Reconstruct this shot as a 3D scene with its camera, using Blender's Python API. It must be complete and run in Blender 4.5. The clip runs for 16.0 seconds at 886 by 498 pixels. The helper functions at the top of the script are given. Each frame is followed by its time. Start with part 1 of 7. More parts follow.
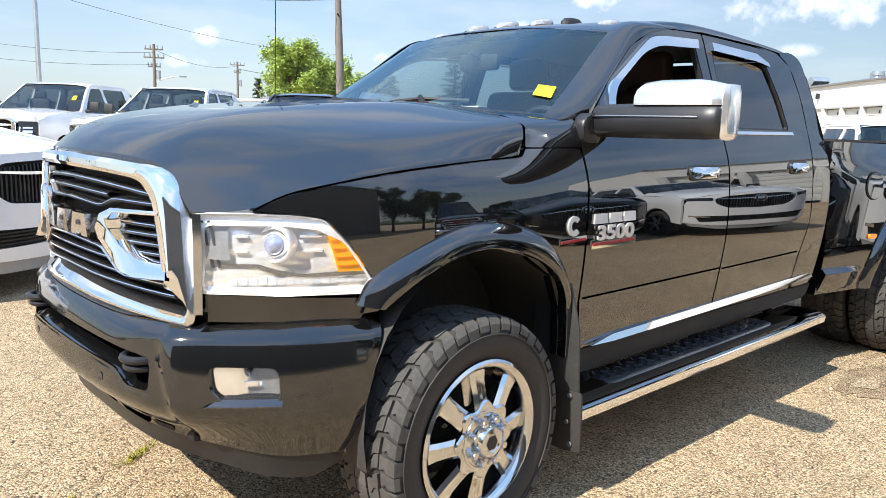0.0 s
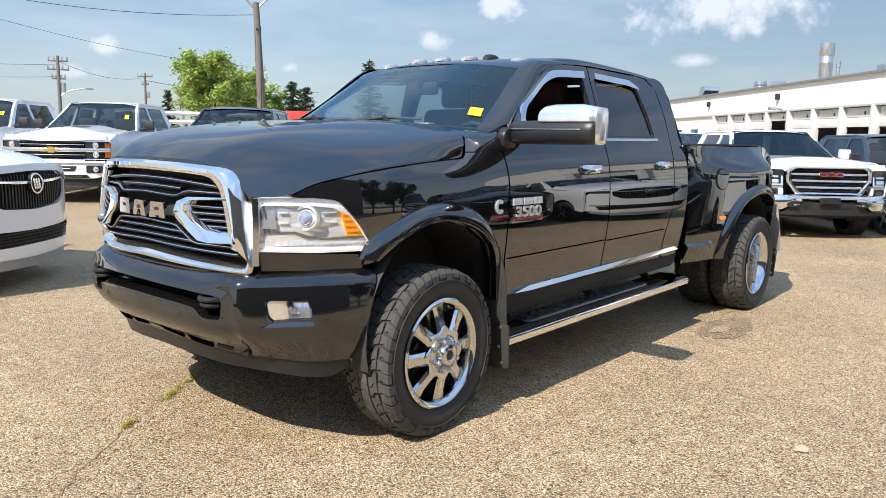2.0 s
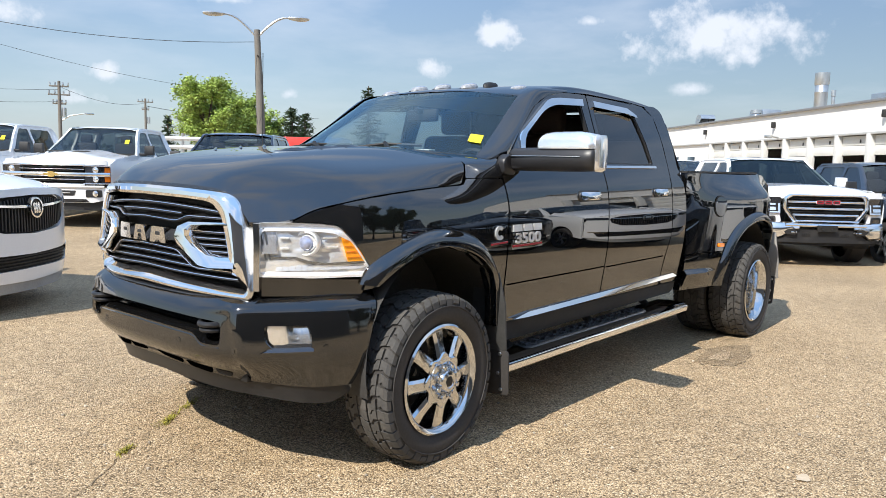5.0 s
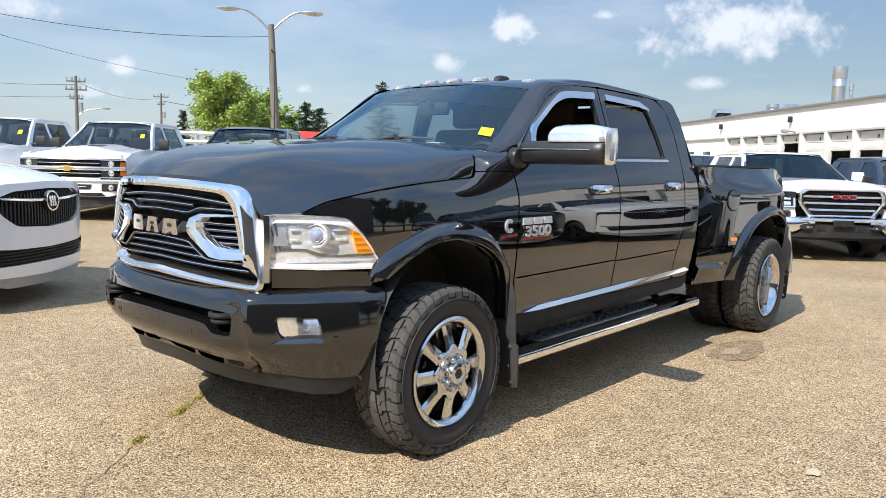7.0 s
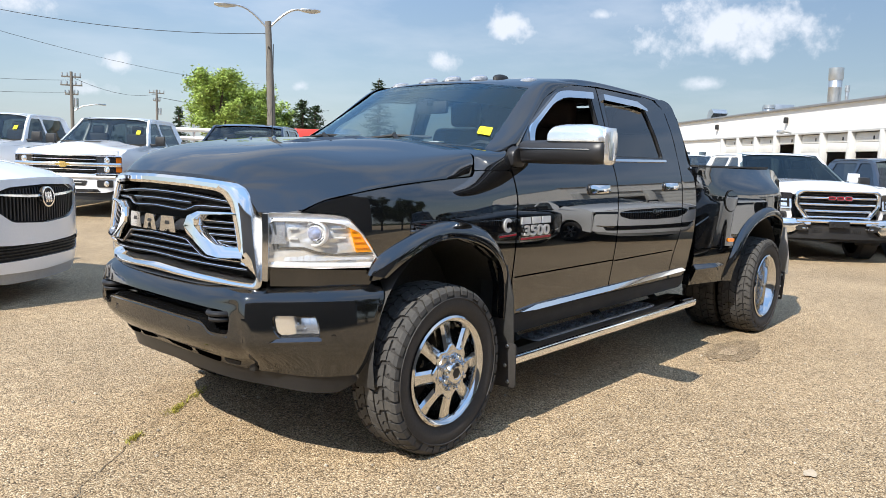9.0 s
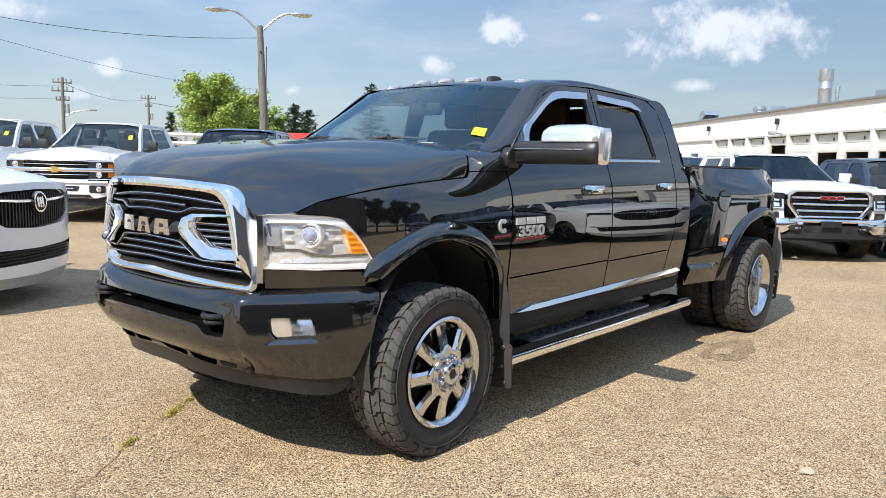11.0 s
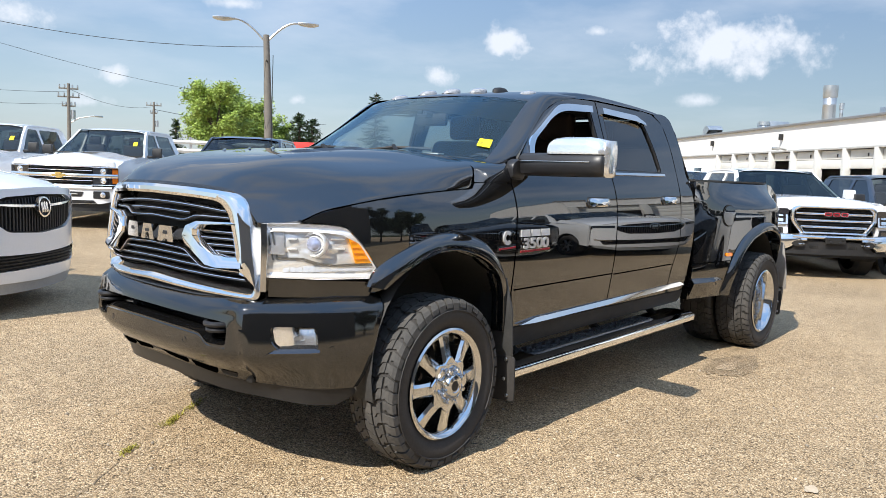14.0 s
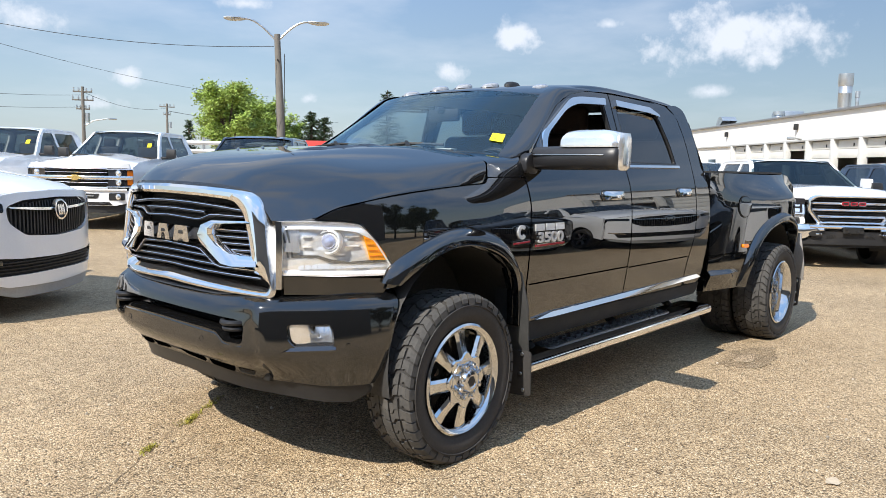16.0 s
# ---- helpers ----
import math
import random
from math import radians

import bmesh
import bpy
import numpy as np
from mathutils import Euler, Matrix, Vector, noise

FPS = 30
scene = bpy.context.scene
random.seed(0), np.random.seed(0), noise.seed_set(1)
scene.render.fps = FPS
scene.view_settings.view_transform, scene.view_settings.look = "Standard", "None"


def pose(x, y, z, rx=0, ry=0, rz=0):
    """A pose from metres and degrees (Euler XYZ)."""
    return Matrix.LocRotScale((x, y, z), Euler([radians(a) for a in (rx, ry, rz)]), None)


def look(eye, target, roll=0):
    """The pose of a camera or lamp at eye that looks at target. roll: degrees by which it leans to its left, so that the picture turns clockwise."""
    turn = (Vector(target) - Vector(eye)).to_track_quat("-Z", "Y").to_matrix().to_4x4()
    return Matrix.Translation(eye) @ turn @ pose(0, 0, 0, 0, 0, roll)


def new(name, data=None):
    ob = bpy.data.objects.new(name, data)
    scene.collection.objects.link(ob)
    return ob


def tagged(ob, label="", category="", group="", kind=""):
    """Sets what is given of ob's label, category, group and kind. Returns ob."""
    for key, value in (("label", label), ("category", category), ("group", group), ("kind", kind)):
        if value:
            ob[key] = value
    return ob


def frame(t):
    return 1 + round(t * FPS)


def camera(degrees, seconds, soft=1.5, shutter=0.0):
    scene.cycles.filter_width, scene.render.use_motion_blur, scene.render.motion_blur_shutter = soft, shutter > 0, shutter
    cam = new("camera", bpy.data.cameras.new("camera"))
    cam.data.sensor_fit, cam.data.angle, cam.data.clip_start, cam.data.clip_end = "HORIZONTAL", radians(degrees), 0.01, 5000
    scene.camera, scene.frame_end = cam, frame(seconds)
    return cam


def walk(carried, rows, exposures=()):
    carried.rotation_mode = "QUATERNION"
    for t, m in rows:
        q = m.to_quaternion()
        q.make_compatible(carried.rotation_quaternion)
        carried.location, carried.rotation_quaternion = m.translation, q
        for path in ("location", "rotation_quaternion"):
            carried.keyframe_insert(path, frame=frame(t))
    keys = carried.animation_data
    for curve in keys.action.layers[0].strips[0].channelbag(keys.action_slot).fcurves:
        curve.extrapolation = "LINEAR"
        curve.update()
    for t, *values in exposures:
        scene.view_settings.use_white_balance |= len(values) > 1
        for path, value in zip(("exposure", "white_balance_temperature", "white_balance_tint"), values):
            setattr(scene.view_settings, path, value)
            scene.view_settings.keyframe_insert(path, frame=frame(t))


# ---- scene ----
cam = camera(61.2, 16.0, soft=0.75)
PATH = [
    (0, (-1.773, -2.683, 1.452), (-0.428, -1.238, 1.13), 1.8),
    (0.5, (-2.104, -2.787, 1.454), (-0.693, -1.4, 1.163), 2.1),
    (1, (-2.349, -3.062, 1.46), (-0.907, -1.706, 1.175), 2.2),
    (1.5, (-2.595, -3.235, 1.456), (-1.09, -1.946, 1.188), 1.4),
    (2, (-2.734, -3.338, 1.454), (-1.231, -2.051, 1.162), 1.1),
    (2.5, (-2.768, -3.351, 1.453), (-1.252, -2.066, 1.224), 1.3),
    (3, (-2.766, -3.345, 1.456), (-1.255, -2.054, 1.227), 1.2),
    (3.5, (-2.76, -3.334, 1.453), (-1.249, -2.041, 1.24), 1.2),
    (4, (-2.753, -3.332, 1.455), (-1.238, -2.046, 1.236), 1.2),
    (6.5, (-2.742, -3.345, 1.452), (-1.244, -2.041, 1.22), 1.6),
    (7, (-2.741, -3.356, 1.446), (-1.254, -2.041, 1.208), 1.4),
    (7.5, (-2.747, -3.34, 1.444), (-1.256, -2.029, 1.206), 1.8),
    (8, (-2.746, -3.335, 1.446), (-1.252, -2.028, 1.2), 2.1),
    (8.5, (-2.742, -3.34, 1.448), (-1.248, -2.033, 1.207), 2.2),
    (9, (-2.745, -3.34, 1.448), (-1.25, -2.034, 1.206), 1.8),
    (11.5, (-2.75, -3.33, 1.433), (-1.24, -2.038, 1.209), 1.4),
    (12, (-2.753, -3.332, 1.434), (-1.248, -2.031, 1.233), 1.8),
    (12.5, (-2.753, -3.325, 1.435), (-1.243, -2.027, 1.243), 2.1),
    (13, (-2.748, -3.328, 1.431), (-1.248, -2.019, 1.239), 2.0),
    (13.5, (-2.744, -3.315, 1.429), (-1.24, -2.012, 1.23), 2.1),
    (14, (-2.744, -3.315, 1.434), (-1.239, -2.014, 1.23), 2.2),
    (14.5, (-2.749, -3.317, 1.431), (-1.249, -2.008, 1.239), 2.1),
    (15, (-2.752, -3.321, 1.431), (-1.252, -2.012, 1.237), 1.1),
    (15.5, (-2.751, -3.316, 1.435), (-1.264, -1.994, 1.226), 1.1),
    (16, (-2.743, -3.309, 1.43), (-1.263, -1.982, 1.215), 1.2),
]
walk(cam, [(t, look(eye, target, roll)) for t, eye, target, roll in PATH], exposures=[(0, .85), (.5, .80), (1, .70), (1.5, .58), (2, .5), (16, .5)])

# ---- world, sun and exposure ----
SUN_AZ, SUN_EL = radians(183), radians(46)          # towards the sun
sun_dir = Vector((math.cos(SUN_AZ) * math.cos(SUN_EL), math.sin(SUN_AZ) * math.cos(SUN_EL), math.sin(SUN_EL)))
sun = new("sun", bpy.data.lights.new("sun", "SUN"))
sun.data.energy, sun.data.angle, sun.data.color = 4.8, radians(0.55), (1.0, 0.95, 0.87)
sun.matrix_world = look((0, 0, 30), Vector((0, 0, 30)) - sun_dir)

# clouds: direction, half width, half height, density
CLOUDS = [((.791, .588, .170), .034, .028, 1.0), ((.918, .362, .160), .125, .042, 1.0), ((.737, .665, .123), .030, .022, .8),
          ((.433, .896, .098), .024, .016, .8), ((.335, .929, .158), .045, .022, .8), ((.851, .492, .183), .030, .012, .5),
          ((.918, .383, .100), .032, .012, .6), ((.612, .786, .085), .014, .010, .6), ((.406, .911, .067), .030, .014, .7),
          ((.539, .819, .196), .035, .010, .6), ((.87, .30, .28), .12, .05, .8), ((.3, .75, .45), .2, .08, .7)]


def build_world():
    world = bpy.data.worlds.new("sky")
    scene.world = world
    world.use_nodes = True
    nt = world.node_tree
    nt.nodes.clear()
    N, L = nt.nodes.new, nt.links.new
    out, bg = N("ShaderNodeOutputWorld"), N("ShaderNodeBackground")
    sky = N("ShaderNodeTexSky")
    sky.sky_type, sky.sun_disc = "NISHITA", False
    sky.sun_elevation, sky.sun_rotation = SUN_EL, math.pi / 2 - SUN_AZ
    sky.air_density, sky.dust_density, sky.ozone_density = 1.0, .6, 2.5
    co = N("ShaderNodeTexCoord")

    def m(op, a, b=None, c=None):
        n = N("ShaderNodeMath")
        n.operation = op
        for i, v in enumerate((a, b, c)):
            if v is None:
                continue
            if isinstance(v, (int, float)):
                n.inputs[i].default_value = v
            else:
                L(v, n.inputs[i])
        return n.outputs[0]

    big = N("ShaderNodeTexNoise")
    big.inputs["Scale"].default_value, big.inputs["Detail"].default_value, big.inputs["Roughness"].default_value = 24, 6, .60
    L(co.outputs["Generated"], big.inputs["Vector"])
    sep = N("ShaderNodeSeparateXYZ")
    L(co.outputs["Generated"], sep.inputs[0])
    total = None
    ragged = m("MULTIPLY_ADD", big.outputs[0], 2.6, -1.3)
    for (dx, dy, dz), hw, hh, dens in CLOUDS:
        r = math.hypot(dx, dy)
        # sideways and upward offset from the cloud's middle
        dot = N("ShaderNodeVectorMath")
        dot.operation = "DOT_PRODUCT"
        L(co.outputs["Generated"], dot.inputs[0])
        dot.inputs[1].default_value = (-dy / r, dx / r, 0)
        fwd = N("ShaderNodeVectorMath")
        fwd.operation = "DOT_PRODUCT"
        L(co.outputs["Generated"], fwd.inputs[0])
        fwd.inputs[1].default_value = (dx / r, dy / r, 0)
        a = m("DIVIDE", dot.outputs["Value"], hw)
        b = m("DIVIDE", m("SUBTRACT", sep.outputs["Z"], dz), hh)
        b = m("MAXIMUM", b, m("MULTIPLY", b, -1.25))   # flatter below
        d = m("SQRT", m("ADD", m("MULTIPLY", a, a), m("MULTIPLY", b, b)))
        e = m("MULTIPLY", m("ADD", m("SUBTRACT", 1.05, d), ragged), dens)
        e = m("MULTIPLY", e, m("GREATER_THAN", fwd.outputs["Value"], 0.2))
        e = m("MAXIMUM", e, 0.0)
        total = e if total is None else m("MAXIMUM", total, e)
    mask = N("ShaderNodeMapRange")
    mask.interpolation_type = "SMOOTHSTEP"
    mask.inputs["From Min"].default_value, mask.inputs["From Max"].default_value = .02, .80
    L(total, mask.inputs["Value"])
    # thin broken cloud all round the sky
    proj = N("ShaderNodeVectorMath")
    proj.operation = "DIVIDE"
    L(co.outputs["Generated"], proj.inputs[0])
    comb = N("ShaderNodeCombineXYZ")
    zz = m("ADD", m("MAXIMUM", sep.outputs["Z"], 0.0), 0.12)
    for i in range(3):
        L(zz, comb.inputs[i])
    L(comb.outputs[0], proj.inputs[1])
    wide = N("ShaderNodeTexNoise")
    wide.inputs["Scale"].default_value, wide.inputs["Detail"].default_value, wide.inputs["Roughness"].default_value = 1.25, 7, .55
    L(proj.outputs[0], wide.inputs["Vector"])
    thin = N("ShaderNodeMapRange")
    thin.inputs["From Min"].default_value, thin.inputs["From Max"].default_value, thin.inputs["To Max"].default_value = .44, .66, .95
    L(wide.outputs[0], thin.inputs["Value"])
    cover = m("MAXIMUM", m("MULTIPLY", mask.outputs[0], .92), m("MULTIPLY", thin.outputs[0], m("MULTIPLY", m("MINIMUM", sep.outputs["Z"], .6), 1.6)))
    mix = N("ShaderNodeMix")
    mix.data_type = "RGBA"
    L(cover, mix.inputs["Factor"])
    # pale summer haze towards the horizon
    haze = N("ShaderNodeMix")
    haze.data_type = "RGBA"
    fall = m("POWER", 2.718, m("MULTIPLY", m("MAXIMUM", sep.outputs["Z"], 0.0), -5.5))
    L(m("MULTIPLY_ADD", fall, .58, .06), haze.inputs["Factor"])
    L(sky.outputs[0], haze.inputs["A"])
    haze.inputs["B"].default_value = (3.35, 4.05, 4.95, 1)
    # brighter veil high overhead
    veil = N("ShaderNodeMix")
    veil.data_type = "RGBA"
    up = N("ShaderNodeMapRange")
    up.inputs["From Min"].default_value, up.inputs["From Max"].default_value, up.inputs["To Max"].default_value = .15, .62, .68
    L(sep.outputs["Z"], up.inputs["Value"])
    L(up.outputs[0], veil.inputs["Factor"])
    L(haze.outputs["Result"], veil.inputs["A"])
    veil.inputs["B"].default_value = (3.5, 6.1, 10.6, 1)
    # the sky is deeper opposite the sun
    deep = N("ShaderNodeMapRange")
    deep.inputs["From Min"].default_value, deep.inputs["From Max"].default_value = .55, 1.0
    deep.inputs["To Min"].default_value, deep.inputs["To Max"].default_value = 1.0, .70
    L(sep.outputs["X"], deep.inputs["Value"])
    dim = N("ShaderNodeVectorMath")
    dim.operation = "SCALE"
    L(veil.outputs["Result"], dim.inputs[0])
    L(deep.outputs[0], dim.inputs["Scale"])
    L(dim.outputs[0], mix.inputs["A"])
    mix.inputs["B"].default_value = (6.5, 6.9, 7.6, 1)
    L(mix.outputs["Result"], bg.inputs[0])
    bg.inputs[1].default_value = 0.10
    L(bg.outputs[0], out.inputs[0])


build_world()

# ---- materials ----
MATS, PANES = {}, []


def material(name, color, rough=.5, metal=0.0, coat=0.0, var=0.15, scale=6.0, grain=60.0, bump=0.0, spec=.5, dirt=None, random_by=None, emit=None, coat_ior=1.5, coat_rough=.03):
    """A surface with colour varied at two scales, wear in its gloss and a fine relief."""
    if name in MATS:
        return MATS[name]
    mat = bpy.data.materials.new(name)
    MATS[name] = mat
    mat.use_nodes = True
    nt = mat.node_tree
    N, L = nt.nodes.new, nt.links.new
    p = nt.nodes["Principled BSDF"]
    p.inputs["Roughness"].default_value, p.inputs["Metallic"].default_value = rough, metal
    p.inputs["Coat Weight"].default_value, p.inputs["Coat Roughness"].default_value = coat, coat_rough
    p.inputs["Specular IOR Level"].default_value = spec
    p.inputs["Coat IOR"].default_value = coat_ior
    co = N("ShaderNodeTexCoord")
    n1, n2 = N("ShaderNodeTexNoise"), N("ShaderNodeTexNoise")
    n1.inputs["Scale"].default_value, n1.inputs["Detail"].default_value = scale, 5
    n2.inputs["Scale"].default_value, n2.inputs["Detail"].default_value = grain, 4
    L(co.outputs["Object"], n1.inputs["Vector"])
    L(co.outputs["Object"], n2.inputs["Vector"])
    add = N("ShaderNodeMath")
    add.operation = "ADD"
    L(n1.outputs[0], add.inputs[0])
    L(n2.outputs[0], add.inputs[1])
    ramp = N("ShaderNodeMapRange")
    ramp.inputs["From Min"].default_value, ramp.inputs["From Max"].default_value = .6, 1.4
    ramp.inputs["To Min"].default_value, ramp.inputs["To Max"].default_value = 1 - var, 1 + var
    L(add.outputs[0], ramp.inputs["Value"])
    vm = N("ShaderNodeVectorMath")
    vm.operation = "SCALE"
    vm.inputs[0].default_value = color
    L(ramp.outputs[0], vm.inputs["Scale"])
    last = vm.outputs[0]
    if random_by:
        info = N("ShaderNodeObjectInfo") if random_by == "object" else N("ShaderNodeNewGeometry")
        r2 = N("ShaderNodeMapRange")
        r2.inputs["To Min"].default_value, r2.inputs["To Max"].default_value = .62, 1.38
        L(info.outputs["Random" if random_by == "object" else "Random Per Island"], r2.inputs["Value"])
        v2 = N("ShaderNodeVectorMath")
        v2.operation = "SCALE"
        L(last, v2.inputs[0])
        L(r2.outputs[0], v2.inputs["Scale"])
        last = v2.outputs[0]
    if dirt:
        mx = N("ShaderNodeMix")
        mx.data_type = "RGBA"
        mr = N("ShaderNodeMapRange")
        mr.inputs["From Min"].default_value, mr.inputs["From Max"].default_value, mr.inputs["To Max"].default_value = .5, .75, dirt[1]
        L(n1.outputs[0], mr.inputs["Value"])
        L(mr.outputs[0], mx.inputs["Factor"])
        L(last, mx.inputs["A"])
        mx.inputs["B"].default_value = (*dirt[0], 1)
        last = mx.outputs["Result"]
    L(last, p.inputs["Base Color"])
    rr = N("ShaderNodeMapRange")
    rr.inputs["To Min"].default_value, rr.inputs["To Max"].default_value = rough * .8, min(1, rough * 1.25)
    L(n1.outputs[0], rr.inputs["Value"])
    L(rr.outputs[0], p.inputs["Roughness"])
    if bump:
        b = N("ShaderNodeBump")
        b.inputs["Strength"].default_value, b.inputs["Distance"].default_value = min(1, bump), .004
        L(n2.outputs[0], b.inputs["Height"])
        L(b.outputs[0], p.inputs["Normal"])
    if emit:
        p.inputs["Emission Color"].default_value, p.inputs["Emission Strength"].default_value = (*emit[0], 1), emit[1]
    return mat


def glass(name, tint, gloss_rough=.0, ior=1.85, shine=(1, 1, 1)):
    """A thin pane: clear or tinted straight through, with the mirror image that glass gives at its angle."""
    if name in MATS:
        return MATS[name]
    mat = bpy.data.materials.new(name)
    MATS[name] = mat
    mat.use_nodes = True
    nt = mat.node_tree
    nt.nodes.clear()
    N, L = nt.nodes.new, nt.links.new
    out, mix, tr, gl, fr = (N("ShaderNode" + k) for k in ("OutputMaterial", "MixShader", "BsdfTransparent", "BsdfGlossy", "Fresnel"))
    tr.inputs[0].default_value = (*tint, 1)
    gl.inputs["Roughness"].default_value = gloss_rough
    gl.inputs["Color"].default_value = (*shine, 1)
    fr.inputs[0].default_value = ior
    L(fr.outputs[0], mix.inputs[0])
    L(tr.outputs[0], mix.inputs[1])
    L(gl.outputs[0], mix.inputs[2])
    L(mix.outputs[0], out.inputs[0])
    PANES.append(mat)
    return mat


def ground_material(name="chip_seal", tint=(1, 1, 1)):
    """Worn chip-sealed asphalt: tan and grey chippings with stains."""
    mat = bpy.data.materials.new(name)
    tone = lambda c: (c[0] * tint[0], c[1] * tint[1], c[2] * tint[2], 1)
    mat.use_nodes = True
    nt = mat.node_tree
    N, L = nt.nodes.new, nt.links.new
    p = nt.nodes["Principled BSDF"]
    p.inputs["Roughness"].default_value = .85
    p.inputs["Specular IOR Level"].default_value = .25
    co = N("ShaderNodeTexCoord")
    vor = N("ShaderNodeTexVoronoi")
    vor.inputs["Scale"].default_value, vor.inputs["Randomness"].default_value = 128, 1
    L(co.outputs["Object"], vor.inputs["Vector"])
    pick = N("ShaderNodeSeparateColor")
    L(vor.outputs["Color"], pick.inputs[0])
    ramp = N("ShaderNodeValToRGB")
    cr = ramp.color_ramp
    cr.elements[0].position, cr.elements[0].color = 0.0, tone((.10, .072, .045))
    cr.elements[1].position, cr.elements[1].color = 1.0, tone((.84, .68, .47))
    for pos, col in ((.10, (.22, .155, .092)), (.22, (.39, .276, .158)), (.5, (.51, .366, .213)), (.75, (.60, .445, .27)), (.92, (.69, .535, .345))):
        e = cr.elements.new(pos)
        e.color = tone(col)
    L(pick.outputs[0], ramp.inputs[0])
    # binder showing between the stones
    edge = N("ShaderNodeMapRange")
    edge.inputs["From Min"].default_value, edge.inputs["From Max"].default_value = .35, .75
    edge.inputs["To Min"].default_value, edge.inputs["To Max"].default_value = 1.0, .45
    L(vor.outputs["Distance"], edge.inputs["Value"])
    n1, n2 = N("ShaderNodeTexNoise"), N("ShaderNodeTexNoise")
    n1.inputs["Scale"].default_value, n1.inputs["Detail"].default_value = .55, 6
    n2.inputs["Scale"].default_value, n2.inputs["Detail"].default_value = 7, 5
    L(co.outputs["Object"], n1.inputs["Vector"])
    L(co.outputs["Object"], n2.inputs["Vector"])
    s1, s2 = N("ShaderNodeMapRange"), N("ShaderNodeMapRange")
    for s, n, lo, hi in ((s1, n1, .84, 1.14), (s2, n2, .88, 1.12)):
        s.inputs["From Min"].default_value, s.inputs["From Max"].default_value = .3, .7
        s.inputs["To Min"].default_value, s.inputs["To Max"].default_value = lo, hi
        L(n.outputs[0], s.inputs["Value"])
    a, b = N("ShaderNodeMath"), N("ShaderNodeMath")
    a.operation = b.operation = "MULTIPLY"
    L(s1.outputs[0], a.inputs[0])
    L(s2.outputs[0], a.inputs[1])
    L(a.outputs[0], b.inputs[0])
    L(edge.outputs[0], b.inputs[1])
    vm = N("ShaderNodeVectorMath")
    vm.operation = "SCALE"
    L(ramp.outputs[0], vm.inputs[0])
    L(b.outputs[0], vm.inputs["Scale"])
    L(vm.outputs[0], p.inputs["Base Color"])
    bp = N("ShaderNodeBump")
    bp.inputs["Strength"].default_value, bp.inputs["Distance"].default_value = .9, .006
    bp.invert = True
    L(vor.outputs["Distance"], bp.inputs["Height"])
    L(bp.outputs[0], p.inputs["Normal"])
    return mat


PAINT = material("black_paint", (.0045, .0048, .0056), .25, coat=1.0, var=.12, scale=1.5, grain=900, spec=.0, coat_ior=2.15, coat_rough=.0)
BUMPERPAINT = material("bumper_black", (.0050, .0051, .0054), .3, coat=1.0, var=.15, scale=3, grain=500, spec=.0, coat_ior=1.92, coat_rough=.07)
CHROME = material("chrome", (.88, .88, .88), .022, 1.0, var=.02, scale=2, grain=30)
ALU = material("brushed_aluminium", (.62, .63, .64), .28, 1.0, var=.06, scale=4, grain=120)
PLASTIC = material("black_plastic", (.016, .016, .017), .5, var=.2, bump=.25, grain=220, dirt=((.05, .045, .04), .35))
LINER = material("liner_plastic", (.034, .033, .032), .7, var=.35, scale=4, dirt=((.07, .062, .052), .45))
DARK = material("dark_underbody", (.012, .011, .010), .8, var=.3, dirt=((.05, .042, .034), .5))
RUBBER = material("tyre_rubber", (.034, .031, .029), .7, var=.25, scale=5, grain=80, bump=.2, dirt=((.05, .042, .034), .4))
TREAD = material("dusty_tread", (.058, .055, .051), .85, var=.3, scale=9, grain=70, bump=.3, dirt=((.12, .108, .092), .55))
WINDSHIELD = glass("windshield_glass", (.60, .69, .71), ior=1.85, shine=(.66, .90, 1.0))
CARGLASS = glass("car_glass", (.42, .47, .47), ior=1.5)
TINTED = glass("tinted_glass", (.13, .14, .145), ior=1.9)
SIDEGLASS = glass("side_glass", (.24, .28, .28), ior=1.5)
CABGLASS = glass("cab_glass", (.42, .47, .48), ior=1.5)
CLEAR = glass("clear_lens", (.99, .99, .99), ior=1.35)
DARKGLASS = material("dark_glass", (.012, .016, .018), .03, coat=1.0, var=.05)
WHEELCHROME = material("polished_wheel", (.66, .67, .68), .09, 1.0, var=.05, scale=8)
BADGE = material("badge_chrome", (.88, .88, .88), .2, .55, var=.05, scale=30)
REFLECTOR = material("reflector", (.95, .95, .95), .11, .88, var=.10, scale=30, grain=120)
VCHROME = material("vehicle_chrome", (.88, .88, .88), .10, 1.0, var=.05)
AMBER_DULL = material("dull_amber", (.50, .13, .01), .15, coat=.8, var=.2, scale=30)
GAP = material("panel_gap", (.001, .001, .001), 1.0, spec=0)
AMBER = material("amber_lens", (.98, .42, .012), .3, coat=.4, var=.1, scale=30)
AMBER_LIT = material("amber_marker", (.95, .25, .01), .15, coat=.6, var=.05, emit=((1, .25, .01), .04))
BADGERED = material("badge_red", (.34, .016, .028), .25, coat=.6)
WHITE = material("white_paint", (.84, .84, .84), .22, coat=.9, var=.03, scale=2)
SILVERPAINT = material("white_warm_paint", (.82, .82, .82), .22, coat=.9, var=.04, scale=2)
BLACKPAINT = material("black_car_paint", (.006, .006, .007), .2, coat=1.0, var=.1)
NAVY = material("dark_blue_paint", (.012, .018, .034), .2, coat=1.0, var=.1)
YELLOW = material("yellow_paper", (.82, .72, .02), .6, var=.04)
PAPER = material("white_paper", (.82, .82, .80), .6, var=.03)
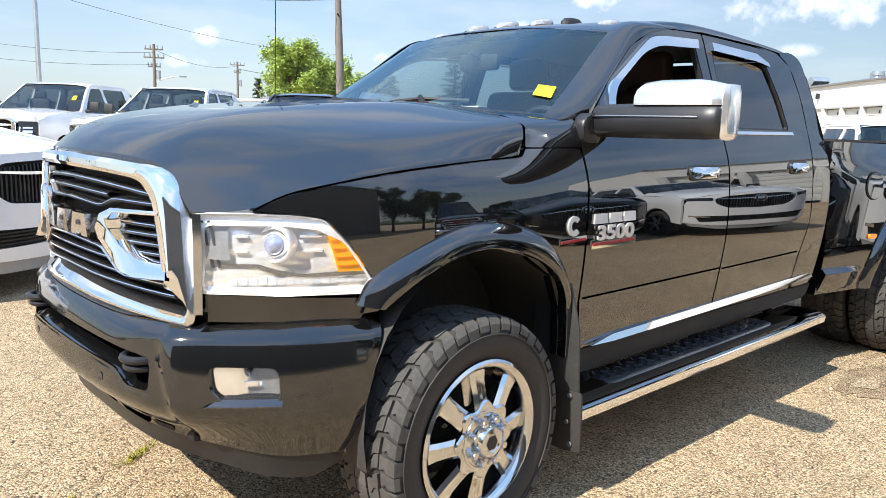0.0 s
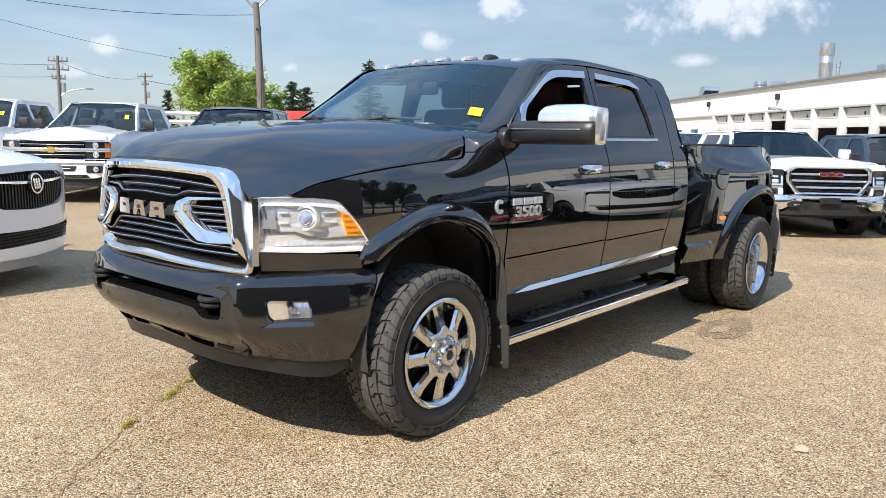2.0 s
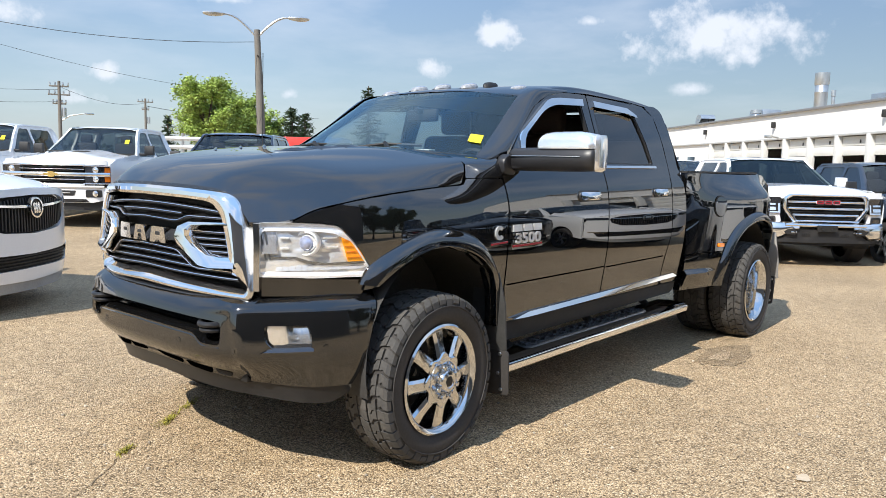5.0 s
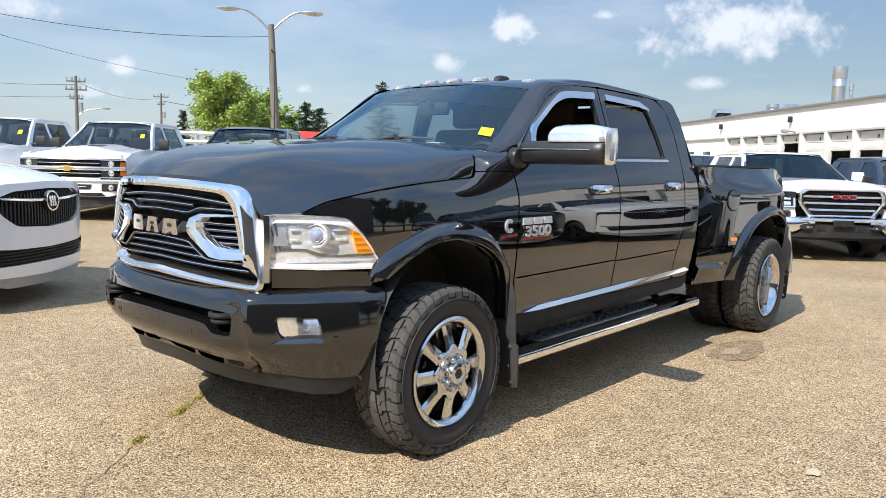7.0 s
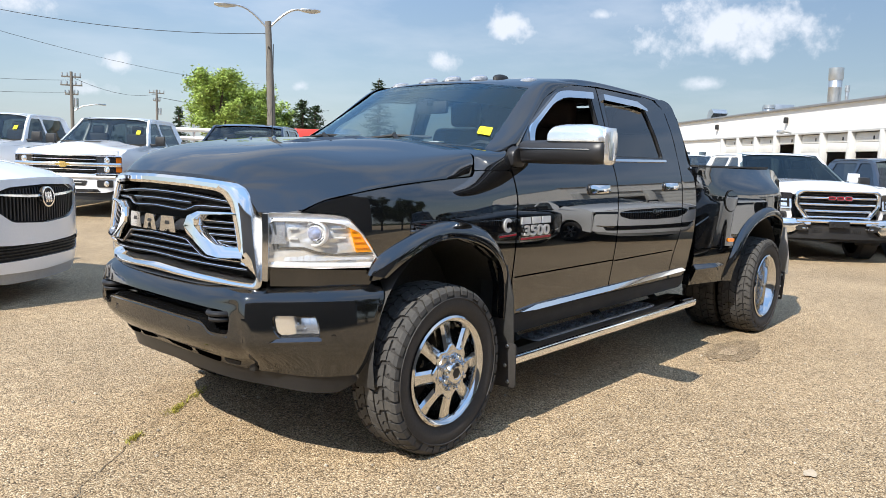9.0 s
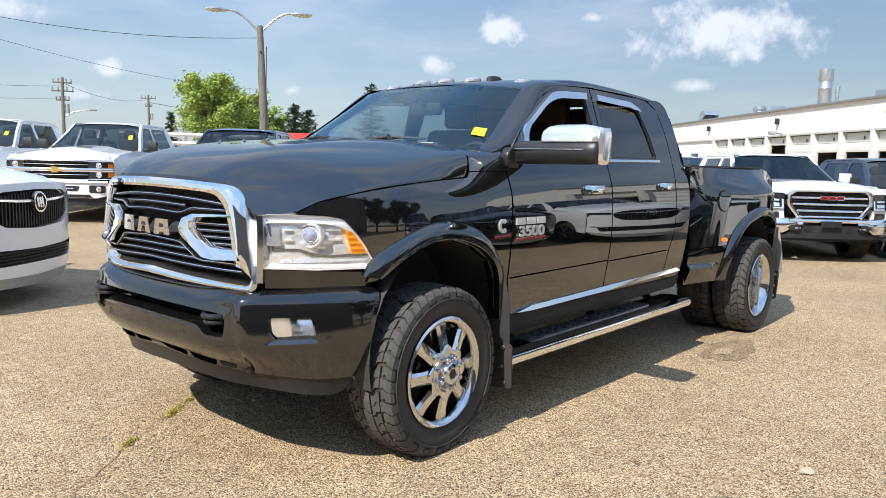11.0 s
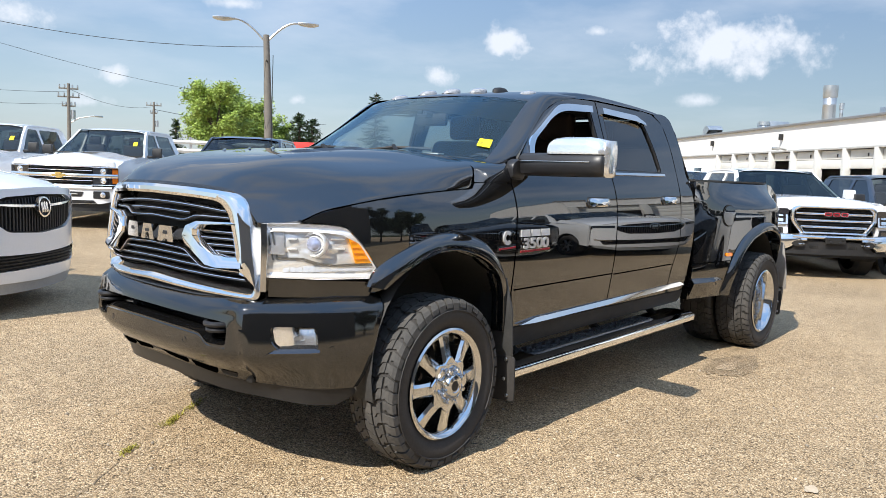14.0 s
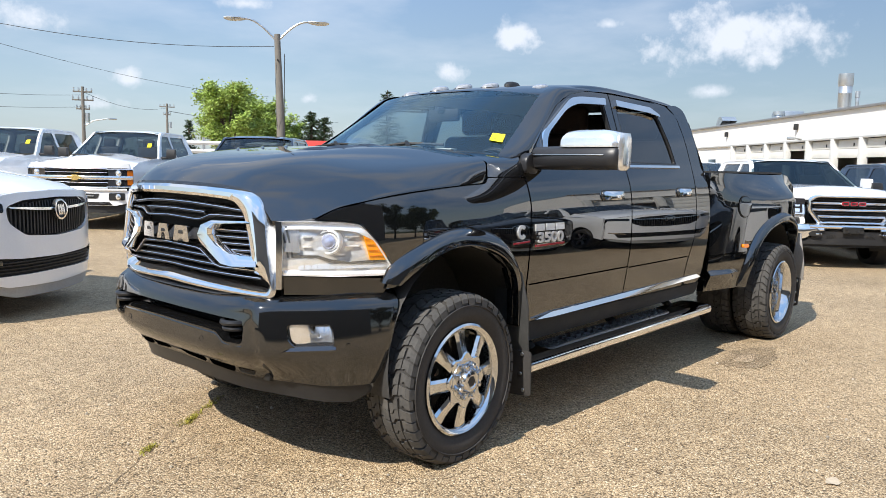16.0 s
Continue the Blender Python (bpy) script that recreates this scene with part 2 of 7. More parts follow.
LEATHER = material("brown_leather", (.055, .030, .020), .55, var=.25, bump=.3)
CABIN = material("dark_trim", (.018, .018, .019), .65, var=.2)
STUCCO = material("white_stucco", (.80, .79, .76), .85, var=.06, scale=1.2, grain=25, bump=.3, dirt=((.50, .47, .42), .22))
TRIMGREY = material("grey_metal_trim", (.30, .30, .30), .45, .6, var=.1)
DOORPANEL = material("ribbed_door_panel", (.66, .66, .63), .55, var=.06, scale=2)
GALV = material("galvanised_steel", (.55, .57, .58), .35, .9, var=.15, scale=3, grain=30)
WOODPOLE = material("weathered_pole", (.16, .145, .125), .85, var=.25, scale=3, grain=40, bump=.4)
BARK = material("bark", (.10, .075, .055), .9, var=.3, bump=.6)
# leaf colour darkened for shade, for trees seen only as mirror images
SHADEDLEAF = material("shaded_leaf", (.05, .075, .03), .7, var=.3, scale=2, random_by="island")
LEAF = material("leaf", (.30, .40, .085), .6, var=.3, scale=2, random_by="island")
NEEDLE = material("needles", (.050, .082, .036), .7, var=.3, scale=2, random_by="island")
GRASS = material("grass_blade", (.34, .31, .045), .7, var=.3, random_by="island")
CRACK = material("crack_filler", (.22, .16, .098), .9, var=.3, bump=.4)
WIRE = material("black_wire", (.02, .02, .02), .6)
GOLD = material("gold_emblem", (.80, .58, .22), .2, .9)

# ---- building tools ----


def spline(xs, ys):
    """A natural cubic curve through the points."""
    xs, ys = np.array(xs, float), np.array(ys, float)
    n = len(xs)
    h = np.diff(xs)
    A, r = np.eye(n), np.zeros(n)
    for i in range(1, n - 1):
        A[i, i - 1:i + 2] = h[i - 1], 2 * (h[i - 1] + h[i]), h[i]
        r[i] = 6 * ((ys[i + 1] - ys[i]) / h[i] - (ys[i] - ys[i - 1]) / h[i - 1])
    k = np.linalg.solve(A, r)

    def at(x):
        x = min(max(x, xs[0]), xs[-1])
        i = min(max(int(np.searchsorted(xs, x)) - 1, 0), n - 2)
        a, b = xs[i + 1] - x, x - xs[i]
        return (k[i] * a ** 3 + k[i + 1] * b ** 3) / (6 * h[i]) + (ys[i] / h[i] - k[i] * h[i] / 6) * a + (ys[i + 1] / h[i] - k[i + 1] * h[i] / 6) * b
    return at


def link(name, bm, mat, angle=35, inward=False):
    bmesh.ops.recalc_face_normals(bm, faces=bm.faces)
    me = bpy.data.meshes.new(name)
    bm.to_mesh(me)
    bm.free()
    if "glass" in mat.name or "lens" in mat.name:   # panes face away from the vehicle's middle
        c = Vector((2.2, 0, 1.1))
        if (sum(p.normal.dot(p.center - c) * p.area for p in me.polygons) < 0) != inward:
            me.flip_normals()
    me.materials.append(mat)
    me.shade_smooth()
    me.set_sharp_from_angle(angle=radians(angle))
    ob = new(name, me)
    if mat in PANES:   # daylight passes through
        ob.visible_shadow = False
    return ob


def part(name, bm, mat, parent, label="", angle=35, inward=False):
    """One mesh under a thing or a part; panes looked through from within face inward."""
    ob = link(name, bm, mat, angle, inward)
    ob.parent = parent
    if label:
        ob["label"] = label
    return ob


def thing(name, label, category, m=None, group=""):
    ob = new(name)
    ob.empty_display_size = .2
    if m is not None:
        ob.matrix_world = m
    return tagged(ob, label, category, group)


def piece(name, bm, mat, label, category, m=None, group="", kind="", angle=35):
    """A thing of a single mesh."""
    ob = link(name, bm, mat, angle)
    if m is not None:
        ob.matrix_world = m
    return tagged(ob, label, category, group, kind)


def keyhole(outer, hole):
    """One outline that runs round outer and, through a slit, round hole."""
    best = min(((math.dist(a, b), i, j) for i, a in enumerate(outer) for j, b in enumerate(hole)))
    _, i, j = best
    area = lambda p: sum(p[k][0] * p[(k + 1) % len(p)][1] - p[(k + 1) % len(p)][0] * p[k][1] for k in range(len(p)))
    if area(outer) * area(hole) > 0:
        hole, j = hole[::-1], len(hole) - 1 - j
    return outer[:i + 1] + hole[j:] + hole[:j + 1] + outer[i:]


def rounded(points, r=.03, n=4):
    """An outline with its corners rounded."""
    out = []
    for i, p in enumerate(points):
        a, b = Vector(points[i - 1]), Vector(points[(i + 1) % len(points)])
        p = Vector(p)
        ra = min(r, (a - p).length * .45, (b - p).length * .45)
        s, e = p + (a - p).normalized() * ra, p + (b - p).normalized() * ra
        for k in range(n + 1):
            t = k / n
            out.append(tuple(s * (1 - t) ** 2 + p * 2 * t * (1 - t) + e * t * t))
    return out


def fair(pts, n):
    """A smooth line of n + 1 points through the given ones."""
    s = [0]
    for a, b in zip(pts, pts[1:]):
        s.append(s[-1] + math.dist(a, b))
    f = [spline(s, [p[k] for p in pts]) for k in range(len(pts[0]))]
    return [tuple(g(t) for g in f) for t in np.linspace(0, s[-1], n + 1)]


def sheet(outline, fn, step=.06, inward=None, thick=.02, lip=.004, bm=None):
    """A curved panel: the outline is cut into a fine net, laid on the surface fn(u, v), and turned in round its rim."""
    own = bm is None
    t = bmesh.new()
    vs = [t.verts.new((u, v, 0)) for u, v in outline]
    t.faces.new(vs)
    us, vv = [p[0] for p in outline], [p[1] for p in outline]
    su, sv = step if isinstance(step, tuple) else (step, step)
    for lo, hi, ax, st in ((min(us), max(us), 0, su), (min(vv), max(vv), 1, sv)):
        n = max(1, int(math.ceil((hi - lo) / st)))
        for k in range(1, n):
            c = lo + (hi - lo) * k / n + 1.37e-4
            co, no = [0, 0, 0], [0, 0, 0]
            co[ax], no[ax] = c, 1
            bmesh.ops.bisect_plane(t, geom=t.verts[:] + t.edges[:] + t.faces[:], plane_co=co, plane_no=no, dist=1e-6)
    bmesh.ops.remove_doubles(t, verts=t.verts, dist=2e-5)
    for v in t.verts:
        v.co = fn(v.co.x, v.co.y)
    if inward is not None:
        rim = [e for e in t.edges if len(e.link_faces) == 1]
        inn = Vector(inward)
        if lip:
            r = bmesh.ops.extrude_edge_only(t, edges=rim)
            new_v = [g for g in r["geom"] if isinstance(g, bmesh.types.BMVert)]
            rim = [g for g in r["geom"] if isinstance(g, bmesh.types.BMEdge)]
            for v in new_v:
                v.co += inn * lip
        r = bmesh.ops.extrude_edge_only(t, edges=rim)
        for g in r["geom"]:
            if isinstance(g, bmesh.types.BMVert):
                g.co += inn * thick
    if own:
        return t
    me = bpy.data.meshes.new("tmp")
    t.to_mesh(me)
    t.free()
    bm.from_mesh(me)
    bpy.data.meshes.remove(me)
    return bm


def net(rows, bm=None, closed=False, cap=False):
    """Quads between rows of points."""
    bm = bm or bmesh.new()
    vs = [[bm.verts.new(p) for p in r] for r in rows]
    for a, b in zip(vs, vs[1:]):
        n = len(a)
        for i in range(n if closed else n - 1):
            j = (i + 1) % n
            bm.faces.new((a[i], a[j], b[j], b[i]))
    if cap:
        bm.faces.new(vs[0])
        bm.faces.new(vs[-1])
    return bm


def loft(sections, nu=6, nv=6):
    """A smooth surface through rows of control points."""
    S = np.array(sections, float)
    k = len(S[0])
    fine = []
    for row in S:
        d = np.linspace(0, 1, k)
        f = [spline(d, row[:, a]) for a in range(3)]
        fine.append([[g(t) for g in f] for t in np.linspace(0, 1, (k - 1) * nv + 1)])
    F = np.array(fine)
    d = np.linspace(0, 1, len(S))
    rows = [[] for _ in range((len(S) - 1) * nu + 1)]
    for j in range(F.shape[1]):
        f = [spline(d, F[:, j, a]) for a in range(3)]
        for i, t in enumerate(np.linspace(0, 1, len(rows))):
            rows[i].append(tuple(g(t) for g in f))
    return rows


def box(bm, c, s, bevel=.0, m=None, seg=2):
    r = bmesh.ops.create_cube(bm, size=1.0)
    vs = r["verts"]
    for v in vs:
        v.co = Vector((v.co.x * s[0] + c[0], v.co.y * s[1] + c[1], v.co.z * s[2] + c[2]))
    if bevel:
        es = list({e for v in vs for e in v.link_edges})
        r = bmesh.ops.bevel(bm, geom=es, offset=min(bevel, min(s) * .45), segments=seg, affect="EDGES", profile=.5)
        vs = list({v for f in r["faces"] for v in f.verts} | {v for v in vs if v.is_valid})
    if m is not None:
        bmesh.ops.transform(bm, matrix=m, verts=vs)
    return bm


def prism(bm, outline, fn0, fn1, bevel=0):
    """A solid between an outline laid by fn0 and the same laid by fn1."""
    a, b = [bm.verts.new(fn0(*p)) for p in outline], [bm.verts.new(fn1(*p)) for p in outline]
    fs = [bm.faces.new(a), bm.faces.new(b[::-1])]
    for i in range(len(a)):
        j = (i + 1) % len(a)
        fs.append(bm.faces.new((a[i], b[i], b[j], a[j])))
    if bevel:
        es = list({e for e in fs[0].edges} | {e for e in fs[1].edges})
        bmesh.ops.bevel(bm, geom=es, offset=bevel, segments=2, affect="EDGES", profile=.5)
    return bm


def tube(bm, pts, r, n=8, cap=True):
    pts = [Vector(p) for p in pts]
    rows = []
    up = Vector((0, 0, 1))
    for i, p in enumerate(pts):
        d = (pts[min(i + 1, len(pts) - 1)] - pts[max(i - 1, 0)]).normalized()
        s = d.cross(up)
        s = s.normalized() if s.length > 1e-3 else d.cross(Vector((1, 0, 0))).normalized()
        u = s.cross(d)
        rr = r[i] if isinstance(r, (list, tuple)) else r
        rows.append([p + (s * math.cos(a) + u * math.sin(a)) * rr for a in (2 * math.pi * k / n for k in range(n))])
    return net(rows, bm, True, cap)


def lathe(bm, profile, n=48, axis="y"):
    """Turns a profile of (radius, offset) about the axis through the origin."""
    rows = []
    for r, o in profile:
        row = []
        for k in range(n):
            a = 2 * math.pi * k / n
            c, s = r * math.cos(a), r * math.sin(a)
            row.append((c, o, s) if axis == "y" else (o, c, s) if axis == "x" else (c, s, o))
        rows.append(row)
    return net(rows, bm, True)


def arc(cx, cz, r, a0, a1, n=12):
    return [(cx + r * math.cos(radians(a0 + (a1 - a0) * k / n)), cz + r * math.sin(radians(a0 + (a1 - a0) * k / n))) for k in range(n + 1)]


def shift(bm, m):
    bmesh.ops.transform(bm, matrix=m, verts=bm.verts)
    return bm


def lettering(text, size, depth, m, mat, parent, name="lettering", label="", bevel=0.0):
    """Raised characters in the built-in font, as a mesh."""
    cu = bpy.data.curves.new("t", "FONT")
    cu.body, cu.size, cu.extrude, cu.align_x, cu.offset = text, size, depth, "CENTER", size * .03
    tmp = bpy.data.objects.new("t", cu)
    scene.collection.objects.link(tmp)
    me = bpy.data.meshes.new_from_object(tmp.evaluated_get(bpy.context.evaluated_depsgraph_get()))
    bpy.data.objects.remove(tmp)
    bpy.data.curves.remove(cu)
    me.transform(m)
    me.materials.clear()
    me.materials.append(mat)
    ob = new(name, me)
    ob.parent = parent
    if label:
        ob["label"] = label
    return ob


smooth = lambda a, b, x: (lambda t: t * t * (3 - 2 * t))(min(1, max(0, (x - a) / (b - a))))

# ---- the pickup in the middle of the lot ----
# its nose points to -x, front axle at x = 0, middle line at y = 0, driver's side at -y
side_y = spline([.3, .45, .60, .775, 1.0, 1.2, 1.32, 1.42, 1.48, 1.62, 1.83, 1.93, 2.0], [.915, .935, .952, .968, .979, .972, .955, .922, .900, .86, .79, .755, .72])
plan_w = spline([-.9, -.85, -.7, -.55, -.4, -.2, 0, .3, .6, 1.2, 3.0], [.66, .70, .80, .868, .921, .960, .972, .979, .98, .98, .978])


def body(s):
    """The side of cab and wings: (x, z) laid on its surface."""
    # the wing swells over the wheel and leans in towards the hood
    lean = lambda x, z: (1 - smooth(.15, .50, x)) * (.003 * math.exp(-((z - 1.13) / .085) ** 2) - .010 * smooth(1.24, 1.36, z)) - .010 * smooth(-.30, 0, x) * (1 - smooth(.40, .555, x)) * smooth(1.27, 1.41, z)
    return lambda x, z: Vector((x, s * (plan_w(x) * side_y(z) / .98 + lean(x, z)), z))


def bulge(x, z):
    """Half width of the bed with its wide rear wings."""
    q = min(1, max(0, (x - 2.98) / 1.05))
    tail = 1 - smooth(4.35, 4.95, x)
    f = (1 - (1 - q) ** 1.5) * tail
    wing = -.030 * (1 - f) * tail + .160 * f + .030 * smooth(3.6, 4.3, x) * tail + .035 * (1 - f) * tail * (1 - smooth(.55, 1.32, z))
    return .955 - .03 * smooth(4.2, 5.2, x) + wing * (1 - smooth(1.20, 1.46, z)) + .015 * (1 - smooth(1.3, 1.44, z)) - .03 * (1 - smooth(.5, .75, z))


def bed_side(s):
    return lambda x, z: Vector((x, s * bulge(x, z), z))


def build_wheel(parent, m, dual=False):
    """A wheel about the y axis, outside towards -y: tyre with tread blocks, polished eight-spoke rim, hub and nuts."""
    R, r, w = .426, .270, .275
    hub = new("wheel")
    hub.parent, hub.matrix_local = parent, m
    bm = bmesh.new()
    h = w / 2
    lathe(bm, [(r - .004, -h + .028), (r + .012, -h + .012), (r + .05, -h - .002), (R - .075, -h - .004), (R - .035, -h + .006), (R - .016, -h + .03), (R - .012, 0),
               (R - .016, h - .03), (R - .035, h - .006), (R - .075, h), (r + .05, h), (r, h - .03)], 72)
    # raised ring on the sidewall
    for rr in (R - .062,):
        lathe(bm, [(rr - .004, -h - .003), (rr - .002, -h - .008), (rr + .002, -h - .008), (rr + .004, -h - .003)], 72)
    tyre = part("tyre", bm, RUBBER, hub, "dusty black rubber tyre")
    bm = bmesh.new()
    rnd = random.Random(4)
    # rows of zigzag blocks
    n = 46
    pitch = 2 * math.pi / n
    for row, (y0, y1, turn) in enumerate(((-.086, -.034, .55), (-.026, .026, -.4), (.034, .086, .55))):
        for k in range(n):
            a0 = pitch * (k + (.5 if row == 1 else .12 * (k % 2)) + .10 * rnd.random())
            a1, sk, ym = a0 + pitch * (.87 if k % 2 else .80), pitch * turn, (y0 + y1) / 2
            ring = ((a0, y0), (a0 + sk * .3, ym - .004), (a0 + sk * .9, ym + .004), (a0 + sk, y1), (a1 + sk, y1), (a1 + sk * .85, ym + .012), (a1 + sk * .2, ym), (a1, y0))
            v = [bm.verts.new((rr * math.cos(a), y, rr * math.sin(a))) for rr in (R - .022, R - (.001 if row == 1 else .003)) for a, y in ring]
            q = len(ring)
            bm.faces.new(v[q:])
            for i in range(q):
                j = (i + 1) % q
                bm.faces.new((v[i], v[j], v[q + j], v[q + i]))
    # shoulder lugs, long and short by turns, with stepped edges
    for sgn in (-1, 1):
        for k in range(n):
            long = k % 2 == 0
            a0 = pitch * (k + .08 * rnd.random())
            a1 = a0 + pitch * (.86 if long else .80)
            y0 = .090 if long else .099
            deep = .060 if long else .046
            prof = [(R - .005, y0, 0), (R - .009, y0 + .016, .10), (R - .013, h - .014, .16), (R - .026, h + .001, .34), (R - deep, h + .005, .38), (R - deep - .003, h - .006, .38), (R - .03, h - .022, .2), (R - .024, y0, 0)]
            ra = [bm.verts.new((p * math.cos(a0 + o * pitch), sgn * y, p * math.sin(a0 + o * pitch))) for p, y, o in prof]
            rb = [bm.verts.new((p * math.cos(a1 + o * pitch * (1 if i != 1 else -1)), sgn * y, p * math.sin(a1 + o * pitch * (1 if i != 1 else -1)))) for i, (p, y, o) in enumerate(prof)]
            bm.faces.new(ra), bm.faces.new(rb)
            for i in range(len(prof)):
                j = (i + 1) % len(prof)
                bm.faces.new((ra[i], ra[j], rb[j], rb[i]))
    part("tread", bm, TREAD, tyre, "deep all-terrain tread blocks grey with dust", 20)
    # rim
    bm = bmesh.new()
    lip = -h + .006
    if dual:
        lathe(bm, [(r - .006, lip + .03), (r + .006, lip), (r - .004, lip - .006), (r - .016, lip + .002), (r - .030, lip + .02), (r - .036, lip + .10), (r - .045, lip + .17), (r - .07, lip + .19), (.12, lip + .195), (.05, lip + .195)], 72)
        rim = part("rim", bm, WHEELCHROME, hub, "deep-dish polished rim")
    else:
        lathe(bm, [(r - .004, lip + .03), (r + .006, lip), (r - .004, lip - .007), (r - .018, lip - .001), (r - .028, lip + .012), (r - .034, lip + .05), (r - .05, lip + .13), (r - .06, lip + .19)], 72)
        rim = part("rim", bm, WHEELCHROME, hub, "polished rim lip and barrel")
    bm = bmesh.new()
    lathe(bm, [(.02, .05), (.17, .05), (.19, .07)], 48)
    part("brake_disc", bm, DARK, hub, "dark brake disc behind the spokes")
    face = lip + .165 if dual else lip + .004
    for k in range(8):
        bm = bmesh.new()
        a = 2 * math.pi * (k + .04) / 8
        m2 = Matrix.Rotation(-a, 4, "Y")
        w0, w1, d = .074, .066, .06
        rows = []
        for rad, ww, y in ((.07, w0, face - .016), (.115, w0 * .95, face - .012), (.15, w1, face - .002), (.20, w1 * 1.05, face + .010), (r - .020, w1 * 1.25, face + .016)):
            rows.append([(rad, y + d, -ww / 2), (rad, y + .012, -ww / 2), (rad, y, -ww / 2 + .014), (rad, y - .0015, 0), (rad, y, ww / 2 - .014), (rad, y + .012, ww / 2), (rad, y + d, ww / 2)])
        net(rows, bm)
        shift(bm, m2)
        part("spoke", bm, WHEELCHROME, rim)
    bm = bmesh.new()
    n_ = 96
    plate = lambda y, r0, dr: [((r0 + dr * math.cos(8 * (a - .04 * 2 * math.pi / 8))) * math.cos(a), y, -(r0 + dr * math.cos(8 * (a - .04 * 2 * math.pi / 8))) * math.sin(a)) for a in np.linspace(0, 2 * math.pi, n_ + 1)[:-1]]
    net([plate(face + .05, .128, .012), plate(face - .010, .128, .012), plate(face - .016, .122, .012), plate(face - .016, .10, 0)], bm, True)
    lathe(bm, [(.108, face + .04), (.108, face - .008), (.104, face - .019), (.096, face - .020), (.092, face - .014), (.06, face - .014), (.056, face - .040), (.050, face - .050), (.034, face - .054), (.030, face - .050), (.0, face - .050)], 48)
    part("hub_cap", bm, WHEELCHROME, rim, "chrome hub with dark centre cap")
    bm = bmesh.new()
    lathe(bm, [(.030, face - .049), (.026, face - .052), (.0, face - .0525)], 6)
    part("centre_cap", bm, PLASTIC, rim, "black centre cap")
    for k in range(8):
        bm = bmesh.new()
        lathe(bm, [(.0150, face - .01), (.0150, face - .036), (.0115, face - .046), (0, face - .049)], 10)
        a = 2 * math.pi * (k + .5) / 8
        shift(bm, Matrix.Translation((.077 * math.cos(a), 0, .077 * math.sin(a))))
        part("lug_nut", bm, WHEELCHROME, rim)
    return hub


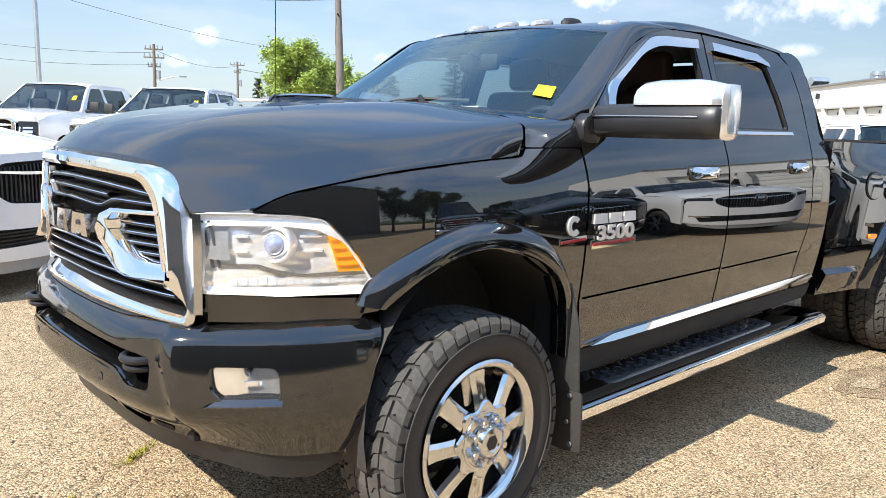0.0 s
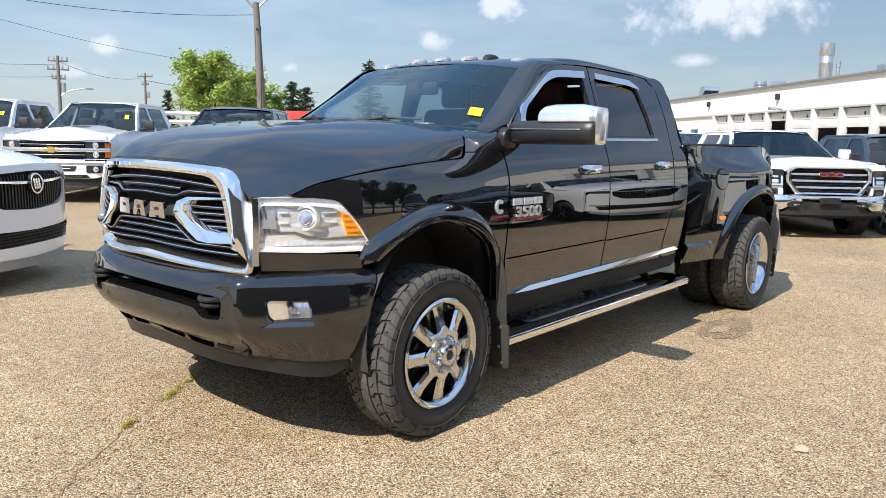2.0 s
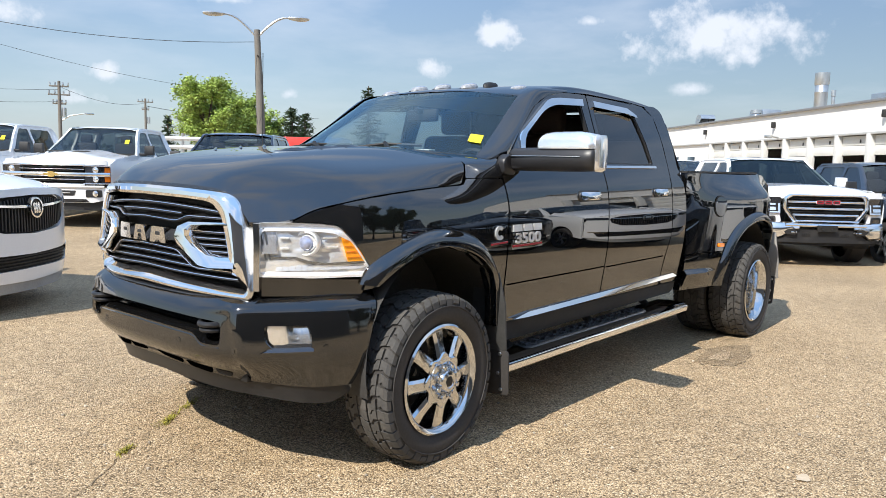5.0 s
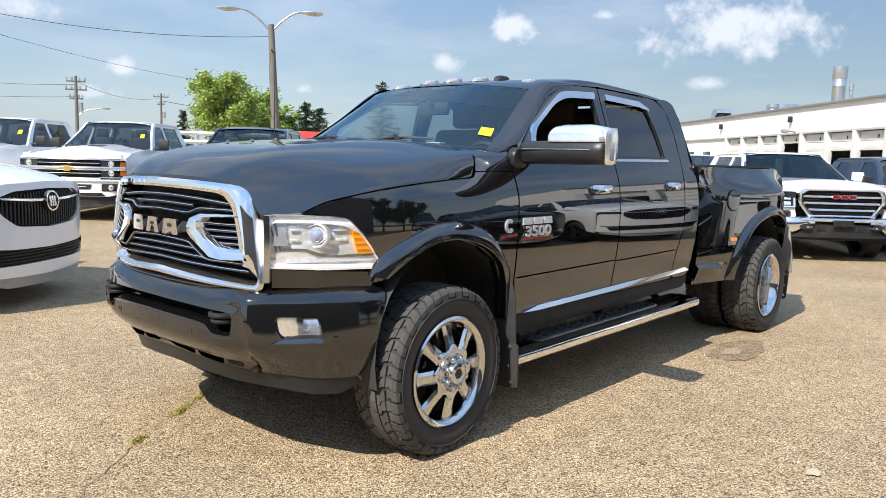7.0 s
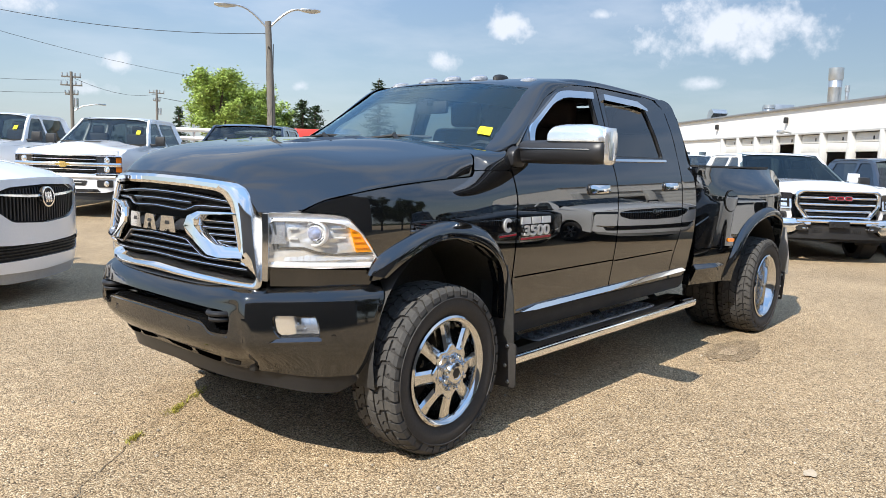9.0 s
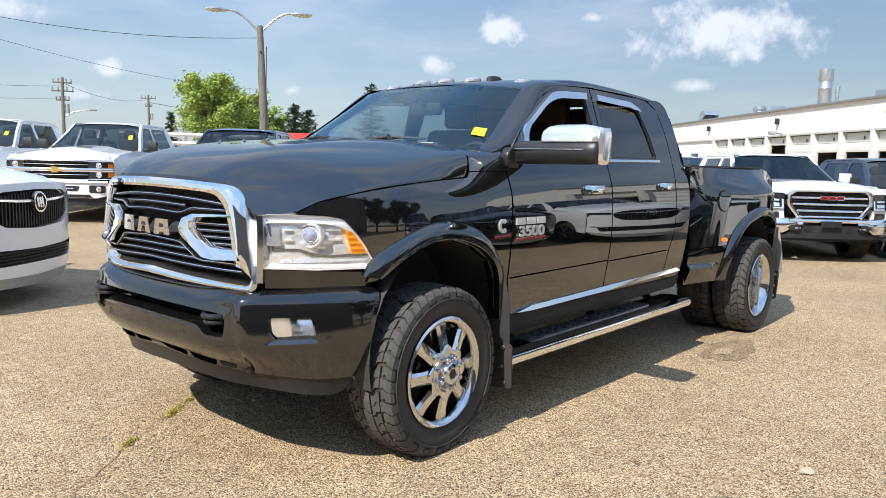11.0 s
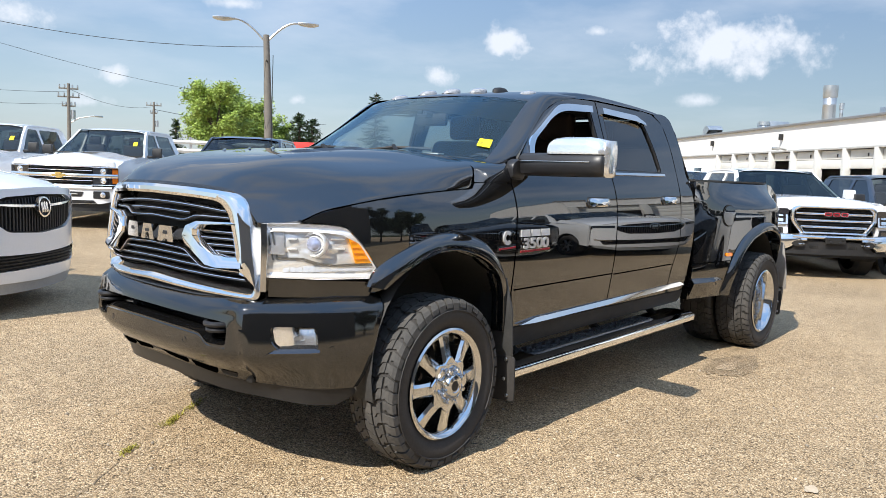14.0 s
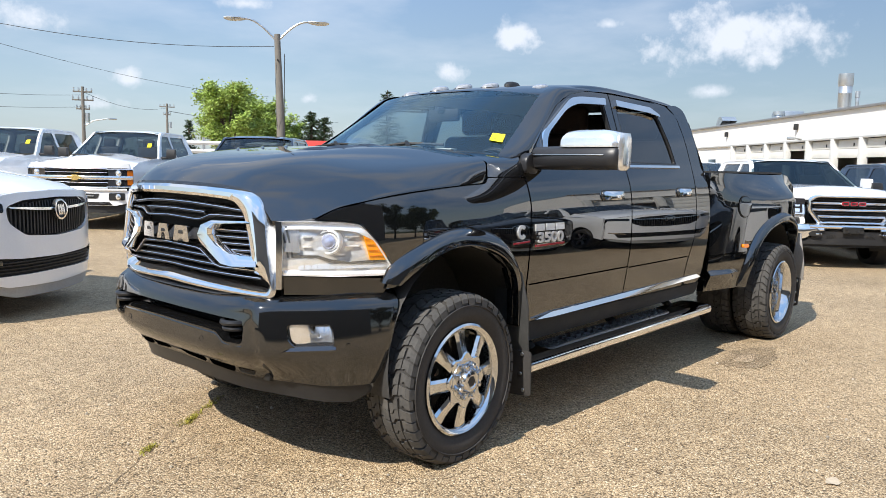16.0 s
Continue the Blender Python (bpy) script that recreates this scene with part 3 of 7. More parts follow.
def build_truck():
    T = thing("pickup_truck", "glossy black dual-rear-wheel pickup with chrome grille and polished wheels", "pickup truck")
    # -- hood --
    # rows from front edge to cowl: middle, dome edge, shoulder, rim
    rows = [
        [(-.960, 0, 1.345), (-.944, .24, 1.342), (-.915, .42, 1.334), (-.888, .52, 1.318), (-.878, .565, 1.278), (-.858, .634, 1.191)],
        [(-.84, 0, 1.425), (-.83, .26, 1.420), (-.80, .47, 1.410), (-.77, .60, 1.364), (-.745, .685, 1.306), (-.715, .765, 1.209)],
        [(-.60, 0, 1.483), (-.60, .28, 1.482), (-.57, .50, 1.475), (-.54, .69, 1.424), (-.49, .81, 1.372), (-.44, .885, 1.300)],
        [(-.25, 0, 1.518), (-.25, .30, 1.522), (-.22, .53, 1.517), (-.18, .74, 1.466), (-.13, .865, 1.416), (-.07, .922, 1.343)],
        [(.03, 0, 1.532), (.03, .32, 1.54), (.05, .56, 1.532), (.075, .77, 1.486), (.10, .888, 1.446), (.135, .922, 1.354)],
        [(.20, 0, 1.535), (.20, .33, 1.548), (.215, .57, 1.530), (.24, .78, 1.500), (.256, .893, 1.464), (.218, .920, 1.362)],
    ]
    full = [[(x, -y, z) for x, y, z in r[:0:-1]] + r for r in rows]
    grid = loft(full, 6, 6)
    bm = net(grid)
    rim = [e for e in bm.edges if len(e.link_faces) == 1]
    r = bmesh.ops.extrude_edge_only(bm, edges=rim)
    for g in r["geom"]:
        if isinstance(g, bmesh.types.BMVert):
            g.co += Vector((.01 if g.co.x < -.6 else -.004, 0, -.02))
    part("hood", bm, PAINT, T, "black hood with a raised centre dome")
    flat = [Vector(p) for r in grid for p in r]

    def on_hood(x, y):
        near = sorted(flat, key=lambda p: (p.x - x) ** 2 + (p.y - y) ** 2)[:4]
        w = [1 / ((p.x - x) ** 2 + (p.y - y) ** 2 + 1e-5) for p in near]
        return sum(p.z * k for p, k in zip(near, w)) / sum(w)
    for s in (-1, 1):
        for k in range(3):   # louvres in the flank of the dome
            rows_ = []
            for t in np.linspace(0, 1, 7):
                x, y = -.44 + .16 * k + .13 * t, s * (.26 + .20 * t)
                h = .010 * math.sin(math.pi * min(1, t * 1.15 + .02)) + .001
                rows_.append([(x - .022, y, on_hood(x - .022, y) - .002), (x - .004, y, on_hood(x, y) + h), (x + .004, y, on_hood(x, y) + h * .9), (x + .010, y, on_hood(x, y) - .003)])
            part("hood_louvre", net(rows_), PAINT, T, "raised louvre in the hood")
        gap = [body(s)(x, z + .004) for x, z in fair([(-.735, 1.197), (-.655, 1.240), (-.56, 1.265), (-.429, 1.292), (-.278, 1.314), (-.063, 1.334), (.197, 1.352)], 30)]
        gap += [Vector((x, s * y, z)) for x, y, z in ((.226, .920, 1.362), (.248, .917, 1.385), (.261, .905, 1.425), (.262, .886, 1.465), (.258, .860, 1.478))]
        part("hood_gap", tube(bmesh.new(), gap, .003, 6), GAP, T, "dark gap along the hood edge")
    # -- wings, doors, cab corners --
    FRONT_ARC = [(-.395, .89), (-.283, .984), (-.129, 1.046), (.037, 1.058), (.217, 1.011), (.354, .927), (.42, .80), (.45, .60)]
    for s in (-1, 1):
        top = [(-.735, 1.200), (-.655, 1.240), (-.56, 1.265), (-.429, 1.292), (-.278, 1.314), (-.063, 1.334), (.197, 1.352), (.226, 1.357), (.252, 1.384)]
        wing = top + [(.40, 1.386), (.50, 1.387), (.546, 1.386), (.566, 1.238), (.556, 1.09), (.540, .80), (.560, .60)] + FRONT_ARC[::-1] + \
            [(-.44, .885), (-.425, .93), (-.398, .972), (-.478, 1.096), (-.552, 1.180), (-.63, 1.193)]
        flank = lambda x, z: body(s)(x, z) + Vector((0, s * .004 * smooth(1.275, 1.40, z) * smooth(.08, .27, x) * smooth(.56, .42, x), 0))
        part("front_fender", sheet(wing, flank, .03, (0, -s, 0), .03), PAINT, T)
        hole1 = [(.780, 1.478), (.806, 1.632), (1.14, 1.832), (1.28, 1.868), (1.606, 1.888), (1.612, 1.80), (1.630, 1.478)]
        door1 = [(.592, .60), (.552, .80), (.568, 1.09), (.578, 1.238), (.558, 1.396), (.60, 1.452), (.668, 1.510), (.840, 1.672), (1.048, 1.817), (1.21, 1.888), (1.42, 1.928), (1.692, 1.940), (1.688, 1.29), (1.680, .956), (1.648, .70), (1.638, .60)]
        d1 = part("front_door", sheet(keyhole(door1, rounded(hole1, .03, 3)), body(s), .055, (0, -s, 0), .03), PAINT, T)
        hole2 = [(1.742, 1.487), (1.748, 1.70), (1.758, 1.886), (2.330, 1.86), (2.368, 1.80), (2.43, 1.65), (2.478, 1.487)]
        door2 = [(1.650, .60), (1.660, .70), (1.692, .956), (1.70, 1.29), (1.704, 1.940), (2.30, 1.935), (2.52, 1.915), (2.66, 1.85), (2.70, 1.70), (2.722, 1.486), (2.686, 1.295), (2.681, .975), (2.587, .787), (2.545, .60)]
        d2 = part("rear_door", sheet(keyhole(door2, rounded(hole2, .03, 3)), body(s), .055, (0, -s, 0), .03), PAINT, T)
        corner = [(2.557, .60), (2.60, .787), (2.693, .975), (2.698, 1.295), (2.734, 1.486), (2.712, 1.70), (2.672, 1.855), (2.53, 1.922), (2.72, 1.936), (2.83, 1.905), (2.885, 1.75), (2.922, 1.467), (2.946, 1.116), (2.92, .87), (2.86, .60)]
        part("cab_corner", sheet(rounded(corner, .07, 4), body(s), .05, (0, -s, 0), .05), PAINT, T)
        # lower rocker, trim strip, mouldings
        rock = [(.56, .47), (2.84, .50), (2.86, .593), (.56, .593)]
        part("rocker_panel", sheet(rock, lambda x, z: body(s)(x, z) + Vector((0, -s * .03 * smooth(.55, .47, z), 0)), .08, (0, -s, 0), .1), DARK, T)
        strip = [(.645, .606), (.80, .628), (1.624, .643), (2.79, .664), (2.84, .64), (2.76, .636), (1.626, .614), (.80, .602)]
        part("sill_trim", sheet(strip, lambda x, z: body(s)(x, z) + Vector((0, s * (.020 - .50 * (z - .612 - .010 * (x - .645))), 0)), .03, (0, -s, 0), .012), CHROME, T, "chrome strip along the door bottoms")
        belt = [(.70, 1.456), (1.68, 1.459), (2.50, 1.466), (2.50, 1.482), (1.68, 1.474), (.70, 1.470)]
        part("belt_trim", sheet(belt, lambda x, z: body(s)(x, z) + Vector((0, s * .010, 0)), .1, (0, -s, 0), .012), CHROME, T, "thin chrome strip below the side windows")
        # rear side glass (front one wound down on the driver's side)
        part("rear_side_window", sheet([(1.735, 1.48), (1.745, 1.90), (2.34, 1.875), (2.385, 1.80), (2.49, 1.48)], lambda x, z: body(s)(x, z) + Vector((0, -s * .016, 0)), .08), TINTED if s < 0 else CABGLASS, d2, "dark tinted glass" if s < 0 else "tinted glass", inward=s > 0)
        if s > 0:
            part("front_side_window", sheet([(.78, 1.47), (.80, 1.64), (1.2, 1.87), (1.62, 1.90), (1.64, 1.47)], lambda x, z: body(s)(x, z) + Vector((0, -s * .016, 0)), .08), CABGLASS, d1, "lightly tinted glass", inward=True)
        for door, hole in ((d1, hole1), (d2, hole2)):
            ring = rounded([tuple(Vector(p)) for p in hole], .03, 3)
            c = Vector((sum(p[0] for p in ring) / len(ring), sum(p[1] for p in ring) / len(ring)))
            inner = [tuple(Vector(p) + (c - Vector(p)).normalized() * .014) for p in ring]
            part("window_seal", sheet(keyhole(ring, inner), lambda x, z: body(s)(x, z) + Vector((0, -s * .004, 0)), .3, (0, -s, 0), .02), PLASTIC, door, "black rubber window seal")
        # wind deflectors
        soft = lambda p: rounded(p, .09, 6)[7:-7]
        o1 = [(.756, 1.478)] + soft([(.756, 1.478), (.776, 1.632), (1.185, 1.870), (1.30, 1.886), (1.609, 1.900)]) + [(1.609, 1.900)]
        i1 = [(.796, 1.478)] + soft([(.796, 1.478), (.828, 1.628), (1.11, 1.797), (1.25, 1.840), (1.600, 1.857)]) + [(1.600, 1.857)]
        lift = lambda k: (lambda x, z: body(s)(x, z) + Vector((0, s * k, 0)))
        part("wind_deflector", sheet(o1 + i1[::-1], lift(.022), .05, (0, -s, 0), .018), CHROME, d1, "chrome wind deflector")
        part("wind_deflector", sheet([(1.745, 1.900), (2.22, 1.886), (2.345, 1.845), (2.355, 1.826), (2.20, 1.845), (1.745, 1.860)], lift(.022), .06, (0, -s, 0), .018), CHROME, d2, "chrome wind deflector")
        # handles: recess, lever
        for door, x0, x1, z in ((d1, 1.315, 1.585, 1.282), (d2, 2.375, 2.615, 1.292)):
            cx, w = (x0 + x1) / 2, (x1 - x0)
            out = rounded([(cx - w / 2, z - .036), (cx + w / 2, z - .032), (cx + w / 2, z + .032), (cx - w / 2, z + .034)], .03, 4)
            part("handle_recess", sheet(out, lift(.004), .05, (0, -s, 0), .01), PLASTIC, door)
            out = rounded([(cx - w * .47, z - .026), (cx + w * .47, z - .022), (cx + w * .47, z + .024), (cx - w * .47, z + .027)], .022, 4)
            h = part("door_handle", sheet(out, lambda x, zz: body(s)(x, zz) + Vector((0, s * (.012 + .03 * (1 - ((x - cx) / (w * .5)) ** 2) * (1 - ((zz - z) / .05) ** 2)), 0)), .018, (0, -s, 0), .02), CHROME, door, "chrome pull handle")
        # crease moulding across the doors
        for door, x0, x1 in ((d1, .57, 1.66), (d2, 1.69, 2.57)):
            part("crease", sheet([(x0, .806), (x1, .812), (x1, .819), (x0, .813)], lift(.0025), .1), GAP, door)
        # front wheel flare
        outer = [(-.458, .912), (-.40, 1.010), (-.209, 1.104), (-.009, 1.147), (.213, 1.113), (.359, 1.03), (.478, .854), (.515, .60)]
        inner = [(-.398, .902), (-.283, .984), (-.129, 1.046), (.037, 1.058), (.217, 1.011), (.354, .927), (.42, .80), (.452, .60)]
        sec = []
        for (ox, oz), (ix, iz) in zip(outer, inner):
            yo, yi = abs(body(1)(ox, oz).y), abs(body(1)(ix, iz).y)
            o, i = Vector((ox, oz)), Vector((ix, iz))
            p = lambda t: o.lerp(i, t)
            sec.append([(p(0)[0], s * (yo - .006), p(0)[1]), (p(.12)[0], s * (yo + .018), p(.12)[1]), (p(.5)[0], s * (yo * .5 + yi * .5 + .040), p(.5)[1]), (p(.9)[0], s * (yi + .042), p(.9)[1]), (p(1.0)[0], s * (yi + .034), p(1.0)[1]), (p(1.0)[0], s * (yi - .03), p(1.0)[1] - .0)])
        part("wheel_flare", net(loft(sec, 5, 3)), PAINT, T, "black painted wheel flare")
        # wheel housing
        bm = bmesh.new()
        rowsw = []
        for y in (.955, .55):
            rowsw.append([(.03 + .50 * math.cos(radians(a)), s * y, .52 + .53 * math.sin(radians(a))) for a in range(-10, 195, 12)])
        net(rowsw, bm)
        net([rowsw[1], [(.03, s * .55, .5)] * len(rowsw[1])], bm)
        part("wheel_housing", bm, LINER, T)
        # splash guard and mud flap behind the front wheel
        bm = bmesh.new()
        prism(bm, [(.80, .44), (1.05, .46), (1.045, .72), (1.0, .89), (.84, .89)], lambda y, z: (.452 + .05 * (.86 - z), s * y, z), lambda y, z: (.464 + .05 * (.86 - z), s * y, z), .003)
        part("splash_guard", bm, material("guard_plastic", (.040, .040, .039), .5, var=.25, bump=.2), T, "black plastic splash guard")
        bm = bmesh.new()
        prism(bm, rounded([(.80, .20), (1.06, .22), (1.068, .47), (.80, .46)], .02, 3), lambda y, z: (.470 + .08 * (.47 - z), s * y, z), lambda y, z: (.480 + .08 * (.47 - z), s * y, z), .002)
        fp = part("mud_flap", bm, RUBBER, T, "black rubber mud flap")
        for y, z in ((.84, .25), (1.015, .25), (.84, .44), (1.015, .45), (1.0, .34)):
            bm = bmesh.new()
            lathe(bm, [(.011, -.004), (.009, -.009), (0, -.010)], 10, "x")
            shift(bm, Matrix.Translation((.468 + .08 * (.47 - z), s * y, z)))
            part("bolt", bm, ALU, fp)
        # running board
        PAD = material("step_rubber", (.045, .047, .052), .30, coat=.5, var=.15, scale=8)
        board = new("running_board")
        board.parent = T
        prof = [(.80, .395), (.81, .409), (.90, .417), (.985, .413), (1.03, .405), (1.050, .396), (1.056, .380), (1.050, .352), (1.02, .342), (.84, .346), (.805, .370)]
        bm = bmesh.new()
        net([[(x, s * y, z + .022 * (x - .6) / 2.6) for y, z in prof] for x in np.linspace(.50, 2.88, 14)], bm, True, True)
        part("tube", bm, CHROME, board, "polished steel tube")
        bm = bmesh.new()
        prism(bm, rounded([(.80, .835), (2.35, .835), (2.35, .975), (.80, .975)], .05, 4), lambda x, y: (x, s * y, .412 + .022 * (x - .6) / 2.6), lambda x, y: (x, s * y, .420 + .022 * (x - .6) / 2.6), .002)
        part("step_pad", bm, PAD, board, "black ribbed step pad")
        lug = bmesh.new()
        box(lug, (0, 0, 0), (.030, .011, .008), .002)
        first = None
        for i, x in enumerate(np.arange(.84, 2.30, .050)):
            for y in (.855, .895, .935):
                px_, py_, pz_ = x, s * (y + (.02 if i % 2 else 0)), .422 + .022 * (x - .6) / 2.6
                if first is None:
                    first = part("step_lug", lug, PAD, board)
                    ob = first
                else:
                    ob = new("step_lug", first.data)
                    ob.parent = board
                ob.matrix_local = Matrix.Translation((px_, py_, pz_)) @ Matrix.Rotation(radians(45 if (i + int(y * 100)) % 2 else -45), 4, "Z")
        for x in (.78, 1.75, 2.62):
            bm = bmesh.new()
            tube(bm, [(x, s * .62, .52), (x, s * .78, .46), (x, s * .88, .385)], .028, 8)
            part("bracket", bm, DARK, board)
    # -- roof, windshield, cab back --
    rail = [(.98, 1.905), (1.10, 1.935), (1.42, 1.972), (1.85, 1.985), (2.35, 1.968), (2.72, 1.942), (2.86, 1.895)]
    sec = []
    for x, z in rail:
        f = .07 * smooth(1.3, 1.0, x)
        sec.append([(x + f * .2, -.758, z - .045), (x, -.735, z - .018), (x, -.68, z), (x - f * .4, -.40, z + .016), (x - f, 0, z + .024), (x - f * .4, .40, z + .016), (x, .68, z), (x, .735, z - .018), (x + f * .2, .758, z - .045)])
    sec[1] = [(1.11, -.762, 1.868), (1.10, -.738, 1.893), (1.10, -.685, 1.912), (1.07, -.40, 1.938), (1.035, 0, 1.948), (1.07, .40, 1.938), (1.10, .685, 1.912), (1.10, .738, 1.893), (1.11, .762, 1.868)]
    sec[0] = [(1.06, -.768, 1.842), (1.045, -.745, 1.862), (1.018, -.700, 1.8745), (.948, -.38, 1.9105), (.929, 0, 1.9185), (.948, .38, 1.9105), (1.018, .700, 1.8745), (1.045, .745, 1.862), (1.06, .768, 1.842)]
    part("roof", net(loft(sec, 4, 4)), PAINT, T, "black roof")
    ws = [[(.262, 0, 1.535), (.30, -.36, 1.530), (.37, -.62, 1.515), (.475, -.815, 1.500)],
          [(.56, 0, 1.71), (.585, -.34, 1.705), (.645, -.59, 1.688), (.735, -.755, 1.668)],
          [(.93, 0, 1.915), (.935, -.32, 1.91), (.965, -.55, 1.895), (1.02, -.70, 1.872)]]
    ws = [r[:0:-1] + [(x, -y, z) for x, y, z in r] for r in ws]
    part("windshield", net(loft(ws, 6, 3)), WINDSHIELD, T, "lightly tinted windshield glass")
    bm = net(loft([[(x - .010, y, z - .008) for x, y, z in ws[2]], [(x + .06, y * .99, z - .012) for x, y, z in ws[2]]], 2, 3))
    part("windshield_header", bm, PAINT, T)
    bm = net(loft([[(x - .07, y * 1.0, z - .012) for x, y, z in ws[0]], [(x + .03, y, z + .012) for x, y, z in ws[0]]], 2, 3))
    part("cowl", bm, PLASTIC, T, "black plastic wiper cowl")
    for s in (-1, 1):
        patch = [[(.250, .66, 1.519), (.258, .79, 1.501), (.266, .885, 1.470), (.268, .900, 1.445), (.254, .917, 1.390)], [(.33, .68, 1.517), (.36, .80, 1.506), (.385, .876, 1.482), (.395, .904, 1.452), (.395, .926, 1.390)],
                 [(.40, .70, 1.514), (.452, .80, 1.507), (.485, .876, 1.490), (.50, .909, 1.458), (.50, .932, 1.391)], [(.46, .77, 1.507), (.52, .84, 1.514), (.550, .886, 1.495), (.556, .912, 1.460), (.550, .936, 1.391)]]
        part("cowl_corner", net(loft([[(x, s * y, z) for x, y, z in r] for r in patch], 4, 4)), PAINT, T)
        pil = [[(.40, s * .79, 1.455), (.45, s * .845, 1.460), (.52, s * .872, 1.462), (.60, s * .890, 1.45)],
               [(.46, s * .818, 1.508), (.52, s * .87, 1.520), (.60, s * .885, 1.525), (.66, s * .885, 1.508)],
               [(.72, s * .758, 1.672), (.765, s * .80, 1.683), (.82, s * .838, 1.688), (.842, s * .842, 1.668)],
               [(1.005, s * .70, 1.878), (1.03, s * .742, 1.885), (1.05, s * .772, 1.870), (1.055, s * .788, 1.815)],
               [(1.20, s * .70, 1.945), (1.21, s * .745, 1.935), (1.22, s * .762, 1.915), (1.22, s * .766, 1.885)],
               [(1.50, s * .69, 1.966), (1.50, s * .735, 1.953), (1.50, s * .752, 1.936), (1.50, s * .752, 1.92)]]
        part("windshield_pillar", net(loft(pil, 4, 3)), PAINT, T)
        bm = net([[(x, s * (side_y(1.91) - .005 + o), z) for x, z in ((1.05, 1.85), (1.3, 1.925), (1.7, 1.944), (2.3, 1.936), (2.6, 1.92), (2.78, 1.9))] for o in (0, -.06)])
        part("drip_rail", bm, PLASTIC, T)
        bm = bmesh.new()
        net([[(x, s * (side_y(z) - .012), z) for x, z in ((1.655, .60), (1.69, .95), (1.695, 1.3), (1.70, 1.93))], [(x + .0, s * (side_y(z) - .08), z) for x, z in ((1.66, .60), (1.69, .95), (1.695, 1.3), (1.70, 1.93))]], bm)
        net([[(1.63 + dx, s * (side_y(z) - .035), z) for z in (1.46, 1.6, 1.75, 1.90)] for dx in (0, .12)], bm)
        part("centre_pillar", bm, CABIN, T)
    bm = bmesh.new()
    net([[(2.90 + .02 * math.cos(y), y, z) for y in np.linspace(-.93, .93, 9)] for z in (.6, 1.2)] + [[(2.92, y * .98, 1.47) for y in np.linspace(-.93, .93, 9)], [(2.875, y * .86, 1.80) for y in np.linspace(-.93, .93, 9)], [(2.84, y * .80, 1.90) for y in np.linspace(-.93, .93, 9)]], bm)
    part("cab_back", bm, PAINT, T)
    bm = net([[(2.935, y, 1.50) for y in (-.70, .70)], [(2.895, y, 1.82) for y in (-.62, .62)]])
    part("rear_window", bm, CABGLASS, T, "tinted glass", inward=True)
    # -- bed --
    for s in (-1, 1):
        o = [(2.965, .505), (3.0, 1.0), (2.965, 1.40), (2.975, 1.44), (4.60, 1.44), (4.80, 1.42), (4.98, 1.33), (5.04, 1.2), (5.04, .62), (4.70, .62)] + [(4.09 + .585 * math.cos(radians(a)), .47 + .57 * math.sin(radians(a))) for a in range(12, 172, 8)] + [(3.47, .53), (3.43, .505)]
        bedp = part("bed_side", sheet(o, bed_side(s), .06, (0, -s, 0), .05), PAINT, T, "black wide bed side over the twin rear wheels")
        sec = []
        for a in range(0, 181, 12):
            c, q = math.cos(radians(a)), math.sin(radians(a))
            P = lambda r: (4.09 + r * c, .47 + r * .975 * q)
            (ox, oz), (ix, iz) = P(.655), P(.575)
            oz, iz = max(oz, .505), max(iz, .505)
            yo, yi = bulge(ox, oz), bulge(ix, iz)
            sec.append([(ox, s * (yo - .004), oz), ((ox * .8 + ix * .2), s * (yo + .022), oz * .8 + iz * .2), ((ox + ix) / 2, s * ((yo + yi) / 2 + .034), (oz + iz) / 2), (ix, s * (yi + .032), iz), (ix, s * (yi - .04), iz)])
        part("wheel_flare", net(loft(sec, 2, 3)), PAINT, T, "black painted wheel flare")
        part("bed_rail", sheet([(2.965, 1.437), (4.60, 1.437), (4.60, 1.452), (2.965, 1.452)], lambda x, z: Vector((x, s * (bulge(x, 1.42) + .002), z)), .3, (0, -s, 0), .10), PLASTIC, T)
        # front marker on the wide wing
        m3 = rounded([(3.435, .832), (3.515, .832), (3.515, .862), (3.435, .862)], .012, 3)
        part("side_marker_lamp", sheet(m3, lambda x, z: bed_side(s)(x, z) + Vector((-.004, s * .012, 0)), .03, (0, -s, 0), .012), AMBER_LIT, bedp, "amber side marker lamp")
        if s < 0:
            ring = [(3.45 + .085 * math.cos(radians(a)), 1.168 + .082 * math.sin(radians(a))) for a in range(0, 360, 12)]
            part("fuel_door_gap", sheet([(3.45 + (x - 3.45) * 1.09, 1.168 + (z - 1.168) * 1.09) for x, z in ring], lambda x, z: bed_side(s)(x, z) + Vector((0, s * .004, 0)), .03), DARK, bedp)
            part("fuel_door", sheet(ring, lambda x, z: bed_side(s)(x, z) + Vector((0, s * .009, 0)), .03, (0, -s, 0), .008), PAINT, bedp)
        # crease and the ledge below it
        part("crease", sheet([(3.01, .788), (3.50, .792), (3.50, .798), (3.01, .794)], lambda x, z: bed_side(s)(x, z) + Vector((0, s * .003, 0)), .06), GAP, bedp)
        rows_ = [[bed_side(s)(x, z + dz * (x - 3.0)) + Vector((0, s * o_ * (1 - .9 * smooth(3.2, 3.42, x)), 0)) for x in np.linspace(2.985, 3.44, 12)] for z, dz, o_ in ((.672, -.02, .0), (.660, -.02, .006), (.640, .0, .026), (.632, .01, .030), (.610, .02, .026), (.540, 0, .010), (.520, 0, .0))]
        part("lower_moulding", net(rows_), PAINT, bedp, "black ledge along the foot of the bed side")
        # rear wheel housing and mud flap
        bm = bmesh.new()
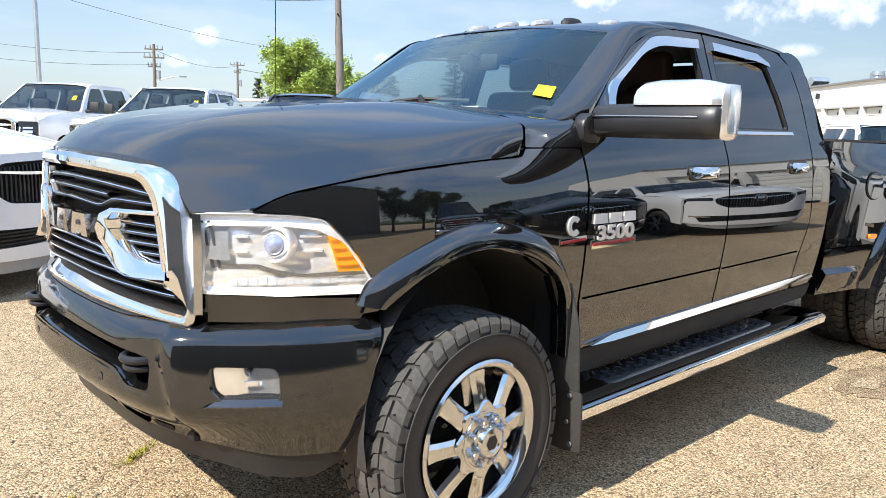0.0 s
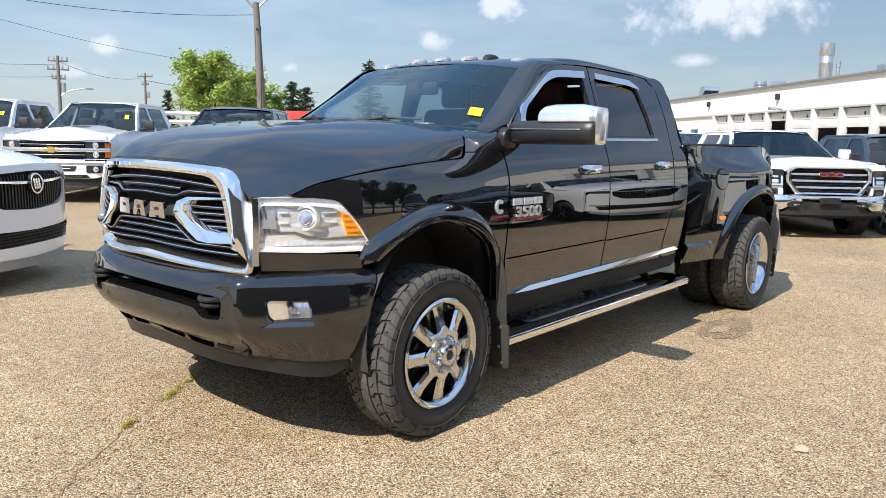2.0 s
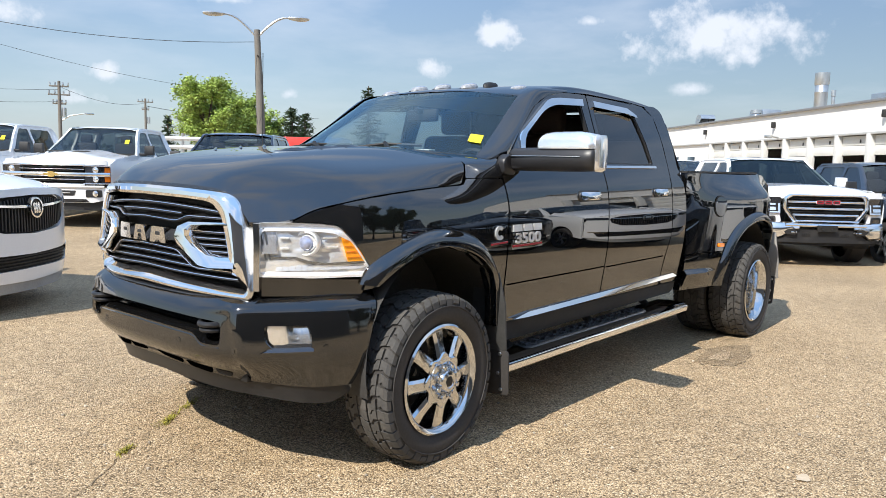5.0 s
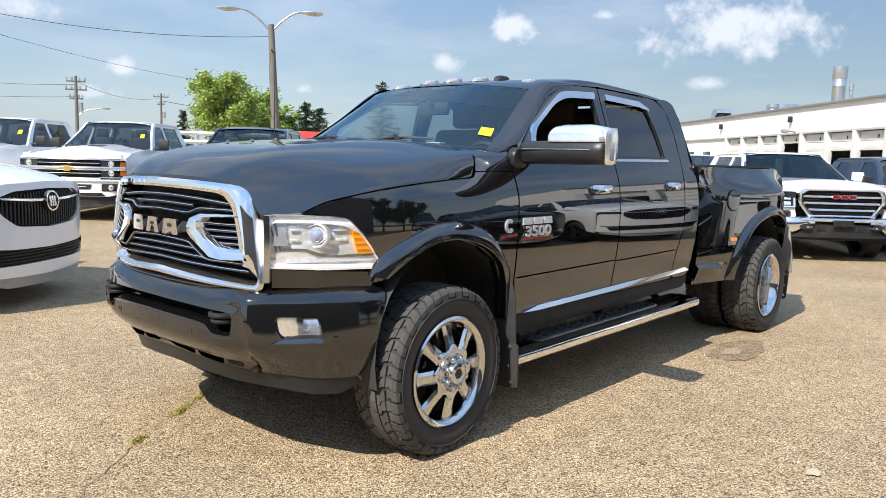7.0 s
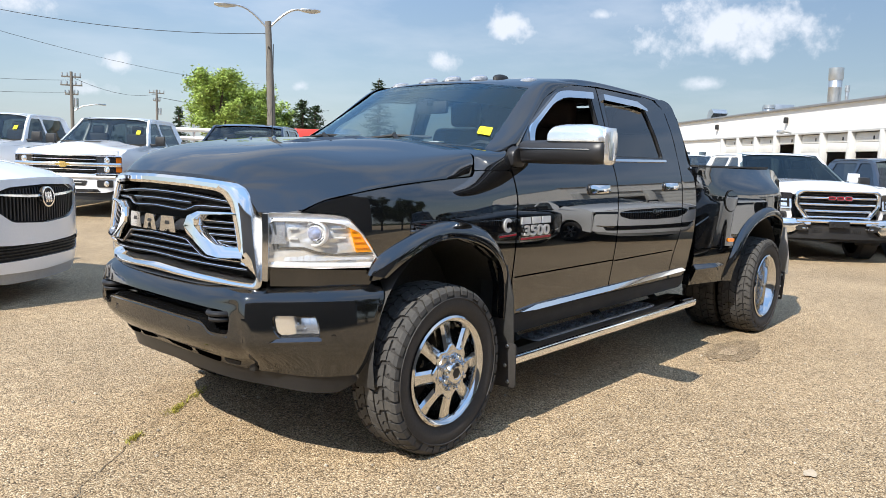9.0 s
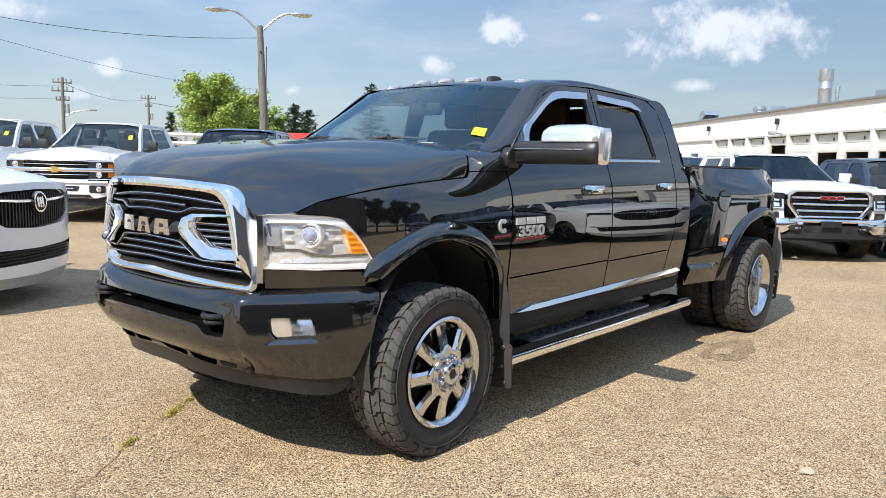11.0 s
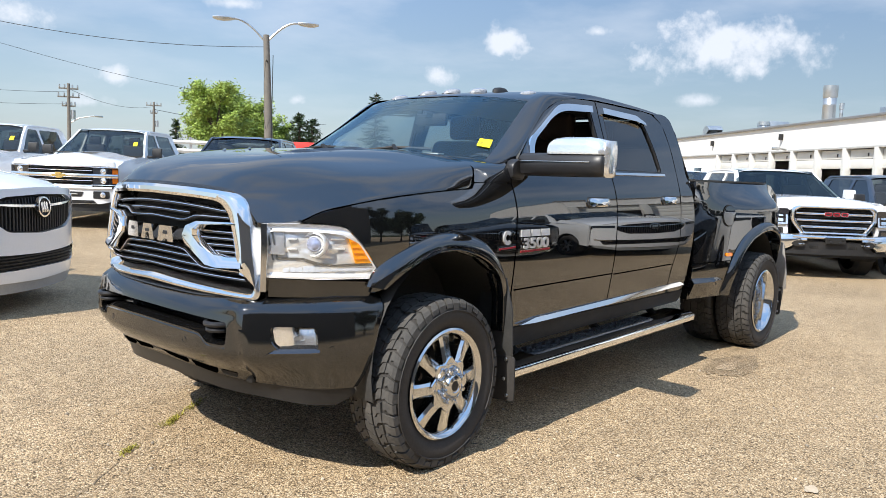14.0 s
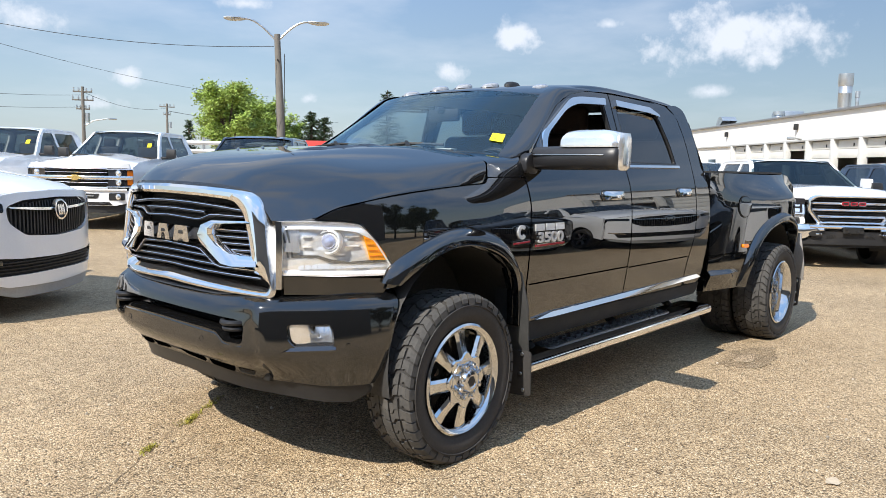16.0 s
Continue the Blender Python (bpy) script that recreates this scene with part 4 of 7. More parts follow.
        rowsw = [[(4.09 + .57 * math.cos(radians(a)), s * y, .47 + .56 * math.sin(radians(a))) for a in range(14, 168, 11)] for y in (1.08, .50)]
        net(rowsw, bm)
        net([rowsw[1], [(4.09, s * .50, .5)] * len(rowsw[1])], bm)
        part("wheel_housing", bm, LINER, T)
        # rear guard, a lighter grey than the front one
        bm = bmesh.new()
        prism(bm, [(.62, .46), (1.19, .46), (1.19, .62), (1.15, .90), (.62, .90)], lambda y, z: (4.64 + .04 * (.9 - z), s * y, z), lambda y, z: (4.652 + .04 * (.9 - z), s * y, z), .002)
        part("splash_guard", bm, material("light_grey_plastic", (.26, .25, .235), .6, var=.2, bump=.2), T, "light grey splash guard")
        bm = bmesh.new()
        prism(bm, rounded([(.62, .19), (1.155, .21), (1.175, .48), (.62, .48)], .02, 3), lambda y, z: (4.632 + .04 * (.9 - z), s * y, z), lambda y, z: (4.642 + .04 * (.9 - z), s * y, z), .002)
        fp = part("mud_flap", bm, RUBBER, T, "black rubber mud flap")
        for y, z in ((1.13, .245), (1.13, .34), (1.14, .45)):
            bm = lathe(bmesh.new(), [(.013, -.004), (.010, -.009), (0, -.010)], 10, "x")
            part("bolt", shift(bm, Matrix.Translation((4.630 + .04 * (.9 - z), s * y, z))), ALU, fp)
    bm = bmesh.new()
    box(bm, (5.02, 0, .96), (.06, 1.80, .70), .02)
    part("tailgate", bm, PAINT, T)
    bm = bmesh.new()
    box(bm, (2.99, 0, 1.05), (.03, 1.86, .74), .01)
    part("bed_front", bm, PAINT, T)
    bm = bmesh.new()
    box(bm, (4.0, 0, .78), (2.04, 1.80, .03), .005)
    part("bed_floor", bm, DARK, T)
    bm = bmesh.new()
    box(bm, (5.16, 0, .62), (.16, 1.80, .20), .04)
    part("rear_bumper", bm, CHROME, T)
    # -- underside --
    bm = bmesh.new()
    for s in (-1, 1):
        box(bm, (2.1, s * .42, .55), (5.9, .09, .16), .01)
    box(bm, (1.75, 0, .60), (2.35, 1.70, .06), .01)
    box(bm, (.0, 0, .62), (1.3, .85, .5), .05)
    box(bm, (-.74, 0, .80), (.22, 1.20, .66), .02)
    for s in (-1, 1):
        box(bm, (-.58, s * .64, .72), (.2, .14, .40), .02)
    part("chassis", bm, DARK, T)
    for x, hw in ((0, .78), (4.09, .90)):
        bm = bmesh.new()
        tube(bm, [(x, -hw, .415), (x, hw, .415)], .055, 12)
        lathe_b = bmesh.new()
        lathe(lathe_b, [(.0, -.12), (.12, -.10), (.17, 0), (.12, .10), (0, .12)], 16)
        shift(lathe_b, Matrix.Translation((x, .1, .415)))
        me = bpy.data.meshes.new("t")
        lathe_b.to_mesh(me)
        bm.from_mesh(me)
        bpy.data.meshes.remove(me)
        lathe_b.free()
        part("axle", bm, DARK, T)
    build_front(T)
    build_cabin(T)
    for s in (-1, 1):
        build_mirror(T, s)
    # roof lamps
    for y in (-.555, -.215, 0, .225, .575):
        x = 1.12 + .10 * (abs(y) / .6) ** 2
        z = 1.957 - (.030 if y < 0 else .014) * (abs(y) / .6) ** 2
        bm = bmesh.new()
        rows = []
        for k, (f, h) in enumerate(((1.0, -.02), (1.0, .008), (.94, .018), (.80, .027), (.5, .033), (.2, .035), (.001, .0355))):
            rows.append([(x + .012 * h / .05 + .072 * f * math.cos(a), y + .047 * f * math.sin(a), z + h + .010 * f * math.cos(a)) for a in np.linspace(0, 2 * math.pi, 21)[:-1]])
        net(rows, bm, True)
        part("roof_marker_lamp", bm, material("clear_lamp", (.40, .39, .38), .15, .35, coat=1.0, var=.35, scale=60), T, "clear cab roof marker lamp")
        bm = bmesh.new()
        tube(bm, [(x, y, z - .03), (x, y, z - .002)], .07, 20)
        part("lamp_base", bm, PLASTIC, T)
    bm = bmesh.new()
    net([[(1.33 + .075 * f * math.cos(a), -.245 + .04 * f * math.sin(a), 1.978 + h) for a in np.linspace(0, 2 * math.pi, 17)[:-1]] for f, h in ((1, -.01), (.95, .012), (.7, .026), (.3, .031), (.001, .032))], bm, True)
    part("roof_antenna", bm, PLASTIC, T, "black antenna pod")
    bm = bmesh.new()
    tube(bm, [(.265, .82, 1.44), (.265, .82, 1.50)], .012, 8)
    tube(bm, [(.265, .82, 1.50), (.272, .82, 2.15)], .0025, 6)
    part("whip_antenna", bm, WIRE, T, "thin whip antenna on the far wing")
    # badges on the driver's side
    for s in (-1,):
        off = lambda k: (lambda x, z: body(s)(x, z) + Vector((0, s * k, 0)))
        for x0, x1 in ((.600, .685), (.700, .785), (.797, .882)):
            part("badge_block", sheet([(x0, 1.100), (x1, 1.100), (x1 - .004, 1.138), (x0 + .004, 1.138)], off(.008), .05, (0, -s, 0), .008), BADGE, T, "chrome badge block")
        lettering("3500", .078, .004, Matrix.Translation((.742, body(s)(.74, 1.06).y - .008, 1.037)) @ Matrix.Rotation(radians(90), 4, "X") @ Matrix.Diagonal((1.6, 1, 1, 1)), BADGE, T, "badge_number", "raised chrome number 3500")
        part("badge_bar", sheet([(.600, 1.014), (.885, 1.018), (.885, 1.030), (.600, 1.026)], off(.006), .1, (0, -s, 0), .006), BADGERED, T, "red badge bar with chrome rim")
        part("badge_rim", sheet([(.592, 1.002), (.893, 1.006), (.893, 1.040), (.592, 1.036)], off(.004), .1, (0, -s, 0), .006), CHROME, T)
        cring = arc(.478, 1.100, .038, 40, 320, 20) + arc(.478, 1.100, .019, 320, 40, 20)
        part("engine_badge", sheet(cring, off(.007), .05, (0, -s, 0), .008), BADGE, T, "chrome ring-shaped badge")
        part("badge_bar", sheet([(.405, 1.037), (.55, 1.043), (.55, 1.053), (.405, 1.047)], off(.006), .1, (0, -s, 0), .006), BADGERED, T)
        part("badge_rim", sheet([(.398, 1.027), (.556, 1.033), (.556, 1.061), (.398, 1.055)], off(.004), .1, (0, -s, 0), .006), CHROME, T)
    # wheels
    flip = lambda x, y: Matrix.Translation((x, y, .408)) @ Matrix.Rotation(math.pi, 4, "Z")
    build_wheel(T, Matrix.Translation((-.018, -.888, .408)) @ Matrix.Rotation(radians(1.5), 4, "Z"))
    build_wheel(T, flip(0, .885))
    for y in (-1.045, -.725):
        build_wheel(T, Matrix.Translation((4.09, y, .408)), True)
        build_wheel(T, flip(4.09, -y), True)
    return T


def build_mirror(T, s):
    """Tow mirror: arm, wide housing, chrome cap and glass."""
    arm = [[(.64 + dx, s * y, z + dz) for dx, dz in ((-.022, -.036), (-.03, -.01), (-.022, .025), (0, .032), (.045, .030), (.05, -.035), (0, -.045))] for y, z in ((.90, 1.478), (.93, 1.480), (.96, 1.482), (1.02, 1.487), (1.10, 1.492))]
    SMOOTHBLACK = material("mirror_plastic", (.020, .020, .022), .42, var=.12, scale=3)
    M = part("side_mirror", net(arm, closed=True, cap=True), SMOOTHBLACK, T, "wide black tow mirror with chrome cap")
    rows = []
    for y, k in ((.925, .80), (.94, .92), (1.10, 1.0), (1.25, 1.0), (1.385, .985), (1.428, .92), (1.444, .74)):
        cz, h = 1.494 + .012 * (y - 1.0), .066 * (.55 + .45 * k)
        rows.append([(.69 + a * k, s * y, cz + b * h) for a, b in ((-.055, -.95), (-.085, -.5), (-.09, .1), (-.08, .7), (-.05, .95), (.06, 1.0), (.07, -.9))])
    part("housing", net(rows, closed=True, cap=True), SMOOTHBLACK, M, "smooth black mirror arm cover", 60)
    rows = []
    for y, k, top in ((1.10, .75, 1.58), (1.112, .93, 1.615), (1.135, 1.0, 1.632), (1.20, 1.0, 1.640), (1.35, 1.0, 1.640), (1.405, .97, 1.632), (1.432, .88, 1.61), (1.445, .7, 1.575)):
        base = 1.552
        rows.append([(.69 - .080 * k, s * y, base), (.69 - .082 * k, s * y, base + (top - base) * .5), (.69 - .066 * k, s * y, base + (top - base) * .85), (.69 - .04, s * y, top), (.69 + .05 * k, s * y, top - .005), (.75, s * y, base)])
    SATIN = material("satin_chrome", (.93, .93, .93), .20, .80, var=.03)
    part("mirror_cap", net(rows, closed=True, cap=True), SATIN, M, "chrome mirror cap")
    # bright cap wrapped round the outer end, running on from the cap above
    rows = []
    for z, k in ((1.436, .55), (1.444, .84), (1.460, .97), (1.50, 1.0), (1.56, 1.0), (1.60, .96), (1.622, .84)):
        run = [(.655, 1.428), (.634, 1.436), (.629, 1.445), (.638, 1.455), (.66, 1.461), (.70, 1.463), (.735, 1.457), (.755, 1.438)]
        rows.append([(.69 + (x - .69) * k, s * (1.40 + (y - 1.40) * (.55 + .45 * k)), z) for x, y in run])
    part("mirror_end_cap", net(rows), SATIN, M, "chrome end cap", 60)
    part("side_lamp", net([[(x, s * y, z) for x, y in ((.652, 1.4605), (.668, 1.4640), (.686, 1.4655))] for z in (1.462, 1.48, 1.535, 1.55)]), REFLECTOR, M, "clear lamp in the end cap")
    bm = bmesh.new()
    box(bm, (.752, s * 1.25, 1.54), (.012, .30, .17), .02)
    part("mirror_glass", bm, material("mirror", (.9, .9, .9), .01, 1.0, var=0), M, "mirror glass")
    # highlight along the housing, laid on as a thin bright strip
    bm = bmesh.new()
    box(bm, (.5990, s * 1.155, 1.512), (.006, .44, .005), .001)
    part("housing_highlight", bm, ALU, M)
    bm = bmesh.new()
    prism(bm, rounded([(.552, 1.412), (.66, 1.408), (.67, 1.520), (.60, 1.522), (.545, 1.492)], .022, 4), lambda x, z: (x, s * .89, z), lambda x, z: (x, s * .945, z), .012)
    part("mount", bm, SMOOTHBLACK, M)
    if s > 0:   # folded back along the door
        p = Vector((.66, .95, 0))
        M.matrix_local = Matrix.Translation(p) @ Matrix.Rotation(radians(-84), 4, "Z") @ Matrix.Translation(-p)


def build_cabin(T):
    """What can be seen through the glass: dash, wheel, seats, headliner."""
    bm = net(loft([[(.30, y, 1.49), (.50, y, 1.50), (.72, y, 1.47), (.84, y, 1.40), (.85, y, 1.15)] for y in (-.82, -.4, 0, .4, .82)], 3, 3))
    part("dashboard", bm, CABIN, T, "dark dashboard")
    bm = bmesh.new()
    lathe(bm, [(.185, -.012), (.198, 0), (.185, .012), (.172, 0), (.185, -.012)], 28, "x")
    box(bm, (0, 0, 0), (.03, .34, .05), .01)
    shift(bm, Matrix.Translation((1.0, -.42, 1.38)) @ Matrix.Rotation(radians(-22), 4, "Y"))
    part("steering_wheel", bm, CABIN, T)
    for x, ys in ((1.35, (-.42, .42)), (2.35, (-.45, 0, .45))):
        for y in ys:
            st = new("seat")
            st.parent, st.location = T, (x, y, .85)
            bm = bmesh.new()
            box(bm, (0, 0, .10), (.52, .52, .20), .06, seg=3)
            part("cushion", bm, LEATHER, st)
            bm = bmesh.new()
            box(bm, (0, 0, .33), (.16, .52, .66), .06, m=Matrix.Translation((.25, 0, .18)) @ Matrix.Rotation(radians(14), 4, "Y"), seg=3)
            part("backrest", bm, LEATHER, st)
            bm = bmesh.new()
            box(bm, (.43, 0, .93), (.10, .27, .19), .05, seg=3)
            part("headrest", bm, LEATHER, st)
    bm = bmesh.new()
    net([[(x, y, (1.868 if x < 1.2 else 1.895) + .03 * math.cos(y * 1.8)) for y in np.linspace(-.68, .68, 7)] for x in (1.12, 1.6, 2.75)], bm)
    part("headliner", bm, material("headliner", (.30, .29, .27), .9), T)
    bm = bmesh.new()
    box(bm, (1.75, 0, .66), (2.3, 1.76, .04))
    part("cabin_floor", bm, CABIN, T)
    for s in (-1, 1):
        bm = bmesh.new()
        box(bm, (1.12, s * .885, 1.05), (1.05, .04, .82), .01)
        box(bm, (2.15, s * .885, 1.05), (.9, .04, .82), .01)
        part("door_card", bm, LEATHER, T)
    bm = bmesh.new()
    tube(bm, [(.86, 0, 1.80), (.92, 0, 1.80)], .02, 8)
    box(bm, (.93, 0, 1.77), (.03, .26, .08), .015)
    part("rear_view_mirror", bm, CABIN, T)
    # wipers, stickers
    for y0, y1 in ((-.05, -.46), (.62, .10)):
        bm = bmesh.new()
        tube(bm, [(.27 + .06 * abs(y0), y0, 1.540), (.31 + .05 * abs((y0 + y1) / 2), (y0 + y1) / 2, 1.565), (.38 + .09 * abs(y1), y1, 1.560)], .010, 6)
        tube(bm, [(.28, y0 * .3 + y1 * .7, 1.535), (.315 + .03 * abs(y1), (y0 + y1) / 2, 1.572)], .013, 6)
        part("wiper", bm, material("wiper_black", (.006, .006, .006), .6), T, "black wiper")
    q = [Vector(p) for p in ((.536, -.695, 1.584), (.595, -.672, 1.627), (.631, -.736, 1.619), (.568, -.762, 1.572))]
    nrm = (q[1] - q[0]).cross(q[2] - q[0]).normalized()
    nrm = nrm if nrm.z > 0 else -nrm
    slip = lambda u, v, k=.006: q[0].lerp(q[3], u).lerp(q[1].lerp(q[2], u), v) + nrm * k
    part("window_sticker", sheet([(0, 0), (1, 0), (1, 1), (0, 1)], slip, .5), YELLOW, T, "yellow paper sticker on the windshield")
    bm = bmesh.new()
    for i, v in enumerate((.25, .42, .58, .74)):
        sheet([(.10, v), (.50 - .06 * i, v), (.50 - .06 * i, v + .07), (.10, v + .07)], lambda u, w: slip(u, w, .008), .5, bm=bm)
    part("sticker_print", bm, material("print_grey", (.35, .33, .05), .7), T)
    bm = bmesh.new()
    box(bm, (.40, -.47, 1.535), (.05, .17, .006), .001, m=None)
    part("dash_label", bm, PAPER, T, "white paper strip on the dash")


def bumper_plan():
    ys = [0, .34, .58, .68, .75, .82, .88, .93, .97]
    xs = [-1.085, -1.066, -1.0, -.94, -.865, -.775, -.68, -.565, -.415]
    # by length along the curve
    s = [0]
    for i in range(1, len(ys)):
        s.append(s[-1] + math.hypot(xs[i] - xs[i - 1], ys[i] - ys[i - 1]))
    return spline(s, xs), spline(s, ys), s


BX, BY, BS = bumper_plan()


def bumper_crease(u):
    """Height of the edge where the face rolls back, lower in the middle."""
    return .803 + .032 * smooth(.35, .78, abs(u))


def bumper_top(u):
    return bumper_crease(u) + .046


def bumper(u, z, out=0.0):
    """A point on the bumper: u metres along it from the middle (driver's side minus)."""
    a, sg = abs(u), (-1 if u < 0 else 1)
    x, y = BX(a), BY(a)
    dx, dy = BX(a + .01) - BX(a - .01 if a > .01 else 0), BY(a + .01) - BY(a - .01 if a > .01 else 0)
    l = math.hypot(dx, dy) or 1
    nx, ny = -dy / l, dx / l
    d = z - bumper_crease(u)
    k = out - .62 * (d + math.hypot(d, .014)) - (.03 + .13 * (1 - smooth(.66, 1.05, a))) * smooth(.64, .44, z)
    # the middle lies back between two horns whose inner crease slants outward to the bottom
    b = .655 + .30 * max(0.0, .76 - z)
    lower = smooth(.47, .54, z) * (1 - .75 * smooth(.79, .86, z))
    k -= (.018 * (1 - smooth(.20, b, a)) + .026 * (1 - smooth(b - .035, b + .012, a))) * lower
    # the face leans back a little towards its upper edge
    k -= (.46 if z > .60 else .30) * (z - .60) ** 2
    return Vector((x + nx * k, sg * (y + ny * k), z))


def build_front(T):
    """Grille, lamps and bumper."""
    S = BS[-1]
    B = new("front_bumper")
    B.parent = T
    tagged(B, "black painted steel bumper with tow hooks and fog lamps")
    end = S
    # painted face with its openings
    half = [(0, .714), (.36, .708), (.44, .702), (.49, .664), (.595, .660), (.600, .744), (.56, .764), (.36, .772), (0, .776)]
    hole = rounded(half[:-1] + [half[-1]] + [(-u, z) for u, z in half[-2:0:-1]], .02, 4)
    seam = [(1.165, .468), (.83, .480), (.66, .484), (.46, .500), (.31, .508), (0, .516)]
    lower = [(end - .02, .80), (end - .10, .52), (end - .13, .468)] + seam + [(-u, z) for u, z in seam[::-1]][1:] + [(-end + .13, .468), (-end + .10, .52), (-end + .02, .80)]
    outline = [(u, bumper_top(u)) for u in np.linspace(-end, end, 25)] + lower
    foghole = lambda s: rounded([(s * .845, .652), (s * .808, .690), (s * .806, .756), (s * .985, .754), (s * 1.005, .735), (s * 1.01, .655)], .018, 4)
    face = keyhole(keyhole(keyhole(outline, hole), foghole(-1)), foghole(1))
    part("bumper_skin", sheet(face, bumper, (.024, .012), (.6, 0, 0), .04), BUMPERPAINT, B, "glossy black painted bumper")
    # textured pad between the rolled edge and the grille
    back = lambda u, d, dz: bumper(u, bumper_top(u)) + Vector((d, -d * .35 * (1 if u > 0 else -1) * smooth(.55, 1.0, abs(u)), dz))
    part("bumper_roll", net([[back(u, d, dz) for u in np.linspace(-end, end, 61)] for d, dz in ((-.002, -.003), (.010, .004), (.035, .008), (.06, .008))]), BUMPERPAINT, B, "glossy black rounded upper edge")
    pad = np.linspace(-.72, .72, 41)
    taper = lambda u: 1 - (abs(u) / .72) ** 4
    rows = [[back(u, .002 + d, .003 + dz * (.3 + .7 * taper(u))) for u in pad] for d, dz in ((0, .0), (.002, .006), (.022, .028), (.055, .046), (.12, .052))]
    part("bumper_step", net(rows), material("step_texture", (.012, .012, .013), .30, var=.3, bump=1.0, scale=20, grain=75, spec=.8), B, "black textured step pad")
    # ledge that turns in under the opening
    ledge = [(-.592, .664), (-.50, .668), (-.485, .672), (-.45, .700), (-.43, .706)] + [(u, .718 - .010 * (abs(u) / .40) ** 1.5) for u in np.linspace(-.40, .40, 21)] + [(.43, .706), (.45, .700), (.485, .672), (.50, .668), (.592, .664)]
    part("opening_ledge", net([[bumper(u, z + dz, o) for u, z in ledge] for dz, o in ((-.016, .0015), (-.006, -.001), (.006, -.026), (.010, -.040), (.010, -.08))]), BUMPERPAINT, B, "glossy black lower lip of the opening")
    # dark intake behind the opening with fine bars
    bm = bmesh.new()
    net([[bumper(u, z, -.15) for u in np.linspace(-.75, .75, 15)] for z in (.60, .80)], bm)
    part("intake_back", bm, DARK, B)
    for z in (.685, .70, .715, .73, .745, .76):
        bm = bmesh.new()
        tube(bm, [bumper(u, z, -.135) for u in np.linspace(-.60, .60, 13)], .003, 5)
        part("intake_bar", bm, DARK, B)
    # lower air dam and slots
    low = [(1.185, .425), (1.10, .391), (.97, .398), (.80, .408), (.63, .412), (.47, .420), (.31, .430), (0, .440)]
    dam = [(1.19, .45), (1.165, .466)] + seam[1:] + [(-u, z) for u, z in seam[-2:0:-1]] + [(-1.165, .466), (-1.19, .45)] + [(-u, z) for u, z in low[:-1]] + low[::-1]
    part("air_dam", sheet(dam, lambda u, z: bumper(u, z, -.008), .06, (.5, 0, 0), .03), material("valance_plastic", (.010, .010, .011), .42, var=.2, dirt=((.028, .025, .022), .35)), B, "black plastic lower valance")
    for sg in (-1, 1):
        for a, b in ((.06, .25), (.28, .47), (.49, .60)):
            za, zb_ = .560 - .070 * a, .560 - .070 * b
            hgt = .028 if b < .5 else .024
            part("lower_slot", sheet(rounded([(sg * a, za), (sg * b, zb_), (sg * (b - .012), zb_ - hgt), (sg * (a + .012), za - hgt)], .008, 2), lambda u, z: bumper(u, z, .0025), .03), GAP if b < .5 else DARK, B, "dark lower air slot")
    for s in (-1, 1):
        # tow hook: a bent forged bar, two turns one above the other
        cx, cy = -.975, s * .500
        hook = material("hook_steel", (.022, .022, .024), .38, .3)
        bm = bmesh.new()
        for dz, rad, r_ in ((.012, .058, .0125), (-.014, .050, .0115)):
            loop = [(cx + .10, cy - rad * .95, .735 + dz), (cx + .06, cy - rad, .735 + dz)] + [(cx + .03 - rad * 1.1 * math.sin(a), cy - rad * math.cos(a), .737 + dz) for a in np.linspace(0, math.pi, 15)] + [(cx + .06, cy + rad, .735 + dz), (cx + .10, cy + rad * .95, .735 + dz)]
            tube(bm, loop, r_, 10)
        part("tow_hook", bm, hook, B, "black forged tow hook")
        bm = bmesh.new()
        box(bm, (cx + .14, cy, .735), (.10, .13, .05), .012)
        box(bm, (cx + .12, cy, .70), (.05, .16, .012), .004)
        part("hook_mount", bm, ALU, B, "grey steel hook bracket")
        # parking sensors and bolts
        for u, z in ((.343, .655), (.665, .645), (1.07, .655)):
            bm = bmesh.new()
            lathe(bm, [(.0145, .004), (.0145, -.0012), (.0115, -.0016), (.0112, -.0004), (0, -.0006)], 18, "x")
            p, q = bumper(s * u, z), bumper(s * (u + .01), z)
            d = (q - p).normalized()
            ang = math.atan2(d.x * s, d.y * s) 
            shift(bm, Matrix.Translation(p) @ Matrix.Rotation(-ang, 4, "Z"))
            part("parking_sensor", bm, BUMPERPAINT, B)
        # fog lamp
        F = new("fog_lamp")
        F.parent = B
        F["label"] = "clear fog lamp with chrome bezel"
        inn = foghole(s)
        part("bowl", sheet(inn, lambda u, z: bumper(u, z, -.014 - (.30 * smooth(.88, .93, abs(u)) - .08) * (z - .652)) + Vector((.012 * (1 - ((abs(u) - .91) / .1) ** 2) + .003 * math.sin(u * 160), 0, 0)), .012), REFLECTOR, F)
        part("bulb_shield", sheet(rounded([(s * .905, .697), (s * .945, .697), (s * .945, .710), (s * .905, .710)], .006, 3), lambda u, z: bumper(u, z, -.014), .03, (.5, 0, 0), .004), REFLECTOR, F, "pale bulb shield")
        part("lens", sheet(inn, lambda u, z: bumper(u, z, -.005), .05), CLEAR, F, "clear lens")
